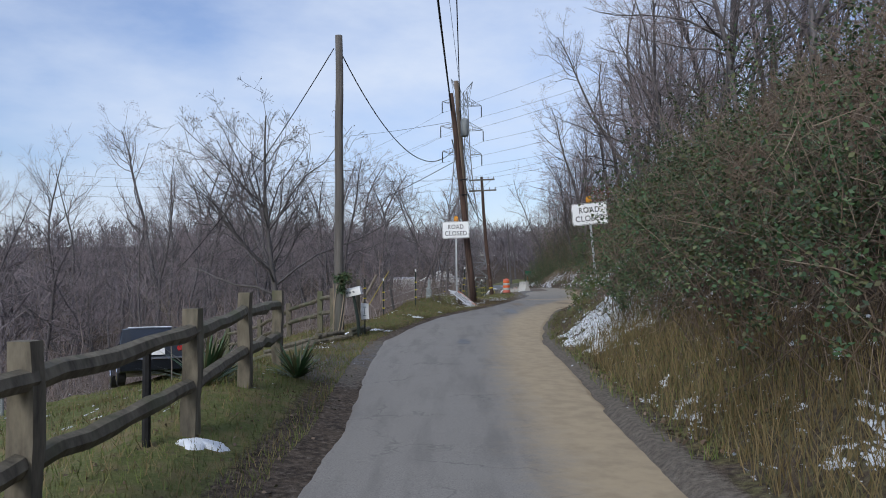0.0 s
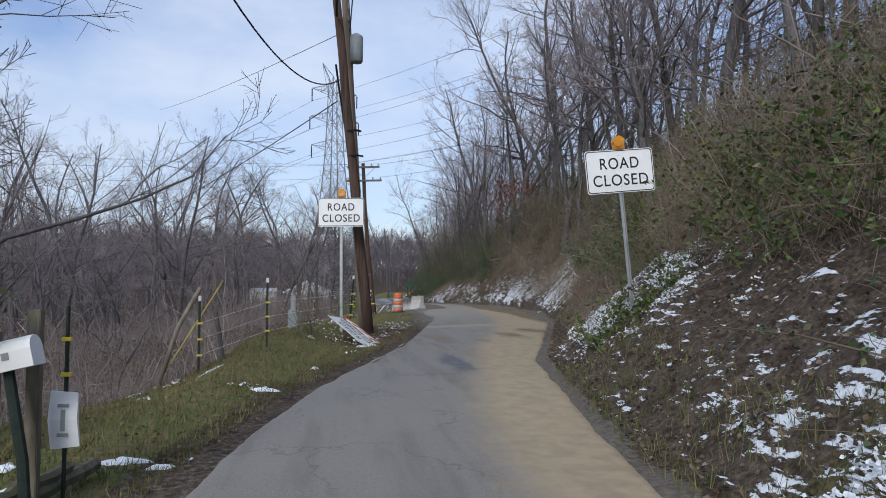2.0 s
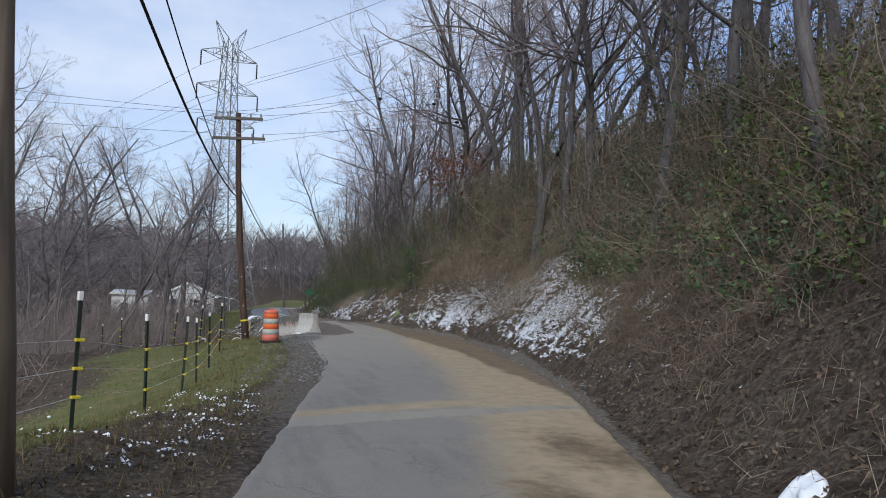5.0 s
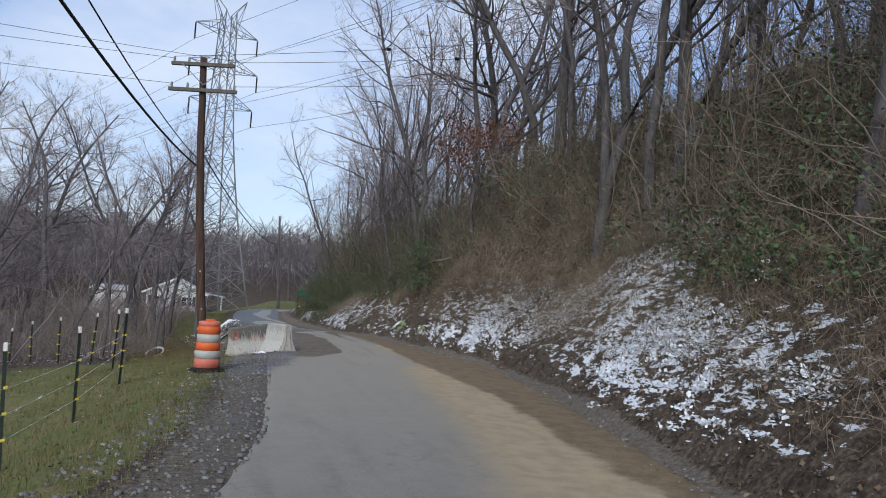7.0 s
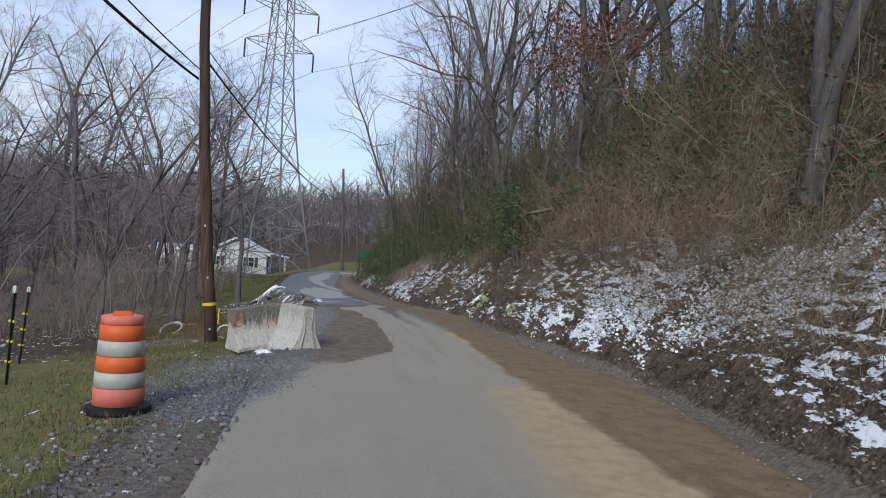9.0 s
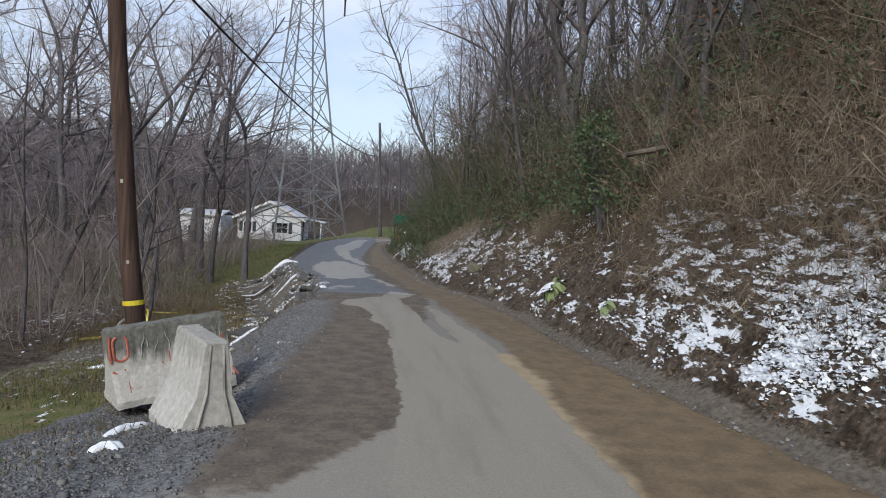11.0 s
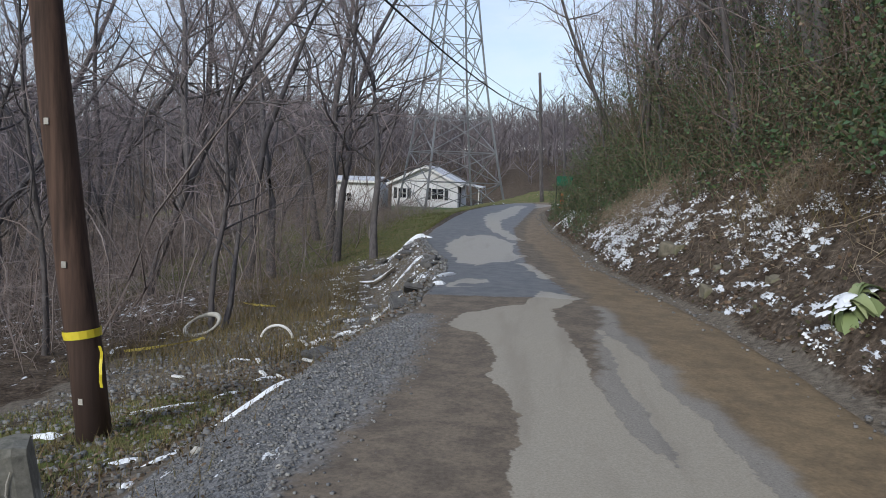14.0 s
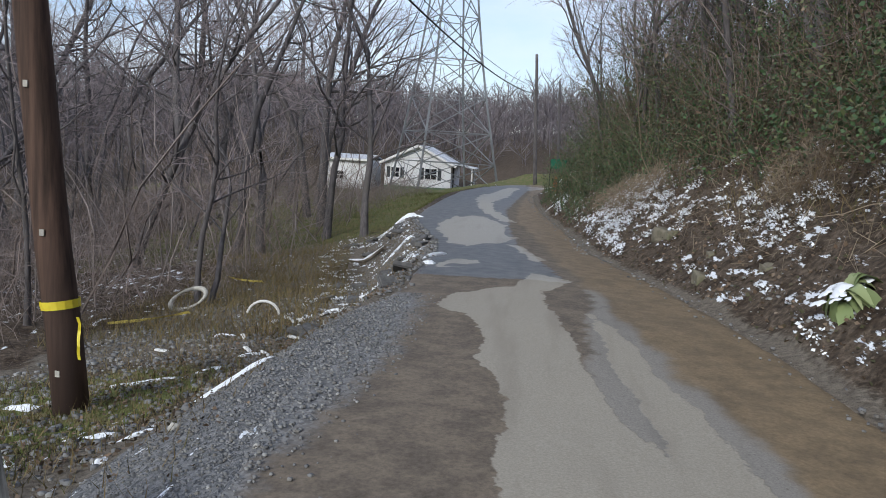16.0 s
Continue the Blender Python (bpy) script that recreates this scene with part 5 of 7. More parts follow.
tagged(bulk("snow_clumps", v, f, SNOW), "crumbs of snow on the rubble slope", "snow", kind="stuff")


def stones(name, label, x, y, size, seed, mat=STONE, lift=0.3):
    """Angular stones, each a squashed eight-cornered lump."""
    r = np.random.default_rng(seed)
    n = len(x)
    base = np.array([[-1, -1, -1], [1, -1, -1], [1, 1, -1], [-1, 1, -1], [-1, -1, 1], [1, -1, 1], [1, 1, 1], [-1, 1, 1]], float)
    V = base[None] * (0.55 + 0.45 * r.random((n, 8, 3)))
    V[:, :, 2] *= 0.6
    V *= (size * (0.4 + 1.2 * r.random(n) ** 2))[:, None, None]
    a = r.random(n) * 6.28
    c, s = np.cos(a)[:, None], np.sin(a)[:, None]
    q = np.stack([V[:, :, 0] * c - V[:, :, 1] * s, V[:, :, 0] * s + V[:, :, 1] * c, V[:, :, 2]], -1)
    z = np.maximum(ground_z(x, y), np.where((x > edge_l(y)) & (x < edge_r(y)), road_z(y) + 0.02, -99))
    q += np.stack([x, y, z + size * lift], 1)[:, None]
    F = np.array([[4, 5, 6, 7], [0, 1, 5, 4], [1, 2, 6, 5], [2, 3, 7, 6], [3, 0, 4, 7]])
    F = (F[None] + 8 * np.arange(n)[:, None, None]).reshape(-1, 4)
    return tagged(bulk(name, q.reshape(-1, 3), F, mat), label, "stones", kind="stuff")


gx, gy = 3.9 + 3.1 * r_.random(34000), 58 + 13.3 * r_.random(34000) ** 0.8
keep = (gx > np.interp(gy, [57, 60, 64, 66.5, 68.1, 69.4, 71, 71.4], [4.4, 4.1, 4.5, 5.1, 5.36, 5.77, 6.44, 6.9])) & (gx < np.interp(gy, [57, 60, 66, 68.5, 71.3], [5.6, 6.2, 6.5, 6.85, 6.7]) + 0.12 * r_.normal(size=34000) + 0.5 * (r_.random(34000) < 0.03))
stones("gravel", "loose grey crushed gravel beside the lane", gx[keep], gy[keep], 0.009, 51)
gx, gy = 3.6 + 3.0 * r_.random(4200), 71.2 + 14 * r_.random(4200)
keep = (edge_l(gy) - gx > -0.15) & (edge_l(gy) - gx < np.interp(gy, [71, 75, 80, 86], [1.0, 2.0, 1.9, 1.2])) & (r_.random(4200) < np.interp(gy, [71, 74, 76], [0.25, 0.5, 1]))
stones("rubble", "broken asphalt and stones on the washed-out edge", gx[keep], gy[keep], 0.024, 52)
gx, gy = 1.2 + 5.3 * r_.random(5200), 66.5 + 11 * r_.random(5200)
keep = (edge_l(gy) - gx > 0) & (gx < np.interp(gy, [66.5, 68.1, 69.4, 71, 75.5], [5.0, 5.3, 5.7, 6.3, 6.5]))
stones("rubble", "scattered stones in the leafy soil", gx[keep], gy[keep], 0.027, 55)
lx, ly = 3.2 + 3.2 * r_.random(5000), 66 + 10 * r_.random(5000)
keep = (edge_l(ly) - lx > 0.05) & (lx < np.interp(ly, [66.5, 68.1, 69.4, 71, 75.5], [5.0, 5.3, 5.7, 6.3, 6.5]))
C = np.stack([lx[keep], ly[keep], ground_z(lx[keep], ly[keep]) + 0.015 + 0.02 * r_.random(keep.sum())], 1)
v, f = many_leaves(C, 0.022, r_, 0.5, 0.7)
tagged(bulk("leaf_litter", v, f, LITTER), "fallen brown leaves on the washed-out soil", "leaves", kind="stuff")
gx, gy = left_pick((46, 66), (-0.1, 1.5))(r_, 1900)
stones("gravel", "scattered roadside gravel", gx, gy, 0.022, 53)
gx, gy = bank_pick((44, 100), (-0.3, 0.6))(r_, 1500)
stones("gravel", "small stones at the foot of the bank", gx, gy, 0.017, 54)


# ---- road signs ----
def lettering(text, width, height, mat, m, parent):
    """Raised flat letters fitted to a width and height, centred on m's origin, reading along its x."""
    cu = bpy.data.curves.new("letters", 'FONT')
    cu.body, cu.size, cu.align_x, cu.align_y, cu.offset, cu.extrude = text, 1.0, 'CENTER', 'CENTER', 0.008, 0.004
    cu.space_character = 1.12
    tmp = new("letters", cu)
    dg = bpy.context.evaluated_depsgraph_get()
    me = bpy.data.meshes.new_from_object(tmp.evaluated_get(dg))
    bpy.data.objects.remove(tmp)
    co = np.zeros(len(me.vertices) * 3)
    me.vertices.foreach_get("co", co)
    co = co.reshape(-1, 3)
    lo, hi = co.min(0), co.max(0)
    co[:, 0] = (co[:, 0] - (lo[0] + hi[0]) / 2) * width / (hi[0] - lo[0])
    co[:, 1] = (co[:, 1] - (lo[1] + hi[1]) / 2) * height / (hi[1] - lo[1])
    co[:, 2] = co[:, 2] * 0.3
    me.vertices.foreach_set("co", co.ravel())
    me.materials.clear()
    me.materials.append(mat)
    me.update()
    ob = new("lettering", me)
    ob.parent = parent
    ob.matrix_basis = m
    return tagged(ob, "black capital letters")


def rounded_panel(w, h, t, r, n=5):
    s = Shape()
    ring = []
    for cx, cy, a0 in ((w / 2 - r, h / 2 - r, 0), (-w / 2 + r, h / 2 - r, 90), (-w / 2 + r, -h / 2 + r, 180), (w / 2 - r, -h / 2 + r, 270)):
        for i in range(n):
            a = radians(a0 + 90 * i / (n - 1))
            ring.append((cx + r * math.cos(a), cy + r * math.sin(a)))
    s.loft([[(x, y, -t / 2) for x, y in ring], [(x, y, t / 2) for x, y in ring]])
    return s, ring


def sign_face(parent, m):
    """White panel with a black border line and two lines of letters; m's z is the face's normal."""
    s, ring = rounded_panel(1.22, 0.76, 0.012, 0.05)
    p = s.make("panel", SIGN_WHITE, parent, "white reflective sheet")
    p.matrix_basis = m
    b_ = Shape()
    k = len(ring)
    for i in range(k):
        (x0, y0), (x1, y1) = ring[i], ring[(i + 1) % k]
        q = []
        for (x, y), f1 in (((x0, y0), 0), ((x1, y1), 0), ((x1, y1), 1), ((x0, y0), 1)):
            g = (0.982, 0.97) if f1 == 0 else (0.958, 0.93)
            q.append(Vector((x * g[0], y * g[1], 0.0085)))
        n0 = len(b_.v)
        b_.v += q
        b_.f.append((n0, n0 + 1, n0 + 2, n0 + 3))
    b_.make("border", SIGN_BLACK, p, "thin black border line")
    lettering("ROAD", 0.7, 0.2, SIGN_BLACK, pose(0, 0.14, 0.009), p)
    lettering("CLOSED", 0.99, 0.2, SIGN_BLACK, pose(0, -0.155, 0.009), p)
    return p


def warning_lamp(parent, m):
    s = Shape().box((0.2, 0.11, 0.1), pose(0, 0, -0.03), 0.015)
    body = s.make("lamp_body", AMBER, parent, "amber plastic housing")
    body.matrix_basis = m
    lens = Shape().tube([(0, -0.06, 0.06), (0, -0.075, 0.06), (0, 0.075, 0.06), (0, 0.06, 0.06)], [0.07, 0.1, 0.1, 0.07], 16)
    lens.make("lens", AMBER, body, "round amber lens")


def road_sign(x, y, z0, zb, turn, roll, label):
    """zb: height of the panel's lower edge above the foot."""
    t = thing("road_closed_sign", label, "road sign", pose(x, y, z0, 0, 0, turn) @ pose(0, 0, 0, 0, roll, 0), "road closed signs")
    post = Shape()
    prof = [(-0.04, 0.0), (-0.03, -0.012), (-0.014, -0.012), (-0.012, 0.024), (0.012, 0.024), (0.014, -0.012), (0.03, -0.012), (0.04, 0.0), (0.018, 0.034), (-0.018, 0.034)]
    post.loft([[(px, py + 0.012, h) for px, py in prof] for h in (-0.5, zb + 0.72)])
    post.make("post", STEEL, t, "galvanised channel post")
    sign_face(t, pose(0, -0.02, zb + 0.38, 90, 0, 0))
    for h in (0.1, 0.66):
        Shape().tube([(0, -0.03, zb + h), (0, 0.05, zb + h)], 0.009, 6).make("bolt", STEEL, t)
    warning_lamp(t, pose(0.02, 0, zb + 0.84))
    return t


road_sign(0.69, 35.65, gz(0.69, 35.65), 3.45 - gz(0.69, 35.65), -8, -0.5, "white road closed sign on a steel post by the fallen sign")
road_sign(5.58, 28.0, gz(5.58, 28.0), 3.48 - gz(5.58, 28.0), -3, -5.0, "leaning white road closed sign with amber lamp on the bank")

# the fallen barricade
bar = thing("fallen_barricade", "collapsed road closed barricade with orange-striped board", "barricade", pose(0.92, 33.82, 0.79, 9.2, -33.8, 145))
sign_face(bar, pose(0, 0, 0))
board = Shape().box((1.45, 0.2, 0.025), pose(-0.08, -0.74, -0.02), 0.004).make("board", SIGN_WHITE, bar, "white board with orange stripes")
for i in range(5):
    s = Shape()
    x0 = -0.68 + i * 0.29
    n0 = [Vector((x0, -0.84, -0.006)), Vector((x0 + 0.14, -0.84, -0.006)), Vector((x0 + 0.26, -0.64, -0.006)), Vector((x0 + 0.12, -0.64, -0.006))]
    s.v, s.f = n0 + [q - Vector((0, 0, 0.02)) for q in n0], [(0, 1, 2, 3), (7, 6, 5, 4), (0, 4, 5, 1), (1, 5, 6, 2), (2, 6, 7, 3), (3, 7, 4, 0)]
    s.make("stripe", ORANGE, board, "orange diagonal stripe")
for u in (-0.35, 0.42):
    Shape().box((0.05, 1.4, 0.04), pose(u, -0.32, -0.055), 0.004).make("rail", WHITE_PAINT, bar, "white wooden cross rail")
Shape().box((1.0, 0.05, 0.04), pose(0.1, -0.9, -0.12, 0, 12, 8), 0.004).make("leg", WHITE_PAINT, bar, "white wooden leg")

# ---- poles and cables ----
def pole(name, label, foot, top, r0, r1, mat, bumps=10, bow=0.0):
    t = thing(name, label, "utility pole", pose(*foot), "utility poles")
    d = Vector(top) - Vector(foot)
    pts = [d * (i / bumps) + Vector((0.012 * math.sin(i * 1.7) + bow * (i / bumps) * (1 - i / bumps), 0.012 * math.cos(i * 2.1), 0)) for i in range(bumps + 1)]
    pts[0] = -d * 0.05
    Shape().tube(pts, [r0 + (r1 - r0) * i / bumps for i in range(bumps + 1)], 14).make("shaft", mat, t, "", True)
    return t


def cable(a, b_, sag, r, label, n=18):
    a, b_ = Vector(a), Vector(b_)
    pts = [a.lerp(b_, i / n) - Vector((0, 0, sag * 4 * (i / n) * (1 - i / n))) for i in range(n + 1)]
    ob = Shape().tube(pts, r, 5).make("overhead_cable", BLACK)
    return tagged(ob, label, "cable", "overhead cables")


p0 = pole("utility_pole", "weathered grey service pole beside the mailbox", (-2.27, 21.0, gz(-2.27, 21.0)), (-2.27, 21.0, 7.95), 0.13, 0.095, POLE_GREY)
rv = np.random.default_rng(61)
for n, c0, sd in ((620, (0.13, -0.13, 1.56), (0.095, 0.07, 0.06)), (200, (0.1, -0.13, 1.3), (0.05, 0.035, 0.08))):
    v, f = many_leaves(np.array(c0) + rv.normal(size=(n, 3)) * np.array(sd), 0.036, rv)
    tagged(bulk("ivy_clump", v, f, EVERGREEN, p0), "dark ivy clump on the pole", kind="stuff")
for i in range(7):
    a = rv.random() * 6.28
    Shape().tube([(0.15 * math.cos(a + 0.4 * k), 0.15 * math.sin(a + 0.4 * k), 0.35 * k) for k in range(5)], 0.014, 5).make("ivy_stem", DRY_STEM, p0, "dry ivy stem")
pa = pole("utility_pole", "dark brown leaning utility pole beside the sign", (1.45, 36.5, gz(1.45, 36.5)), (0.47, 36.6, 10.25), 0.15, 0.11, POLE_BROWN)
pb = pole("utility_pole", "tan utility pole with grey transformer", (1.36, 37.6, gz(1.36, 37.6)), (0.72, 37.6, 11.1), 0.145, 0.11, POLE_TAN)
Shape().tube([(-0.27, -0.3, 7.75), (-0.27, -0.3, 7.8), (-0.27, -0.3, 8.5), (-0.27, -0.3, 8.55), (-0.27, -0.3, 8.62)], [0.16, 0.19, 0.19, 0.16, 0.05], 16).make("transformer", GREY_PLASTIC, pb, "grey transformer can", True)
Shape().box((0.08, 0.3, 0.06), pose(-0.35, -0.15, 8.2)).make("bracket", STEEL, pb)
for z in (9.0, 9.35):
    Shape().tube([(-0.5, -0.12, z), (-0.5, -0.28, z + 0.02), (-0.5, -0.32, z + 0.16)], [0.02, 0.03, 0.02], 8).make("insulator", GREY_PLASTIC, pb)
for z, off in ((5.6, -0.44), (4.9, -0.38)):
    Shape().tube([(off - 0.19, -0.02, z), (off, -0.19, z), (off + 0.19, -0.02, z)], 0.03, 6).make("strap", BLACK, pa)
xp = pole("utility_pole", "dark brown leaning pole with two crossarms and yellow tape", (3.68, 68.9, gz(3.68, 68.9)), (2.8, 68.9, 10.75), 0.17, 0.12, POLE_BROWN, 14, -0.5)
XB = Vector((3.68, 68.9, gz(3.68, 68.9)))


def crossarm(z, half, dy, cx):
    c = Shape().box((2 * half, 0.12, 0.13), pose(cx - XB.x, -0.2, z - XB.z, 0, 0, -16), 0.008).make("crossarm", POLE_GREY, xp, "grey wooden crossarm")
    for u in (-0.92, -0.45, 0.5, 0.92):
        Shape().tube([(u * half, 0, 0.06), (u * half, 0, 0.12), (u * half, 0, 0.22), (u * half, 0, 0.26)], [0.02, 0.05, 0.045, 0.02], 8).make("insulator", GREY_PLASTIC, c).matrix_basis = pose(cx - XB.x, -0.2, z - XB.z, 0, 0, -16)


crossarm(9.5, 1.25, 0, 2.86)
crossarm(10.45, 1.15, 0, 2.8)
for sx in (-1, 1):
    Shape().tube([(-0.85 + sx * 0.75, -0.2, 10.4 - XB.z), (-0.82, -0.18, 9.7 - XB.z)], 0.018, 6).make("brace", STEEL, xp)
tape_band = Shape()
for k in range(3):
    tape_band.tube([(-0.12 - 0.004 * k, 0, 1.02 + 0.02 * k), (-0.125 - 0.004 * k, 0, 1.06 + 0.02 * k)], 0.178 + 0.002 * k, 16, False)
tape_band.make("caution_tape", YELLOW, xp, "yellow tape wrapped round the pole")
strip = Shape()
for k in range(7):
    for w in (0.0, 0.06):
        strip.v.append(Vector((0.13 + 0.5 * w + 0.01 * math.sin(k * 2.0), -0.14 - 0.02 * math.cos(k * 1.6), 0.98 - 0.07 * k)))
strip.f = [(2 * k, 2 * k + 1, 2 * k + 3, 2 * k + 2) for k in range(6)]
strip.make("tape_end", YELLOW, xp, "hanging end of yellow tape")
for z in (0.42, 1.75, 3.1):
    Shape().box((0.045, 0.012, 0.06), pose(-0.115 * z, -0.17, z)).make("tag", CONCRETE, xp, "small pale metal tag")
pole("utility_pole", "brown utility pole at the lawn's edge", (8.65, 118.5, gz(8.65, 118.5)), (8.1, 118.5, 10.2), 0.15, 0.1, BARK)
pole("utility_pole", "distant dark utility pole before the woods", (11.6, 150, gz(11.6, 150)), (11.0, 150, 11.7), 0.16, 0.11, BARK)
cable((-0.5, -40, 10.5), (0.5, 36.4, 9.4), 1.0, 0.035, "thick black bundled cable over the lane", 30)
cable((0.4, -40, 11.3), (0.9, 37.4, 9.3), 0.9, 0.018, "black overhead wire along the lane", 30)
cable((-1.2, -40, 11.8), (0.9, 37.4, 10.6), 0.9, 0.008, "thin overhead wire along the lane", 30)
cable((0.5, 36.7, 8.1), (2.86, 68.8, 6.75), 0.8, 0.032, "thick black bundled cable to the crossarm pole")
cable((0.95, 37.6, 8.4), (2.88, 68.8, 7.0), 0.75, 0.016, "black wire to the crossarm pole")
cable((3.0, 69.0, 7.3), (8.2, 118.4, 7.4), 0.9, 0.03, "thick black bundled cable to the lawn pole", 24)
cable((3.0, 69.0, 7.6), (8.2, 118.4, 7.9), 0.9, 0.014, "black wire to the lawn pole", 24)
cable((-2.25, 21.05, 7.55), (0.6, 36.4, 7.6), 1.5, 0.016, "sagging black service wire between poles", 24)
cable((-2.4, 20.95, 7.6), (-11.0, 33.0, 2.0), 0.4, 0.014, "black service wire falling to the yard", 24)
cable((0.55, 36.4, 7.0), (-9.4, 60, 6.0), 0.15, 0.016, "black service wire down to the woods", 24)
cable((0.6, 36.4, 8.9), (-13.3, 80, 16.6), 0.2, 0.01, "thin black wire over the hollow", 24)
cable((-30, 56, 8.0), (1.7, 69.2, 9.75), 0.6, 0.008, "thin power wire to the crossarm", 24)
cable((-30, 57, 8.9), (1.75, 69.2, 10.7), 0.6, 0.008, "thin power wire to the crossarm", 24)
cable((-30, 55, 9.4), (3.85, 68.6, 10.7), 0.6, 0.008, "thin power wire to the crossarm", 24)
for i, (x, z, x2, z2) in enumerate(((1.75, 10.7, 42, 22.5), (3.85, 10.7, 42, 21.0), (3.95, 9.75, 42, 19.2))):
    cable((x, 69 - 0.2 * i, z), (x2, 74 - i, z2), 0.9, 0.009, "power wire climbing over the bank", 24)
    k = 0.2 + 0.03 * i
    q = Vector((x, 69 - 0.2 * i, z)).lerp(Vector((x2, 74 - i, z2)), k) - Vector((0, 0, 0.9 * 4 * k * (1 - k)))
    tagged(Shape().tube([q + Vector((-0.1, 0, 0)), q + Vector((-0.07, 0, 0)), q + Vector((0.07, 0, 0)), q + Vector((0.1, 0, 0))], [0.03, 0.07, 0.07, 0.03], 10).make("line_spacer", BLACK), "small black spacer on a power wire", "spacer", "line spacers")

# ---- lattice tower ----
tower = thing("transmission_tower", "tall grey steel lattice transmission tower", "pylon", pose(1.3, 124, gz(1.3, 124), 0, 0, 28))
LEV = [(0, 3.4), (2.2, 3.05), (4.6, 2.7), (7.4, 2.3), (10.2, 1.95), (13.5, 1.6), (16.5, 1.32), (19, 1.12), (21.2, 1.0), (23.4, 0.9), (25.6, 0.82), (27.8, 0.76), (30, 0.7), (32.4, 0.6)]


def corner(i, lev):
    h, w = LEV[lev]
    sx, sy = ((-1, -1), (1, -1), (1, 1), (-1, 1))[i % 4]
    return Vector((sx * w, sy * w, h))


for i in range(4):
    Shape().tube([corner(i, k) for k in range(len(LEV))], [0.1 - 0.003 * k for k in range(len(LEV))], 4).make("leg", TOWER_STEEL, tower)
    for k in range(len(LEV) - 1):
        s = Shape()
        a, b_, c, d = corner(i, k), corner(i + 1, k), corner(i, k + 1), corner(i + 1, k + 1)
        r = 0.045 if k < 6 else 0.036
        s.tube([a, d], r, 4)
        s.tube([b_, c], r, 4)
        if k:
            s.tube([a, b_], r, 4)
        if k < 5:
            mid = (a + b_ + c + d) / 4
            s.tube([mid, (c + d) / 2], r * 0.7, 4)
        s.make("cross_brace", TOWER_STEEL, tower)
for z, reach in ((30.0, 3.2), (26.0, 3.5), (22.0, 3.2)):
    for sx in (-1, 1):
        tip = Vector((sx * (reach + 0.4), 0, z + 0.35))
        w = float(np.interp(z, [a for a, _ in LEV], [b_ for _, b_ in LEV]))
        arm = Shape().tube([(sx * w, -w, z), tip], 0.045, 4).make("arm", TOWER_STEEL, tower)
        for sy in (-1, 1):
            if sy > 0:
                Shape().tube([(sx * w, sy * w, z), tip], 0.045, 4).make("strut", TOWER_STEEL, arm)
            Shape().tube([(sx * w, sy * w, z + 1.3), tip], 0.04, 4).make("strut", TOWER_STEEL, arm)
            s = Shape().tube([(sx * w, sy * w, z + 1.3), (sx * (w + (reach - w) * 0.5), sy * w * 0.5, z + 0.17)], 0.03, 4)
            s.tube([(sx * (w + (reach - w) * 0.5), sy * w * 0.5, z + 0.17), (sx * (w + (reach - w) * 0.5), sy * w * 0.5, z + 0.8)], 0.03, 4)
            s.make("strut", TOWER_STEEL, arm)
        pts, rad = [], []
        for k in range(17):
            pts.append(tip + Vector((0, 0, -0.1 - 0.11 * k)))
            rad.append(0.11 if k % 2 else 0.05)
        Shape().tube(pts, rad, 8).make("insulator_string", BLACK, arm, "dark string of disc insulators")
for sx in (-1, 1):
    peak = Vector((sx * 2.0, 0, 34.2))
    s = Shape()
    for sy in (-1, 1):
        s.tube([Vector((sx * 0.6, sy * 0.6, 32.4)), peak], 0.05, 4)
        s.tube([Vector((sx * 0.7, sy * 0.7, 30)), peak], 0.035, 4)
    s.make("peak", TOWER_STEEL, tower)
TM = tower.matrix_basis
for z, reach in ((30.0, 3.2), (26.0, 3.5), (22.0, 3.2)):
    for sx in (-1, 1):
        tip = TM @ Vector((sx * (reach + 0.4), 0, z - 1.5))
        side = Vector((0.47, -0.88, 0)).orthogonal()
        dirv = (TM.to_3x3() @ Vector((0, 1, 0))).normalized()
        cable(tip, tip + dirv * 150 + Vector((0, 0, 8)), 4, 0.017, "thin high-voltage line from the tower", 14)
        cable(tip, tip - dirv * 150 + Vector((0, 0, 6)), 4, 0.017, "thin high-voltage line from the tower", 14)

# ---- house ----
HX, HY = -2.5, 136.0
house = thing("house", "white-sided gabled house with snow-dusted roof and porch", "house", pose(HX, HY, -1.0, 0, 0, 0))
W, D_, E_, A_ = 3.25, 10.0, 2.75, 4.35
wall = Shape()
ring = [(-W, 0, 0.45), (W, 0, 0.45), (W, 0, E_), (0, 0, A_), (-W, 0, E_)]
wall.loft([ring, [(x, D_, z) for x, _, z in ring]])
wl = wall.make("wall", SIDING, house, "white horizontal siding")
for k in range(22):
    z = 0.5 + k * 0.175
    half = W if z < E_ else W * (A_ - z) / (A_ - E_)
    if half > 0.2:
        Shape().box((2 * half, 0.02, 0.15), pose(0, -0.012, z + 0.08, -5, 0, 0)).make("siding_board", SIDING, wl)

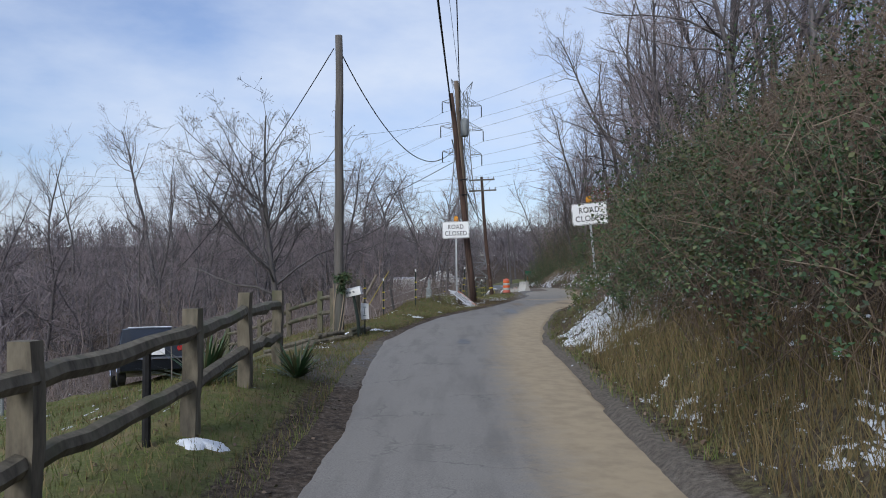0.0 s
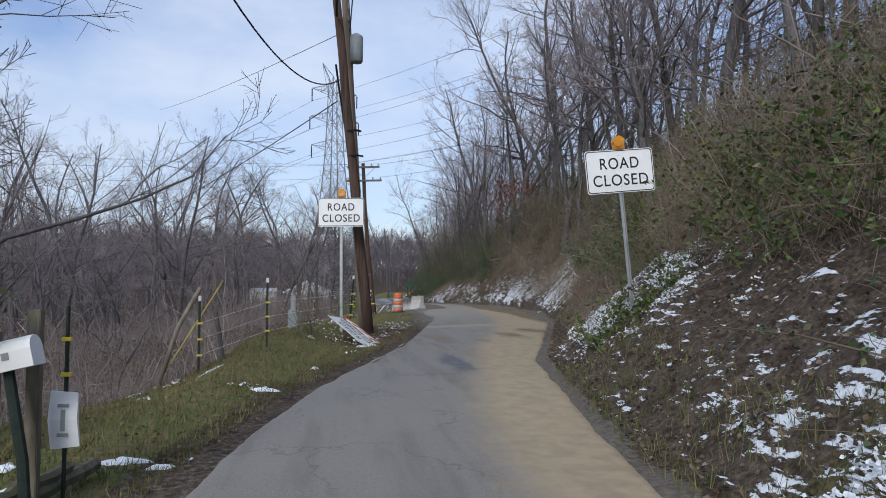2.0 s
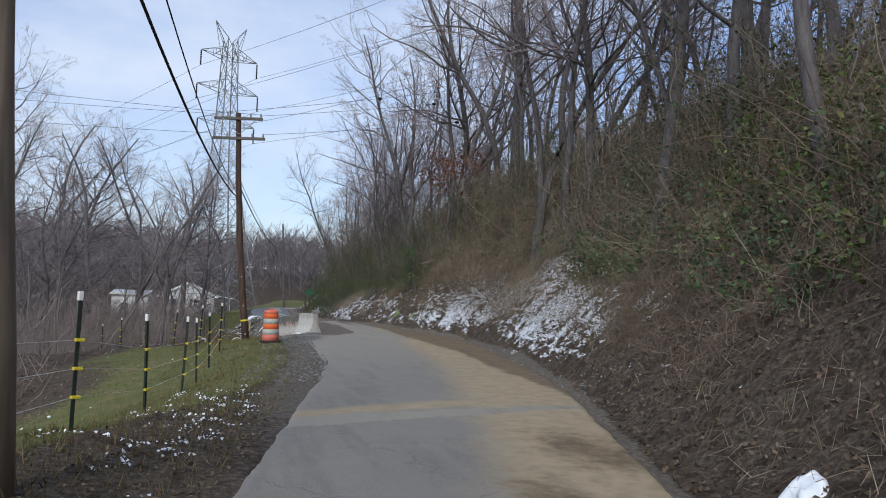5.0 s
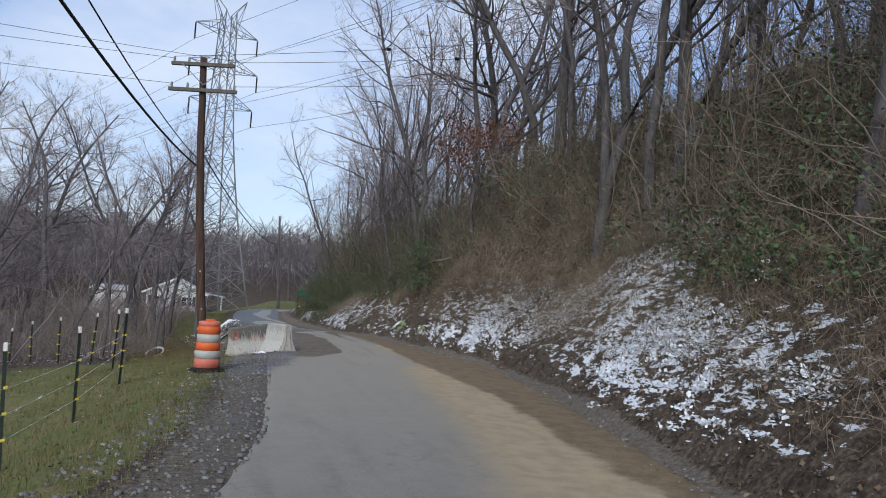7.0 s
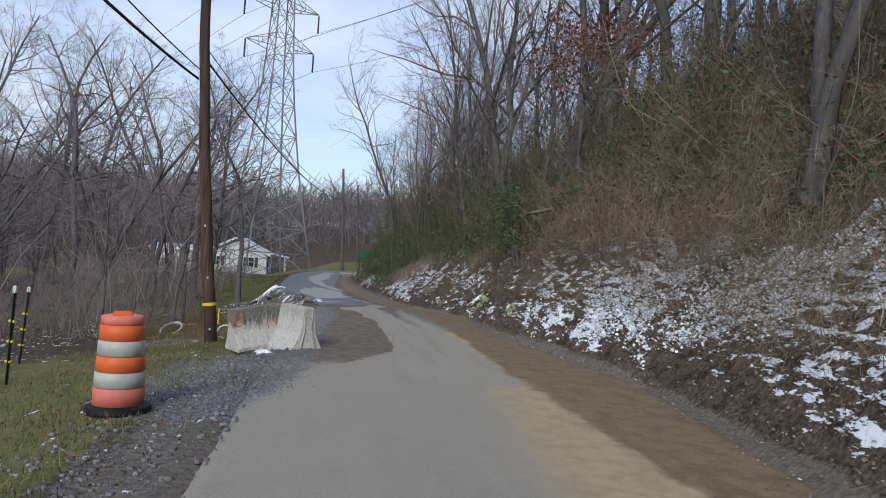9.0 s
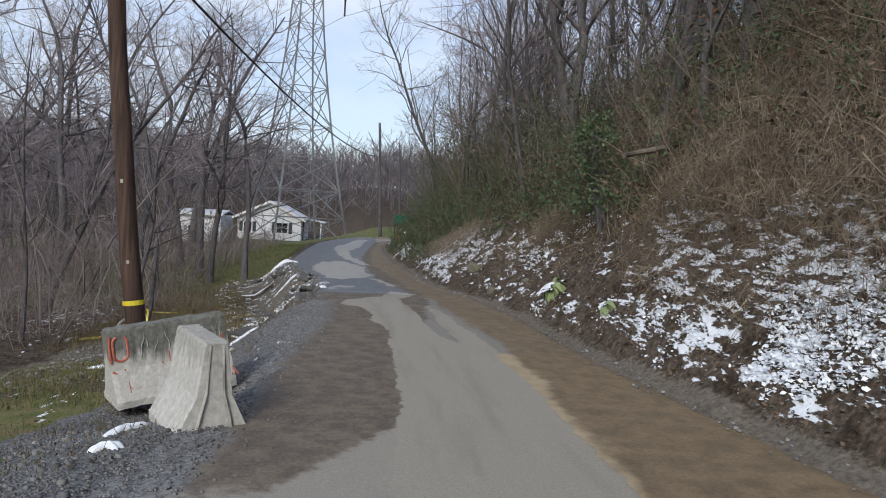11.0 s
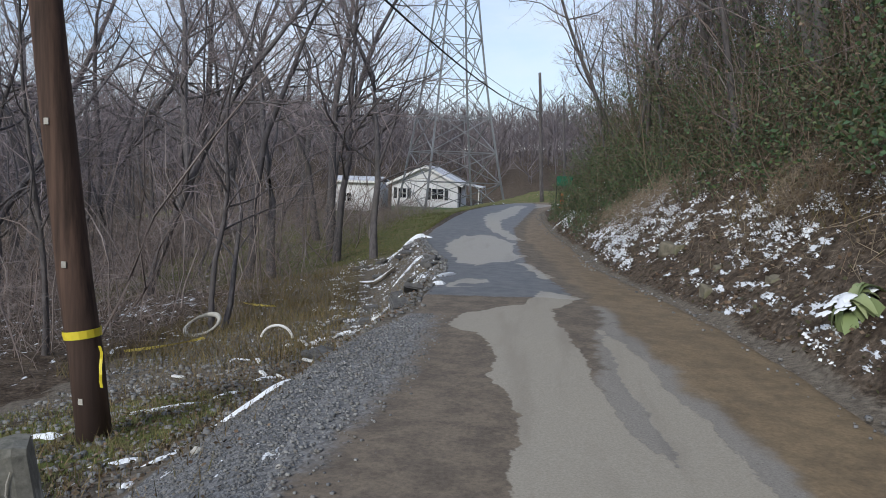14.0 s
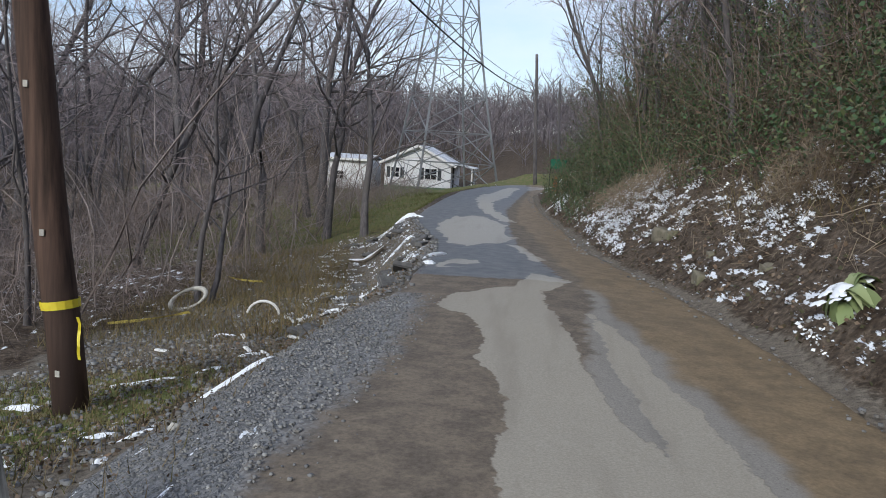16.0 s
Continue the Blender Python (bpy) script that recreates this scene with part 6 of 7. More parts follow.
Shape().box((2 * W + 0.05, D_, 0.9), pose(0, D_ / 2, 0.02)).make("foundation", FOUNDATION, house, "green-painted foundation")
for sx in (-1, 1):
    L_ = math.hypot(W + 0.5, (A_ - E_) * (W + 0.5) / W)
    ang = math.degrees(math.atan2(A_ - E_, W))
    Shape().box((L_, D_ + 0.8, 0.14), pose(sx * (W + 0.5) / 2, D_ / 2, (A_ + E_) / 2 - (A_ - E_) * 0.5 / W / 2 + 0.1, 0, sx * ang, 0)).make("roof", ROOF, house, "snow-dusted roof slope")
    Shape().box((L_, 0.06, 0.22), pose(sx * (W + 0.5) / 2, -0.42, (A_ + E_) / 2 - (A_ - E_) * 0.5 / W / 2 + 0.06, 0, sx * ang, 0)).make("fascia", WHITE_PAINT, house)


def window(parent, x, z, w, h, shutters=True):
    fr = Shape().box((w + 0.16, 0.1, h + 0.16), pose(x, -0.03, z), 0.01).make("window", WHITE_PAINT, parent, "white window frame with dark panes")
    for i in range(2):
        for j in range(2):
            Shape().box((w / 2 - 0.05, 0.02, h / 2 - 0.05), pose(x + (i - 0.5) * w / 2, -0.085, z + (j - 0.5) * h / 2)).make("pane", GLASS, fr)
    if shutters:
        for sx in (-1, 1):
            Shape().box((0.34, 0.05, h + 0.1), pose(x + sx * (w / 2 + 0.28), -0.05, z), 0.01).make("shutter", SHUTTER, parent, "dark shutter")


window(house, 1.3, 1.75, 1.15, 1.05)
window(house, -2.2, 1.75, 0.8, 0.95)
porch = Shape().box((2.6, 4.6, 0.12), pose(W + 1.1, 2.6, 2.72, 0, 9, 0)).make("porch_roof", ROOF, house, "low snow-dusted porch roof")
Shape().box((2.2, 4.4, 0.18), pose(W + 1.0, 2.6, 0.3)).make("porch_floor", POLE_GREY, house)
for y in (0.6, 4.4):
    Shape().box((0.14, 0.14, 2.3), pose(W + 2.0, y, 1.45), 0.01).make("porch_post", WHITE_PAINT, house, "white porch post")
Shape().box((0.9, 0.06, 2.0), pose(W + 0.02, 2.4, 1.5, 0, 0, 90)).make("door", SHUTTER, house, "dark house door")
wing = thing("house_wing", "plain white-sided wing with snowy low roof", "building", pose(-9.3, 134.5, -3.4))
Shape().box((4.3, 7.0, 5.1), pose(0, 3.5, 2.55)).make("wall", SIDING, wing, "white siding")
Shape().box((4.7, 4.0, 0.12), pose(0, 1.6, 5.35, 7, 0, 0)).make("roof", ROOF, wing, "snow-covered roof slope")
Shape().box((4.7, 4.0, 0.12), pose(0, 5.5, 5.35, -7, 0, 0)).make("roof", ROOF, wing, "snow-covered roof slope")
Shape().box((4.7, 0.06, 0.2), pose(0, -0.42, 5.14)).make("fascia", WHITE_PAINT, wing)
Shape().box((0.9, 0.08, 2.0), pose(1.3, -0.03, 1.3), 0.01).make("door", SHUTTER, wing, "dark side door")
window(wing, -0.6, 3.6, 0.9, 0.8, False)
shrub = [stems_on(220, lambda r, n: (-2.3 + 0.5 * r.normal(size=n), 134.6 + 0.3 * r.normal(size=n)), 71, (0.5, 1.3), 0.012, 4, 0.4)]
tagged(bulk("shrub", *join_arrays([s[1] for s in shrub]), DRY_STEM), "bare grey shrub before the house", "shrub")

# ---- traffic drum, barriers ----
drum = thing("traffic_drum", "orange and white traffic drum on a black rubber base", "traffic drum", pose(4.2, 57.0, gz(4.2, 57.0) + 0.02, 0, -1, 10))
prof = [(0.0, 0.27, FADED_ORANGE), (0.2, 0.265, BAND_WHITE), (0.37, 0.255, ORANGE), (0.54, 0.245, BAND_WHITE), (0.71, 0.235, ORANGE), (0.88, 0.225, FADED_ORANGE), (0.98, 0.2, None)]
for i in range(len(prof) - 1):
    z0, r0, mt = prof[i]
    z1, r1, _ = prof[i + 1]
    Shape().tube([(0, 0, z0 + 0.06), (0, 0, z0 + 0.065), (0, 0, z1 + 0.05), (0, 0, z1 + 0.06)], [r0 - 0.012, r0, r0 - 0.004, r1 - 0.012], 28).make("band", mt, drum, "orange band" if mt is not BAND_WHITE else "dirty white reflective band", True)
Shape().tube([(0, 0, -0.03), (0, 0, 0.0), (0, 0, 0.05), (0, 0, 0.07)], [0.34, 0.35, 0.34, 0.28], 28).make("base", BLACK, drum, "black rubber tyre base")
Shape().box((0.2, 0.05, 0.06), pose(0, -0.1, 1.06), 0.012).make("handle", ORANGE, drum)


def barrier(name, label, m, length, seed, mat=CONCRETE):
    t = thing(name, label, "barrier", m, "concrete barriers")
    half = [(0.31, 0.0), (0.31, 0.07), (0.29, 0.1), (0.185, 0.3), (0.15, 0.38), (0.1, 0.78), (0.085, 0.81)]
    ring = half + [(-x, z) for x, z in half[::-1]]
    r = np.random.default_rng(seed)
    n = 22
    s = Shape()
    rings = []
    for i in range(n + 1):
        y = -length / 2 + length * i / n
        k = 0.94 if i in (0, n) else 1.0
        rings.append([(x * k + r.normal() * 0.004, y + r.normal() * 0.004, z * (0.985 if i in (0, n) else 1) + r.normal() * 0.004) for x, z in ring])
    s.loft(rings)
    s.make("body", mat, t, "cast concrete with chipped edges")
    return t


b1 = barrier("concrete_barrier", "short pale chipped concrete barrier on gravel", pose(5.95, 62.72, 0.55, 0, 0, 26) @ Matrix.Diagonal((1.1, 1.0, 1.1, 1)), 1.06, 5, END_CONCRETE)
for sx in (-1, 1):
    Shape().tube([(sx * 0.05, -0.53, 0.78), (sx * 0.07, -0.54, 0.4), (sx * 0.12, -0.545, 0.2), (sx * 0.15, -0.54, 0.02)], [0.01, 0.012, 0.015, 0.018], 6).make("joint_rib", CONCRETE, b1)
b2 = barrier("concrete_barrier", "dark-stained concrete barrier with red graffiti", pose(5.23, 64.74, 0.4, 7.5, 0, -60) @ Matrix.Scale(1.06, 4), 1.28, 6, OLD_CONCRETE)


def stroke(parent, pts, r=0.014):
    s = Shape()
    s.tube([(x - 0.008, y, z) for x, y, z in pts], r, 6)
    s.make("paint_stroke", GRAFFITI, parent, "red sprayed stroke")


def bface(z):
    return float(np.interp(z, [0.1, 0.3, 0.36, 0.78], [0.285, 0.17, 0.15, 0.11])) + 0.004


def scrawl(cy, cz, w, h, turns, n=16, ph=0.4):
    """A loop of sprayed paint on the barrier's face."""
    stroke(b2, [(bface(cz + h * math.cos(a)), cy + w * math.sin(a) + 0.012 * math.sin(3 * a), cz + h * math.cos(a)) for a in np.linspace(ph, ph + turns, n)])


scrawl(-0.52, 0.6, 0.085, 0.13, 5.6)
stroke(b2, [(bface(z), -0.61 + 0.02 * math.sin(8 * z), z) for z in np.linspace(0.46, 0.74, 6)])
scrawl(-0.42, 0.27, 0.07, 0.1, 4.9, 14, -0.2)
stroke(b2, [(bface(z), -0.5 + 0.02 * math.sin(8 * z), z) for z in np.linspace(0.14, 0.38, 6)])
stroke(b2, [(bface(0.37 - 0.02 * k), -0.62 + 0.03 * k, 0.37 - 0.02 * k) for k in range(6)])
for k in range(9):
    y0 = -0.12 + 0.085 * k
    stroke(b2, [(bface(z), y0 + 0.3 * (0.5 - z) + 0.03 * math.sin(11 * z + k), z) for z in np.linspace(0.12, 0.4 + 0.09 * (k % 3), 6)], 0.0095 if k % 2 else 0.012)
for k in range(11):
    y0 = -0.3 + 0.085 * k + 0.03 * math.sin(5 * k)
    z0, z1 = 0.46 + 0.05 * math.sin(3 * k), 0.68 + 0.05 * math.sin(2 * k + 1)
    s_ = Shape().tube([(bface(z) - 0.0005, y0 + (0.22 + 0.1 * math.sin(k)) * (z - 0.6) * (-1) ** k + 0.008 * math.sin(40 * z + k), z) for z in np.linspace(z0, z1, 8)], [0.002, 0.004, 0.005, 0.003, 0.005, 0.004, 0.003, 0.002], 5)
    s_.make("scratch", CONCRETE, b2, "pale scratched mark")

# ---- split-rail fence ----
def log(a, b_, r, mat, name, parent=None, seed=0, n=8, label=""):
    q = np.random.default_rng(seed)
    a, b_ = Vector(a), Vector(b_)
    pts = [a.lerp(b_, i / n) + Vector(tuple(q.normal(size=3) * r * 0.12)) for i in range(n + 1)]
    return Shape().tube(pts, [r * (0.85 + 0.25 * q.random()) for _ in range(n + 1)], 7).make(name, mat, parent, label)


def fence_post(x, y, h, w, mat, parent, seed):
    q = np.random.default_rng(seed)
    z = gz(x, y)
    s = Shape()
    rings = []
    for k in range(6):
        f = k / 5
        c = Vector((x + q.normal() * 0.006, y + q.normal() * 0.006, z - 0.3 + (h + 0.3) * f))
        rings.append([c + Vector((sx * w * (1 + 0.06 * q.normal()), sy * w * (1 + 0.06 * q.normal()), 0)) for sx, sy in ((-1, -1), (1, -1), (1, 1), (-1, 1))])
    s.loft(rings)
    return s.make("post", mat, parent)


def rail_fence(pts, heights, r, label, h=1.25, seed=1):
    f = thing("rail_fence", label, "fence", pose(0, 0, 0))
    for i, (x, y) in enumerate(pts):
        fence_post(x, y, h, 0.075, FENCE_WOOD, f, seed + i)
    for i in range(len(pts) - 1):
        for j, hh in enumerate(heights):
            (x0, y0), (x1, y1) = pts[i], pts[i + 1]
            log((x0, y0, gz(x0, y0) + hh), (x1, y1, gz(x1, y1) + hh + 0.02), r, FENCE_WOOD, "rail", f, seed + 10 * i + j)
    return f


rail_fence([(-1.72, 3.4), (-1.75, 5.95), (-1.72, 8.7), (-1.9, 11.1), (-2.1, 13.7)], (0.45, 0.95), 0.08, "weathered split-rail fence along the grass verge", 1.2, 101)
rail_fence([(-2.75, 22.9), (-3.31, 24.0), (-4.83, 26.6), (-6.4, 28.9), (-8.2, 31.0), (-10.0, 33.0)], (0.55, 0.98), 0.065, "grey rail fence running into the yard", 1.22, 201)
dark = Shape().tube([(-1.95, 8.2, gz(-1.95, 8.2) - 0.2), (-1.95, 8.2, gz(-1.95, 8.2) + 0.85)], 0.04, 8).make("garden_post", BLACK)
tagged(dark, "short dark metal post behind the rails", "post")

# timbers edging the drive
for i, (a, b_, h) in enumerate((((-1.65, 22.3), (-2.05, 20.4), 0.1), ((-1.9, 20.7), (-2.7, 19.35), 0.08), ((-2.0, 20.3), (-3.3, 19.0), 0.1), ((-2.5, 19.6), (-4.2, 18.75), 0.1), ((-3.0, 19.0), (-5.4, 18.3), 0.09), ((-2.1, 20.6), (-2.6, 19.7), 0.2), ((-2.4, 19.9), (-3.7, 19.05), 0.2), ((-1.75, 21.9), (-1.98, 20.9), 0.2), ((-2.6, 19.2), (-3.5, 18.6), 0.07))):
    tagged(log((*a, gz(*a) + h), (*b_, gz(*b_) + h), 0.058, FENCE_WOOD, "landscape_timber", None, 300 + i), "weathered grey timber edging the drive", "timber", "drive timbers")

# mailbox and tag
mb = thing("mailbox", "tilted white mailbox on a dark leaning post", "mailbox", pose(-1.8, 21.2, gz(-1.8, 21.2)))
Shape().tube([(0.05, -0.09, -0.2), (0.0, -0.09, 0.45), (-0.11, -0.09, 1.07)], [0.045, 0.042, 0.04], 8).make("post", POST_GREEN, mb, "dark leaning post")
Shape().box((0.09, 0.09, 1.55), pose(-0.02, 0.14, 0.72), 0.006).make("back_post", FENCE_WOOD, mb, "pale wooden post")
bx = Shape()
arc = [(-0.085, -0.1)] + [(0.085 * math.cos(a) * -1, 0.03 + 0.085 * math.sin(a)) for a in np.linspace(0, math.pi, 9)] + [(0.085, -0.1)]
bx.loft([[(-0.26, y, z) for y, z in arc], [(0.26, y, z) for y, z in arc]])
box_ = bx.make("box", WHITE_PAINT, mb, "white painted metal box")
box_.matrix_basis = pose(-0.165, -0.09, 1.16, 0, -13, -8)
for k in range(3):
    Shape().box((0.05, 0.004, 0.05), pose(-0.1 + 0.09 * k, -0.089, 0.0)).make("digit_bar", GREY_PLASTIC, box_)
tg = thing("yard_tag", "white plastic bag on a thin dark rod", "bag", pose(-1.68, 21.6, gz(-1.68, 21.6)))
Shape().tube([(0, 0, -0.1), (0.0, 0, 1.5)], 0.018, 6).make("rod", POST_GREEN, tg)
for z in (0.98, 1.25):
    Shape().box((0.07, 0.05, 0.03), pose(0, -0.01, z), 0.004).make("clip", YELLOW, tg, "yellow plastic clip")
bag = Shape()
bag.loft([[(-0.1, -0.03, 0.86), (0.1, -0.035, 0.84), (0.1, -0.015, 0.84), (-0.1, -0.01, 0.86)], [(-0.11, -0.055, 0.64), (0.1, -0.06, 0.64), (0.1, -0.015, 0.64), (-0.11, -0.01, 0.64)], [(-0.09, -0.04, 0.42), (0.12, -0.045, 0.44), (0.12, -0.02, 0.44), (-0.09, -0.015, 0.42)]])
bag.make("bag", WHITE_PAINT, tg, "white plastic bag with a dark mark")
Shape().box((0.03, 0.006, 0.16), pose(0, -0.06, 0.64)).make("mark", GREY_PLASTIC, tg, "dark printed bar")
for dz in (-0.11, 0.11):
    Shape().box((0.08, 0.006, 0.025), pose(0, -0.058, 0.64 + dz)).make("mark", GREY_PLASTIC, tg)

# steel fence posts with yellow clips
tp = thing("fence_post", "dark steel fence post with yellow wire clips", "fence post", pose(-2.07, 30.3, gz(-2.07, 30.3)), "steel fence posts")
Shape().loft([[(x, y, z) for x, y in ((-0.022, -0.006), (0.022, -0.006), (0.022, 0.0), (0.005, 0.0), (0.005, 0.035), (-0.005, 0.035), (-0.005, 0.0), (-0.022, 0.0))] for z in (-0.3, 1.45)]).make("shaft", POST_GREEN, tp)
Shape().box((0.05, 0.045, 0.1), pose(0, 0.012, 1.42), 0.004).make("cap", WHITE_PAINT, tp, "white painted tip")
for z in (0.35, 0.65, 0.95):
    Shape().box((0.1, 0.05, 0.035), pose(0.015, -0.01, z), 0.006).make("clip", YELLOW, tp, "yellow plastic clip")
for i, (x, y) in enumerate(((-0.95, 32.0), (0.95, 37.2), (1.35, 40.4), (1.75, 43.8), (2.08, 47.3), (2.25, 49.9), (2.43, 53.0), (2.64, 56.0), (1.9, 60.2), (0.8, 63.8), (-0.4, 65.6), (-1.6, 67.5), (-2.6, 69.0), (-3.9, 70.5))):
    copy_thing(tp, pose(x, y, gz(x, y), 3 * math.sin(i * 2.1), 4 * math.sin(i * 1.3), 20 * i))
wires = [(-2.07, 30.3), (-0.95, 32.0), (0.95, 37.2), (1.35, 40.4), (1.75, 43.8), (2.08, 47.3), (2.25, 49.9), (2.43, 53.0), (2.64, 56.0)]
for h in (0.35, 0.65, 0.95):
    s = Shape().tube([(x, y, gz(x, y) + h) for x, y in wires], 0.0025, 4)
    tagged(s.make("fence_wire", WHITE_PAINT), "thin pale electric fence wire", "wire", "fence wires")
wp = Shape().tube([(-1.72, 31.2, gz(-1.72, 31.2) - 0.2), (-1.82, 31.2, gz(-1.72, 31.2) + 0.5), (-1.9, 31.2, gz(-1.72, 31.2) + 0.95)], 0.045, 8).make("wooden_stake", BARK)
tagged(wp, "dark leaning wooden stake by the fence", "stake")
tagged(Shape().tube([(-4.1, 36.0, gz(-4.1, 36.0) - 0.2), (-3.5, 36.0, 0.8), (-2.95, 36.0, 1.83)], 0.06, 8).make("leaning_pole", PALE_BARK), "pale dead pole leaning beyond the fence", "pole", "leaning poles")
tagged(Shape().tube([(-4.3, 36.1, gz(-4.3, 36.1) - 0.1), (-2.38, 36.0, 2.02)], 0.016, 8).make("guy_guard", TAPE_DULL), "thin yellow guard leaning beyond the fence", "pole", "leaning poles")
pd = thing("utility_pedestal", "grey-green utility pedestal in the grass", "pedestal", pose(-0.55, 35.6, gz(-0.55, 35.6)))
Shape().box((0.25, 0.25, 0.5), pose(0, 0, 0.25), 0.02).make("lower_box", GREY_PLASTIC, pd)
Shape().box((0.12, 0.12, 0.4), pose(0, 0, 0.68), 0.02).make("upper_box", GREY_PLASTIC, pd)


def small_bush(name, label, x, y, n, seed, h=(0.6, 1.5), mat=PALE_BARK):
    r = np.random.default_rng(seed)
    s = np.stack([x + 0.12 * r.normal(size=n), y + 0.12 * r.normal(size=n), np.full(n, gz(x, y) - 0.05)], 1)
    d = unit(np.array([0, 0, 1.0]) + 0.4 * r.normal(size=(n, 3)))
    P = grow_lines(s, d, h[0] + (h[1] - h[0]) * r.random(n), 6, r, 0.16, 0.05)
    R = 0.012 * np.linspace(1, 0.35, 6)[None] * np.ones((n, 1))
    s2, d2, l2, r2 = branch_off(P, R, 5, 0.3, 1.0, 38, r, 0.5)
    P2 = grow_lines(s2, d2, l2, 4, r, 0.15, 0.05)
    R2 = np.maximum((r2 * 0.7)[:, None] * np.linspace(1, 0.4, 4)[None], 0.004)
    t = thing(name, label, "shrub", pose(0, 0, 0))
    bulk("stem", *many_tubes(P, R, 4), mat, t)
    bulk("crown", *many_tubes(P2, R2, 3), mat, t)
    return t


small_bush("bare_shrub", "pale bare shrub beside the fallen barricade", -0.15, 34.3, 14, 401)
small_bush("bare_shrub", "pale bare shrub by the drive timbers", -2.9, 21.6, 8, 402, (0.4, 0.9))
small_bush("bare_sapling", "pale forked sapling in the yard", -4.6, 15.5, 2, 403, (1.6, 2.4))

# yucca clumps
def yucca(x, y, seed, n=70, size=0.75):
    r = np.random.default_rng(seed)
    s = Shape()
    for _ in range(n):
        a, e = r.random() * 6.28, 0.2 + 1.2 * r.random()
        d = Vector((math.cos(a) * math.cos(e), math.sin(a) * math.cos(e), math.sin(e)))
        side = Vector((-math.sin(a), math.cos(a), 0)) * 0.018
        L_ = size * (0.6 + 0.5 * r.random())
        b0 = len(s.v)
        s.v += [-side, side, d * L_ * 0.5 + side * 1.2, d * L_ * 0.5 - side * 1.2, d * L_ - Vector((0, 0, 0.08 * L_))]
        s.f += [(b0, b0 + 1, b0 + 2, b0 + 3), (b0 + 3, b0 + 2, b0 + 4)]
    ob = s.make("yucca", EVERGREEN)
    ob.location = (x, y, gz(x, y))
    return tagged(ob, "spiky green yucca clump beside the fence", "yucca", "yuccas")


yucca(-2.5, 11.4, 1, 90, 0.95)
yucca(-2.75, 12.6, 2, 70, 0.8)
yucca(-1.55, 12.6, 3, 80, 0.7)

# ---- parked car ----
def parked_car(m):
    t = thing("parked_car", "dark blue-black hatchback parked on the lower lawn", "car", m)
    side = [(-2.1, 0.32), (-2.15, 0.62), (-2.05, 0.92), (-1.75, 1.0), (-1.25, 1.42), (-0.6, 1.5), (0.25, 1.47), (0.95, 1.02), (1.75, 0.88), (2.1, 0.68), (2.12, 0.38), (1.9, 0.28), (-1.9, 0.28)]
    rings = []
    for y, k in ((-0.86, 0.0), (-0.84, 0.6), (-0.6, 1.0), (0.6, 1.0), (0.84, 0.6), (0.86, 0.0)):
        rings.append([(x * (0.97 + 0.03 * k), y * (1 - 0.16 * max(0, z - 0.9) / 0.6), 0.28 + (z - 0.28) * (0.93 + 0.07 * k)) for x, z in side])
    body = Shape().loft(rings).make("body", CAR_PAINT, t, "dark glossy paint")
    for sy in (-1, 1):
        g = Shape()
        q = [(-1.5, 1.03), (-1.15, 1.36), (0.2, 1.4), (0.82, 1.03)]
        g.loft([[(x, sy * (0.855 - 0.137 * max(0, z - 0.9) / 0.6 * 1.0) + sy * o, z) for x, z in q] for o in (-0.01, 0.012)])
        g.make("side_window", GLASS, t, "dark side glass")
        for x in (-1.3, 1.3):
            w = Shape().tube([(x, sy * 0.68, 0.31), (x, sy * 0.7, 0.31), (x, sy * 0.86, 0.31), (x, sy * 0.88, 0.31)], [0.28, 0.32, 0.32, 0.28], 20).make("wheel", BLACK, t, "black tyre")
            Shape().tube([(x, sy * 0.87, 0.31), (x, sy * 0.9, 0.31)], [0.2, 0.17], 14).make("rim", CHROME, w, "silver rim")
        Shape().box((0.06, 0.3, 0.14), pose(-2.08, sy * 0.62, 0.82), 0.02).make("tail_lamp", RED_LAMP, t, "red tail lamp")
        Shape().box((0.12, 0.14, 0.1), pose(0.75, sy * 0.95, 1.02), 0.02).make("mirror", CAR_PAINT, t)
    Shape().box((0.02, 1.15, 0.42), pose(-1.6, 0, 1.22, 0, 48, 0)).make("rear_window", GLASS, t, "rear glass")
    Shape().box((0.02, 1.2, 0.6), pose(0.63, 0, 1.27, 0, -56, 0)).make("windscreen", GLASS, t, "windscreen")
    Shape().box((0.05, 1.5, 0.05), pose(-2.16, 0, 0.6), 0.01).make("bumper_trim", CHROME, t, "pale bumper strip")
    Shape().box((0.02, 0.34, 0.16), pose(-2.17, 0, 0.76)).make("number_plate", WHITE_PAINT, t, "pale plate")
    Shape().box((0.5, 1.1, 0.025), pose(-0.3, 0, 1.515, 0, -2, 0), 0.01).make("roof_snow", SNOW, t, "thin snow on the roof")
    return t


CX, CY = -7.6, 22.0
parked_car(pose(CX, CY, gz(CX, CY), 0, 8, 118))
tb = thing("yard_table", "snow-covered low table in the yard", "table", pose(-8.6, 16.0, gz(-8.6, 16.0)))
Shape().box((2.0, 1.1, 0.06), pose(0, 0, 0.72), 0.01).make("tabletop", GREY_PLASTIC, tb)
Shape().box((1.95, 1.05, 0.05), pose(0, 0, 0.775), 0.02).make("snow_layer", SNOW, tb, "layer of snow")
for sx in (-1, 1):
    for sy in (-1, 1):
        Shape().tube([(sx * 0.9, sy * 0.45, 0), (sx * 0.9, sy * 0.45, 0.7)], 0.03, 6).make("leg", GREY_PLASTIC, tb)

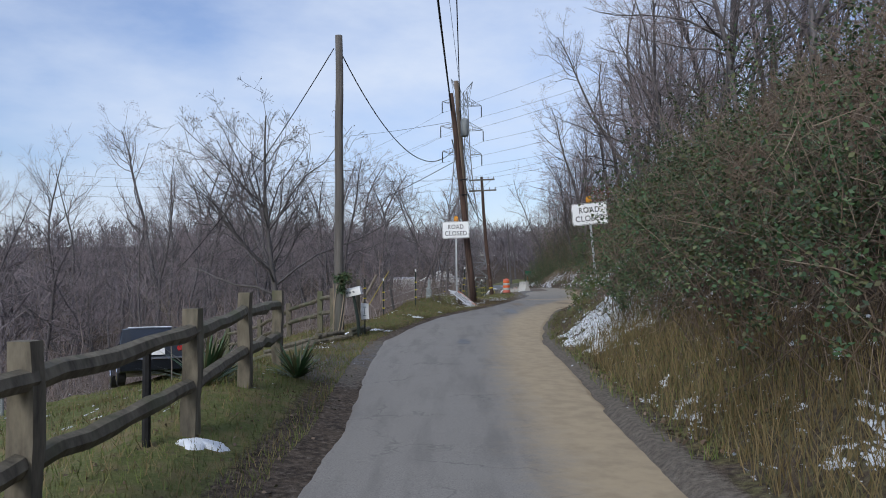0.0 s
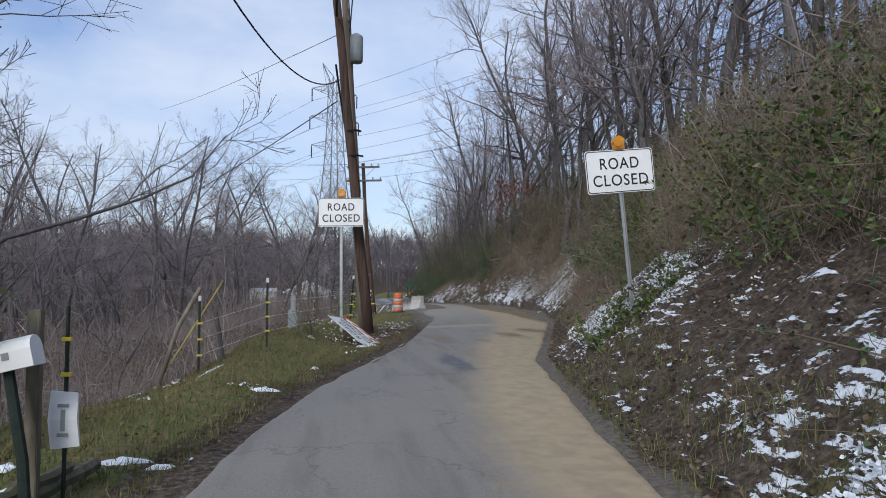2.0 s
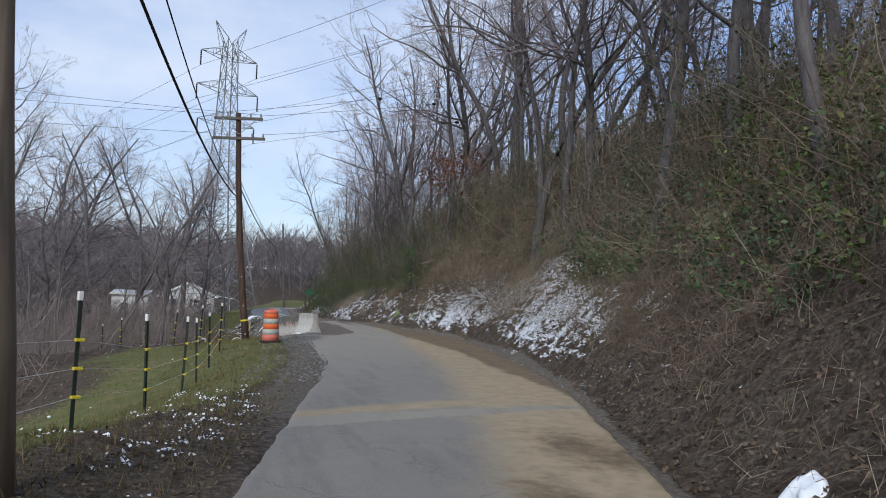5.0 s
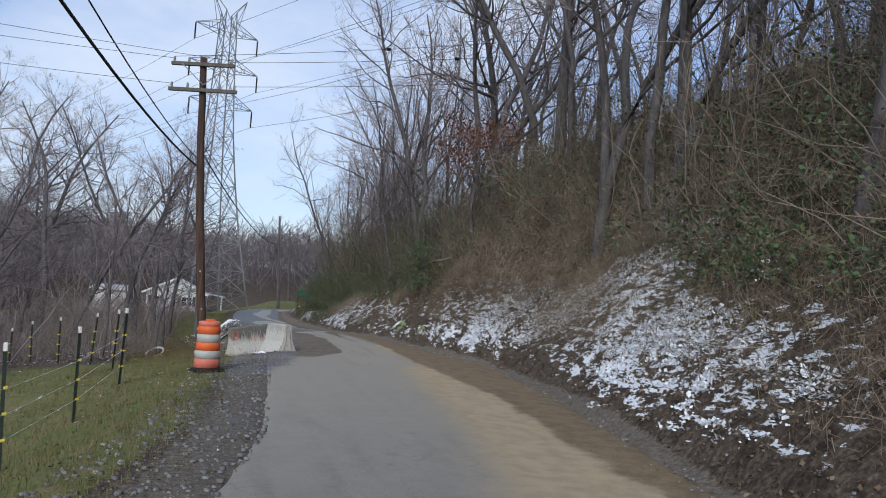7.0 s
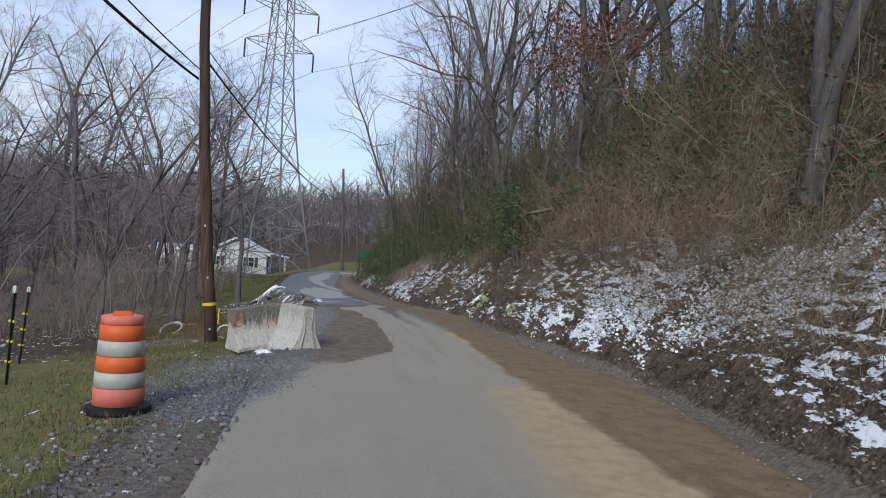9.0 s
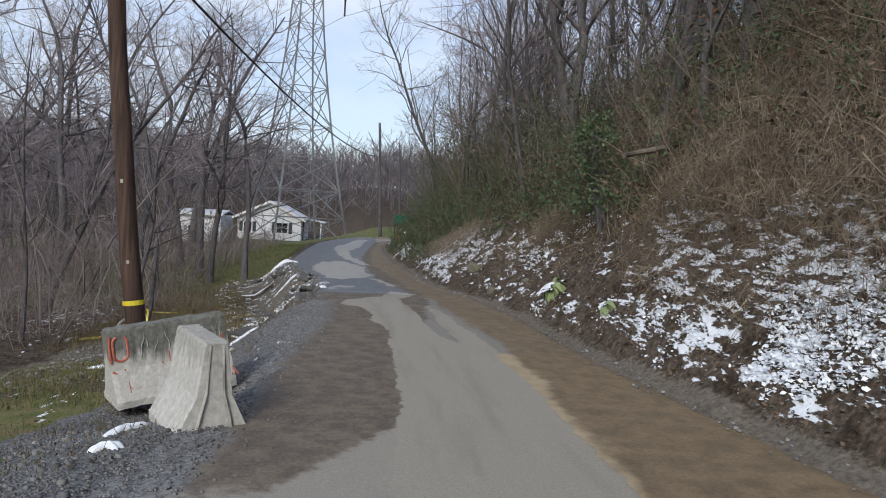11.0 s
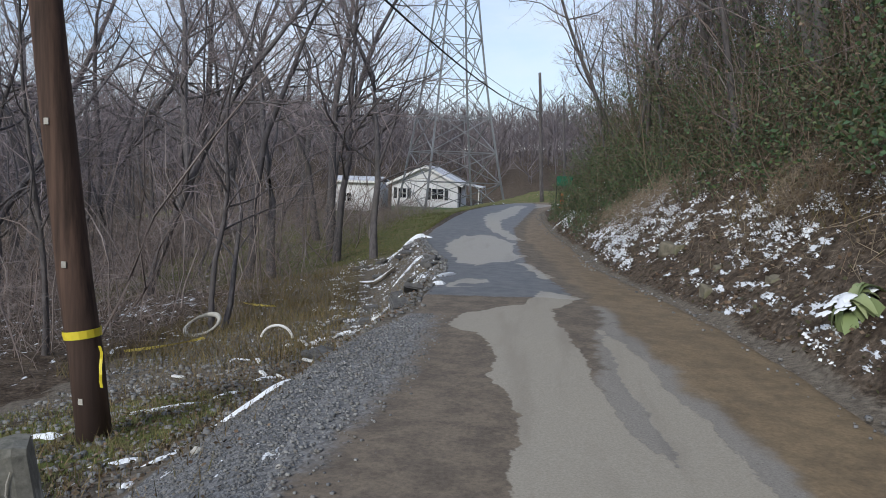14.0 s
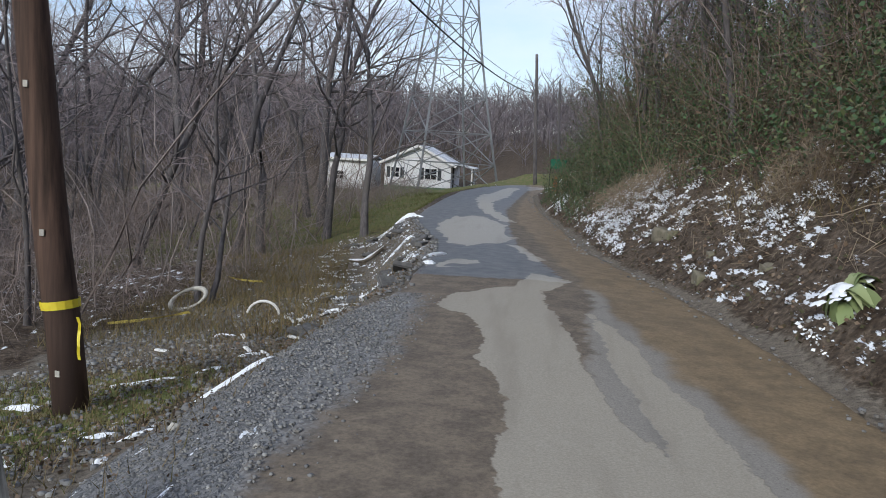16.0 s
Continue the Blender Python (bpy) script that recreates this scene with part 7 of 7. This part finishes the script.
# ---- single trees ----
lone, tips = tree_kind("yard_tree", "spreading bare yard tree with dead leaf clusters", dict(seed=507, H=7.4, r0=0.11, limbs=26, first=0.2, detail=3, spread=0.55, angle=40, crook=0.07, twig=0.005), BARK, BARK)
lone.matrix_basis = pose(-4.75, 25.2, gz(-4.75, 25.2) - 0.35, 0, 0, 215)
rl = np.random.default_rng(5)
top = tips[tips[:, 2] > np.quantile(tips[:, 2], 0.55)]
c = top[rl.choice(len(top), 170, False)]
v, f = many_leaves(np.repeat(c, 3, 0) + 0.09 * rl.normal(size=(510, 3)), 0.026, rl)
bulk("dead_leaves", v, f, LITTER, lone)
oak, tips = tree_kind("rust_leaved_tree", "young oak still holding rust-brown leaves", dict(seed=502, H=4.7, r0=0.12, limbs=18, first=0.22, detail=2, spread=0.66, angle=56, twig=0.007))
oak.matrix_basis = pose(13.7, 69.6, gz(13.7, 69.6))
c = tips[rl.choice(len(tips), min(len(tips), 380), False)]
v, f = many_leaves(np.repeat(c, 6, 0) + 0.2 * rl.normal(size=(len(c) * 6, 3)), 0.047, rl)
bulk("leaves", v, f, RUST_LEAF, oak, False)["label"] = "rust-brown dead leaves"
# ivy-grown stump leaning out of the bank
iv = thing("ivy_shrub", "dead stump overgrown with dark green ivy on the bank", "ivy", pose(12.35, 71.0, gz(12.35, 71.0)))
for k in range(4):
    Shape().tube([(0.12 * math.sin(2 * k), 0.12 * math.cos(2 * k), -0.2), (-0.25, -0.2 + 0.15 * k, 0.9), (-0.5 + 0.2 * math.sin(k), -0.35 + 0.3 * k * 0.6, 1.9)], [0.06, 0.045, 0.02], 7).make("stem", BARK, iv)
ri = np.random.default_rng(77)
up = ri.random(64)
clumps = np.stack([-0.45 + 0.42 * (1.2 - up) * ri.normal(size=64), -0.2 + 0.62 * (1.2 - up) * ri.normal(size=64), 0.3 + 2.0 * up], 1)
v, f = many_leaves(np.repeat(clumps, 42, 0) + 0.13 * ri.normal(size=(64 * 42, 3)), 0.031, ri, 0.2, 0.75)
bulk("foliage", v, f, EVERGREEN, iv)["label"] = "dark green ivy leaves"
# hanging vines on the big bank tree
vn = Shape()
rv = np.random.default_rng(17)
for i in range(26):
    y = 53.5 + 2.4 * rv.normal()
    x = float(edge_r(y)) + 2.6 + 2.0 * rv.random()
    z0, z1 = gz(x, y), gz(x, y) + 3.0 + 3.5 * rv.random()
    pts = [(x + 0.25 * math.sin(0.5 * k + i) + 0.04 * rv.normal(), y + 0.25 * math.cos(0.4 * k + i), z0 + (z1 - z0) * k / 12) for k in range(13)]
    vn.tube(pts, 0.012, 5)
tagged(vn.make("hanging_vines", PALE_BARK), "pale woody vines hanging from the bank trees", "vines", kind="stuff")

# ---- debris by the washed-out edge ----
def lump(name, label, category, x, y, sx, sy, sz, mat, seed, group="", turn=0.0, dz=0.0, cut=1.0):
    r = np.random.default_rng(seed)
    bm = bmesh.new()
    bmesh.ops.create_icosphere(bm, subdivisions=3, radius=1)
    ph = r.random(6) * 6.28
    for v_ in bm.verts:
        p = Vector([max(-cut, min(cut, q)) for q in v_.co])
        k = 1 + 0.16 * math.sin(3 * p.x + ph[0]) + 0.14 * math.sin(4 * p.y + ph[1]) + 0.09 * math.sin(7 * p.x + 5 * p.y + ph[2])
        v_.co = Vector((p.x * k * sx, p.y * k * sy, max(p.z, -0.2) * k * sz))
    me = bpy.data.meshes.new(name)
    bm.to_mesh(me)
    bm.free()
    me.materials.append(mat)
    me.polygons.foreach_set("use_smooth", [True] * len(me.polygons))
    ob = new(name, me)
    z = max(gz(x, y), float(road_z(y)) - 0.02 if float(edge_l(y)) < x < float(edge_r(y)) else -99)
    ob.matrix_basis = pose(x, y, z + dz, 0, 0, turn)
    return tagged(ob, label, category, group)


def snow_patch(x, y, a, b_, h, tn, seed):
    r = np.random.default_rng(seed)
    ph = r.random(5) * 6.28
    c, q = math.cos(radians(tn)), math.sin(radians(tn))
    s = Shape()
    nr, na = 9, 36
    for i in range(nr + 1):
        for k in range(na):
            t = 2 * math.pi * k / na
            edge = 1 + 0.22 * math.sin(2 * t + ph[0]) + 0.2 * math.sin(3 * t + ph[1]) + 0.15 * math.sin(5 * t + ph[2]) + 0.1 * math.sin(9 * t + ph[3])
            f = i / nr
            u, w = a * edge * f * math.cos(t), b_ * edge * f * math.sin(t)
            px, py = x + u * c - w * q, y + u * q + w * c
            on_road = float(edge_l(py)) < px < float(edge_r(py))
            z = float(road_z(py)) + 0.02 if on_road else gz(px, py)
            s.v.append(Vector((px, py, z - 0.025 + (h + 0.03) * math.sqrt(max(0, 1 - f * f)) * (1 + 0.12 * math.sin(5 * u / a + ph[4]) * math.sin(4 * w / b_)))))
    for i in range(nr):
        for k in range(na):
            k2 = (k + 1) % na
            s.f.append((i * na + k, i * na + k2, (i + 1) * na + k2, (i + 1) * na + k))
    return tagged(s.make("snow_patch", SNOW, None, "", True), "small patch of leftover snow", "snow", "snow patches")


for i, (x, y, a, b_, h, tn) in enumerate(((5.42, 68.55, 0.12, 0.5, 0.06, -24), (6.4, 75.6, 0.07, 0.4, 0.04, -15), (6.45, 74.2, 0.09, 0.06, 0.04, 10), (4.45, 85.2, 0.34, 0.1, 0.05, -20), (4.15, 86.0, 0.3, 0.2, 0.12, 0), (4.7, 75.8, 0.3, 0.1, 0.05, 20), (4.5, 67.9, 0.28, 0.06, 0.025, 20), (4.95, 67.7, 0.16, 0.06, 0.025, 40), (4.2, 67.2, 0.14, 0.05, 0.02, -20), (5.0, 67.1, 0.07, 0.05, 0.03, 0), (3.9, 66.6, 0.09, 0.04, 0.02, 30), (5.62, 63.7, 0.22, 0.1, 0.05, 15),
        (1.3, 33.5, 0.2, 0.15, 0.05, 40), (1.1, 33.15, 0.14, 0.1, 0.04, 10), (-1.55, 8.45, 0.22, 0.14, 0.05, 0), (-1.5, 22.7, 0.2, 0.09, 0.04, 0), (-1.15, 22.5, 0.12, 0.05, 0.03, 20), (-2.05, 22.0, 0.2, 0.2, 0.08, 0), (-2.5, 22.6, 0.12, 0.1, 0.04, 0), (5.45, 61.75, 0.12, 0.08, 0.06, 0), (2.0, 47.0, 0.3, 0.1, 0.03, 30), (-0.55, 26.3, 0.2, 0.1, 0.03, 15), (-1.6, 28.4, 0.2, 0.05, 0.02, 40), (0.1, 28.6, 0.16, 0.06, 0.03, 70), (3.55, 70.4, 0.42, 0.13, 0.03, 15), (4.2, 70.9, 0.16, 0.07, 0.03, 50), (2.95, 69.2, 0.2, 0.08, 0.03, 0), (5.35, 62.55, 0.2, 0.1, 0.05, 60), (4.35, 72.0, 0.18, 0.06, 0.03, 30), (3.3, 73.6, 0.2, 0.07, 0.03, 0), (5.0, 80.2, 0.4, 0.12, 0.05, 40), (7.5, 36.9, 0.2, 0.18, 0.14, 10), (6.9, 35.4, 0.25, 0.1, 0.05, 60), (3.45, 16.4, 0.2, 0.16, 0.07, 0))):
    snow_patch(x, y, a, b_, h, tn, 600 + i)
rs = np.random.default_rng(88)
for i in range(26):
    y = 70.5 + 16 * rs.random()
    x = float(edge_l(y)) - 0.1 - 2.0 * rs.random()
    s = Shape().box((0.2 + 0.4 * rs.random(), 0.15 + 0.25 * rs.random(), 0.06 + 0.05 * rs.random()), Matrix(), 0.02)
    ob = s.make("asphalt_slab", RUBBLE)
    ob.matrix_basis = pose(x, y, gz(x, y) + 0.05, 14 * rs.normal(), 14 * rs.normal(), 360 * rs.random())
    tagged(ob, "broken slab of old asphalt on the eroded edge", "slab", "broken slabs")
MOSSY = grained("mossy_sandstone", (0.1, 0.09, 0.065), (0.24, 0.215, 0.165), 7.0, bumps=0.8, stain=(0.11, 0.125, 0.06), dist=0.03)
lump("boulder", "mossy grey sandstone boulder in the bank", "rock", 10.95, 71.9, 0.13, 0.2, 0.16, MOSSY, 701, dz=-0.07, cut=0.62)
lump("outcrop", "tan layered sandstone outcrop in the cut bank", "rock", 10.55, 76.4, 0.22, 0.4, 0.3, MOSSY, 704, turn=20, dz=-0.14, cut=0.62)
lump("outcrop", "mossy sandstone block at the bank's foot", "rock", 10.45, 73.1, 0.15, 0.2, 0.22, MOSSY, 705, dz=-0.1, cut=0.62)
lump("boulder", "grey sandstone boulder at the bank's foot", "rock", 10.7, 73.7, 0.12, 0.17, 0.13, MOSSY, 702, dz=-0.06, cut=0.62)
FB = Vector((4.1, 82.0, gz(4.1, 82.0)))
fb = thing("fallen_branch", "crooked fallen branch under snow on the rubble", "branch", Matrix.Translation(FB))
crook = [(3.3, 82.4), (3.5, 82.3), (3.75, 82.15), (3.95, 82.1), (4.15, 81.9), (4.4, 81.5)]
Shape().tube([Vector((x, y, gz(x, y) + 0.12 + 0.04 * math.sin(3 * x))) - FB for x, y in crook], [0.025, 0.035, 0.04, 0.045, 0.05, 0.05], 8).make("limb", PALE_BARK, fb)
Shape().tube([Vector((x - 0.02, y - 0.03, gz(x, y) + 0.165 + 0.04 * math.sin(3 * x))) - FB for x, y in crook], [0.012, 0.03, 0.02, 0.035, 0.014, 0.01], 8).make("snow_cover", SNOW, fb, "snow lying along the branch")
hb = Shape()
hb.tube([(3.35 + 0.3 * math.cos(a), 75.3 + 0.08 * math.sin(a), gz(3.35, 75.3) + 0.05 + 0.26 * max(0, math.sin(a))) for a in np.linspace(0.2, 3.0, 12)], 0.025, 8)
tagged(hb.make("bent_pipe", WHITE_PAINT), "bent white plastic pipe on the ground", "pipe")
ringy = Shape()
ringy.tube([(1.3 + 0.36 * math.cos(a), 76.7 + 0.2 * math.sin(a), gz(1.3, 76.7) + 0.22 + 0.2 * math.sin(a + 0.5)) for a in np.linspace(0, 6.28, 26)], [0.04 + 0.014 * math.sin(2 * a) for a in np.linspace(0, 6.28, 26)], 8)
tagged(ringy.make("hose_loop", CONCRETE), "pale loop of hose lying in the weeds", "hose")
for i, (a, b_, sag) in enumerate((((0.53, 75.05, 0.08), (1.75, 75.8, 0.12), 0.03), ((0.5, 80.9, 0.1), (1.7, 80.0, 0.1), 0.03))):
    s = Shape()
    A, B = Vector((a[0], a[1], gz(a[0], a[1]) + a[2])), Vector((b_[0], b_[1], gz(b_[0], b_[1]) + b_[2]))
    for k in range(9):
        p = A.lerp(B, k / 8) - Vector((0, 0, sag * 4 * k / 8 * (1 - k / 8)))
        tw = 0.035 * math.sin(k * 0.9 + i)
        s.v += [p + Vector((tw, 0, -0.022)), p + Vector((-tw, 0, 0.022))]
    s.f = [(2 * k, 2 * k + 2, 2 * k + 3, 2 * k + 1) for k in range(8)]
    tagged(s.make("caution_tape", TAPE_DULL), "dull yellow caution tape strung over the weeds", "tape", "caution tapes")
for i in range(14):
    x, y = 2.6 + 3.0 * rs.random(), 70.5 + 5 * rs.random()
    if x > float(edge_l(y)) - 0.3:
        continue
    ob = Shape().box((0.1 + 0.15 * rs.random(), 0.06 + 0.08 * rs.random(), 0.03), Matrix(), 0.008).make("litter_scrap", WHITE_PAINT)
    ob.matrix_basis = pose(x, y, gz(x, y) + 0.03, 20 * rs.normal(), 20 * rs.normal(), 360 * rs.random())
    tagged(ob, "pale scrap of plastic litter", "litter", "litter scraps")
lump("stone", "pale loose stone on gravel", "stone", 5.5, 67.2, 0.05, 0.04, 0.035, CONCRETE, 720)
lump("stone", "pale loose stone on gravel", "stone", 6.45, 66.3, 0.045, 0.04, 0.035, CONCRETE, 721)
# far verge: green board and cone
gs = thing("green_board", "small green board on posts near the lawn", "sign", pose(9.35, 97.4, gz(9.35, 97.4)))
Shape().box((0.7, 0.04, 0.45), pose(0, 0, 1.15), 0.01).make("board", GREEN_PAINT, gs)
for sx in (-1, 1):
    Shape().tube([(sx * 0.35, 0.04, -0.2), (sx * 0.35, 0.04, 1.3)], 0.03, 6).make("leg", POST_GREEN, gs)
cn_ = thing("traffic_cone", "orange traffic cone on the far verge", "cone", pose(9.25, 96.9, gz(9.25, 96.9)))
Shape().tube([(0, 0, 0.04), (0, 0, 0.7)], [0.14, 0.03], 16).make("cone", ORANGE, cn_)
Shape().box((0.36, 0.36, 0.04), pose(0, 0, 0.02), 0.01).make("base", ORANGE, cn_)

# broad-leaved plants with snow at the bank's foot
def broad_plant(x, y, seed, n=30, size=0.34, caps=6):
    """A rosette of broad leaves that rise and droop over, with lumps of snow on its crown."""
    r = np.random.default_rng(seed)
    t = thing("broad_leaved_plant", "pale green drooping broad-leaved plant capped with snow", "plant", pose(x, y, gz(x, y) + 0.04, 0, -30, 0), "snowy plants")
    for k in range(n):
        a = r.random() * 6.28
        L_ = size * (0.6 + 0.6 * r.random())
        rise, droop = 0.35 + 0.75 * r.random(), 0.9 + 0.7 * r.random()
        out, side = Vector((math.cos(a), math.sin(a), 0)), Vector((-math.sin(a), math.cos(a), 0))
        curl = 0.25 * r.normal()
        s = Shape()
        for i in range(8):
            f = i / 7
            p = out * (L_ * f * (1 - 0.25 * f)) + side * (curl * L_ * f * f * 0.4) + Vector((0, 0, L_ * (rise * f * 1.6 - droop * f * f * 1.6)))
            w = L_ * 0.15 * math.sin(math.pi * min(0.98, 0.1 + 0.88 * f)) ** 0.8
            s.v += [p - side * w + Vector((0, 0, 0.25 * w)), p, p + side * w + Vector((0, 0, 0.25 * w))]
        for i in range(7):
            b0 = 3 * i
            s.f += [(b0, b0 + 1, b0 + 4, b0 + 3), (b0 + 1, b0 + 2, b0 + 5, b0 + 4)]
        s.make("leaf", PALE_LEAF, t, "", True)
    for k in range(caps):
        d, a = (0.0 if k == 0 else 0.5 * size * r.random() ** 0.5), r.random() * 6.28
        big = size * (0.2 if k == 0 else 0.06 + 0.1 * r.random())
        s = Shape()
        ph = r.random(3) * 6.28
        na, nr = 18, 5
        for i in range(nr + 1):
            f = i / nr
            for q in range(na):
                u = 2 * math.pi * q / na
                e = f * big * (1 + 0.35 * math.sin(2 * u + ph[0]) + 0.28 * math.sin(3 * u + ph[1]) + 0.2 * math.sin(5 * u + ph[2]))
                s.v.append(Vector((d * math.cos(a) + e * math.cos(u), d * math.sin(a) + e * math.sin(u), size * 0.3 - 0.45 * d * d / size + big * 0.3 * math.sqrt(max(0, 1 - f * f)) - 0.1 * e)))
        for i in range(nr):
            s.f += [(i * na + q, i * na + (q + 1) % na, (i + 1) * na + (q + 1) % na, (i + 1) * na + q) for q in range(na)]
        s.make("snow_cap", SNOW, t, "lump of snow on the leaves", True)


broad_plant(11.0, 69.65, 801, 44, 0.5, 16)
broad_plant(11.25, 67.2, 803, 16, 0.3, 7)
tagged(log((11.74, 68.3, 3.9), (12.7, 69.0, 4.15), 0.05, PALE_BARK, "fallen_log", None, 820), "pale dead log caught in the brush", "log")
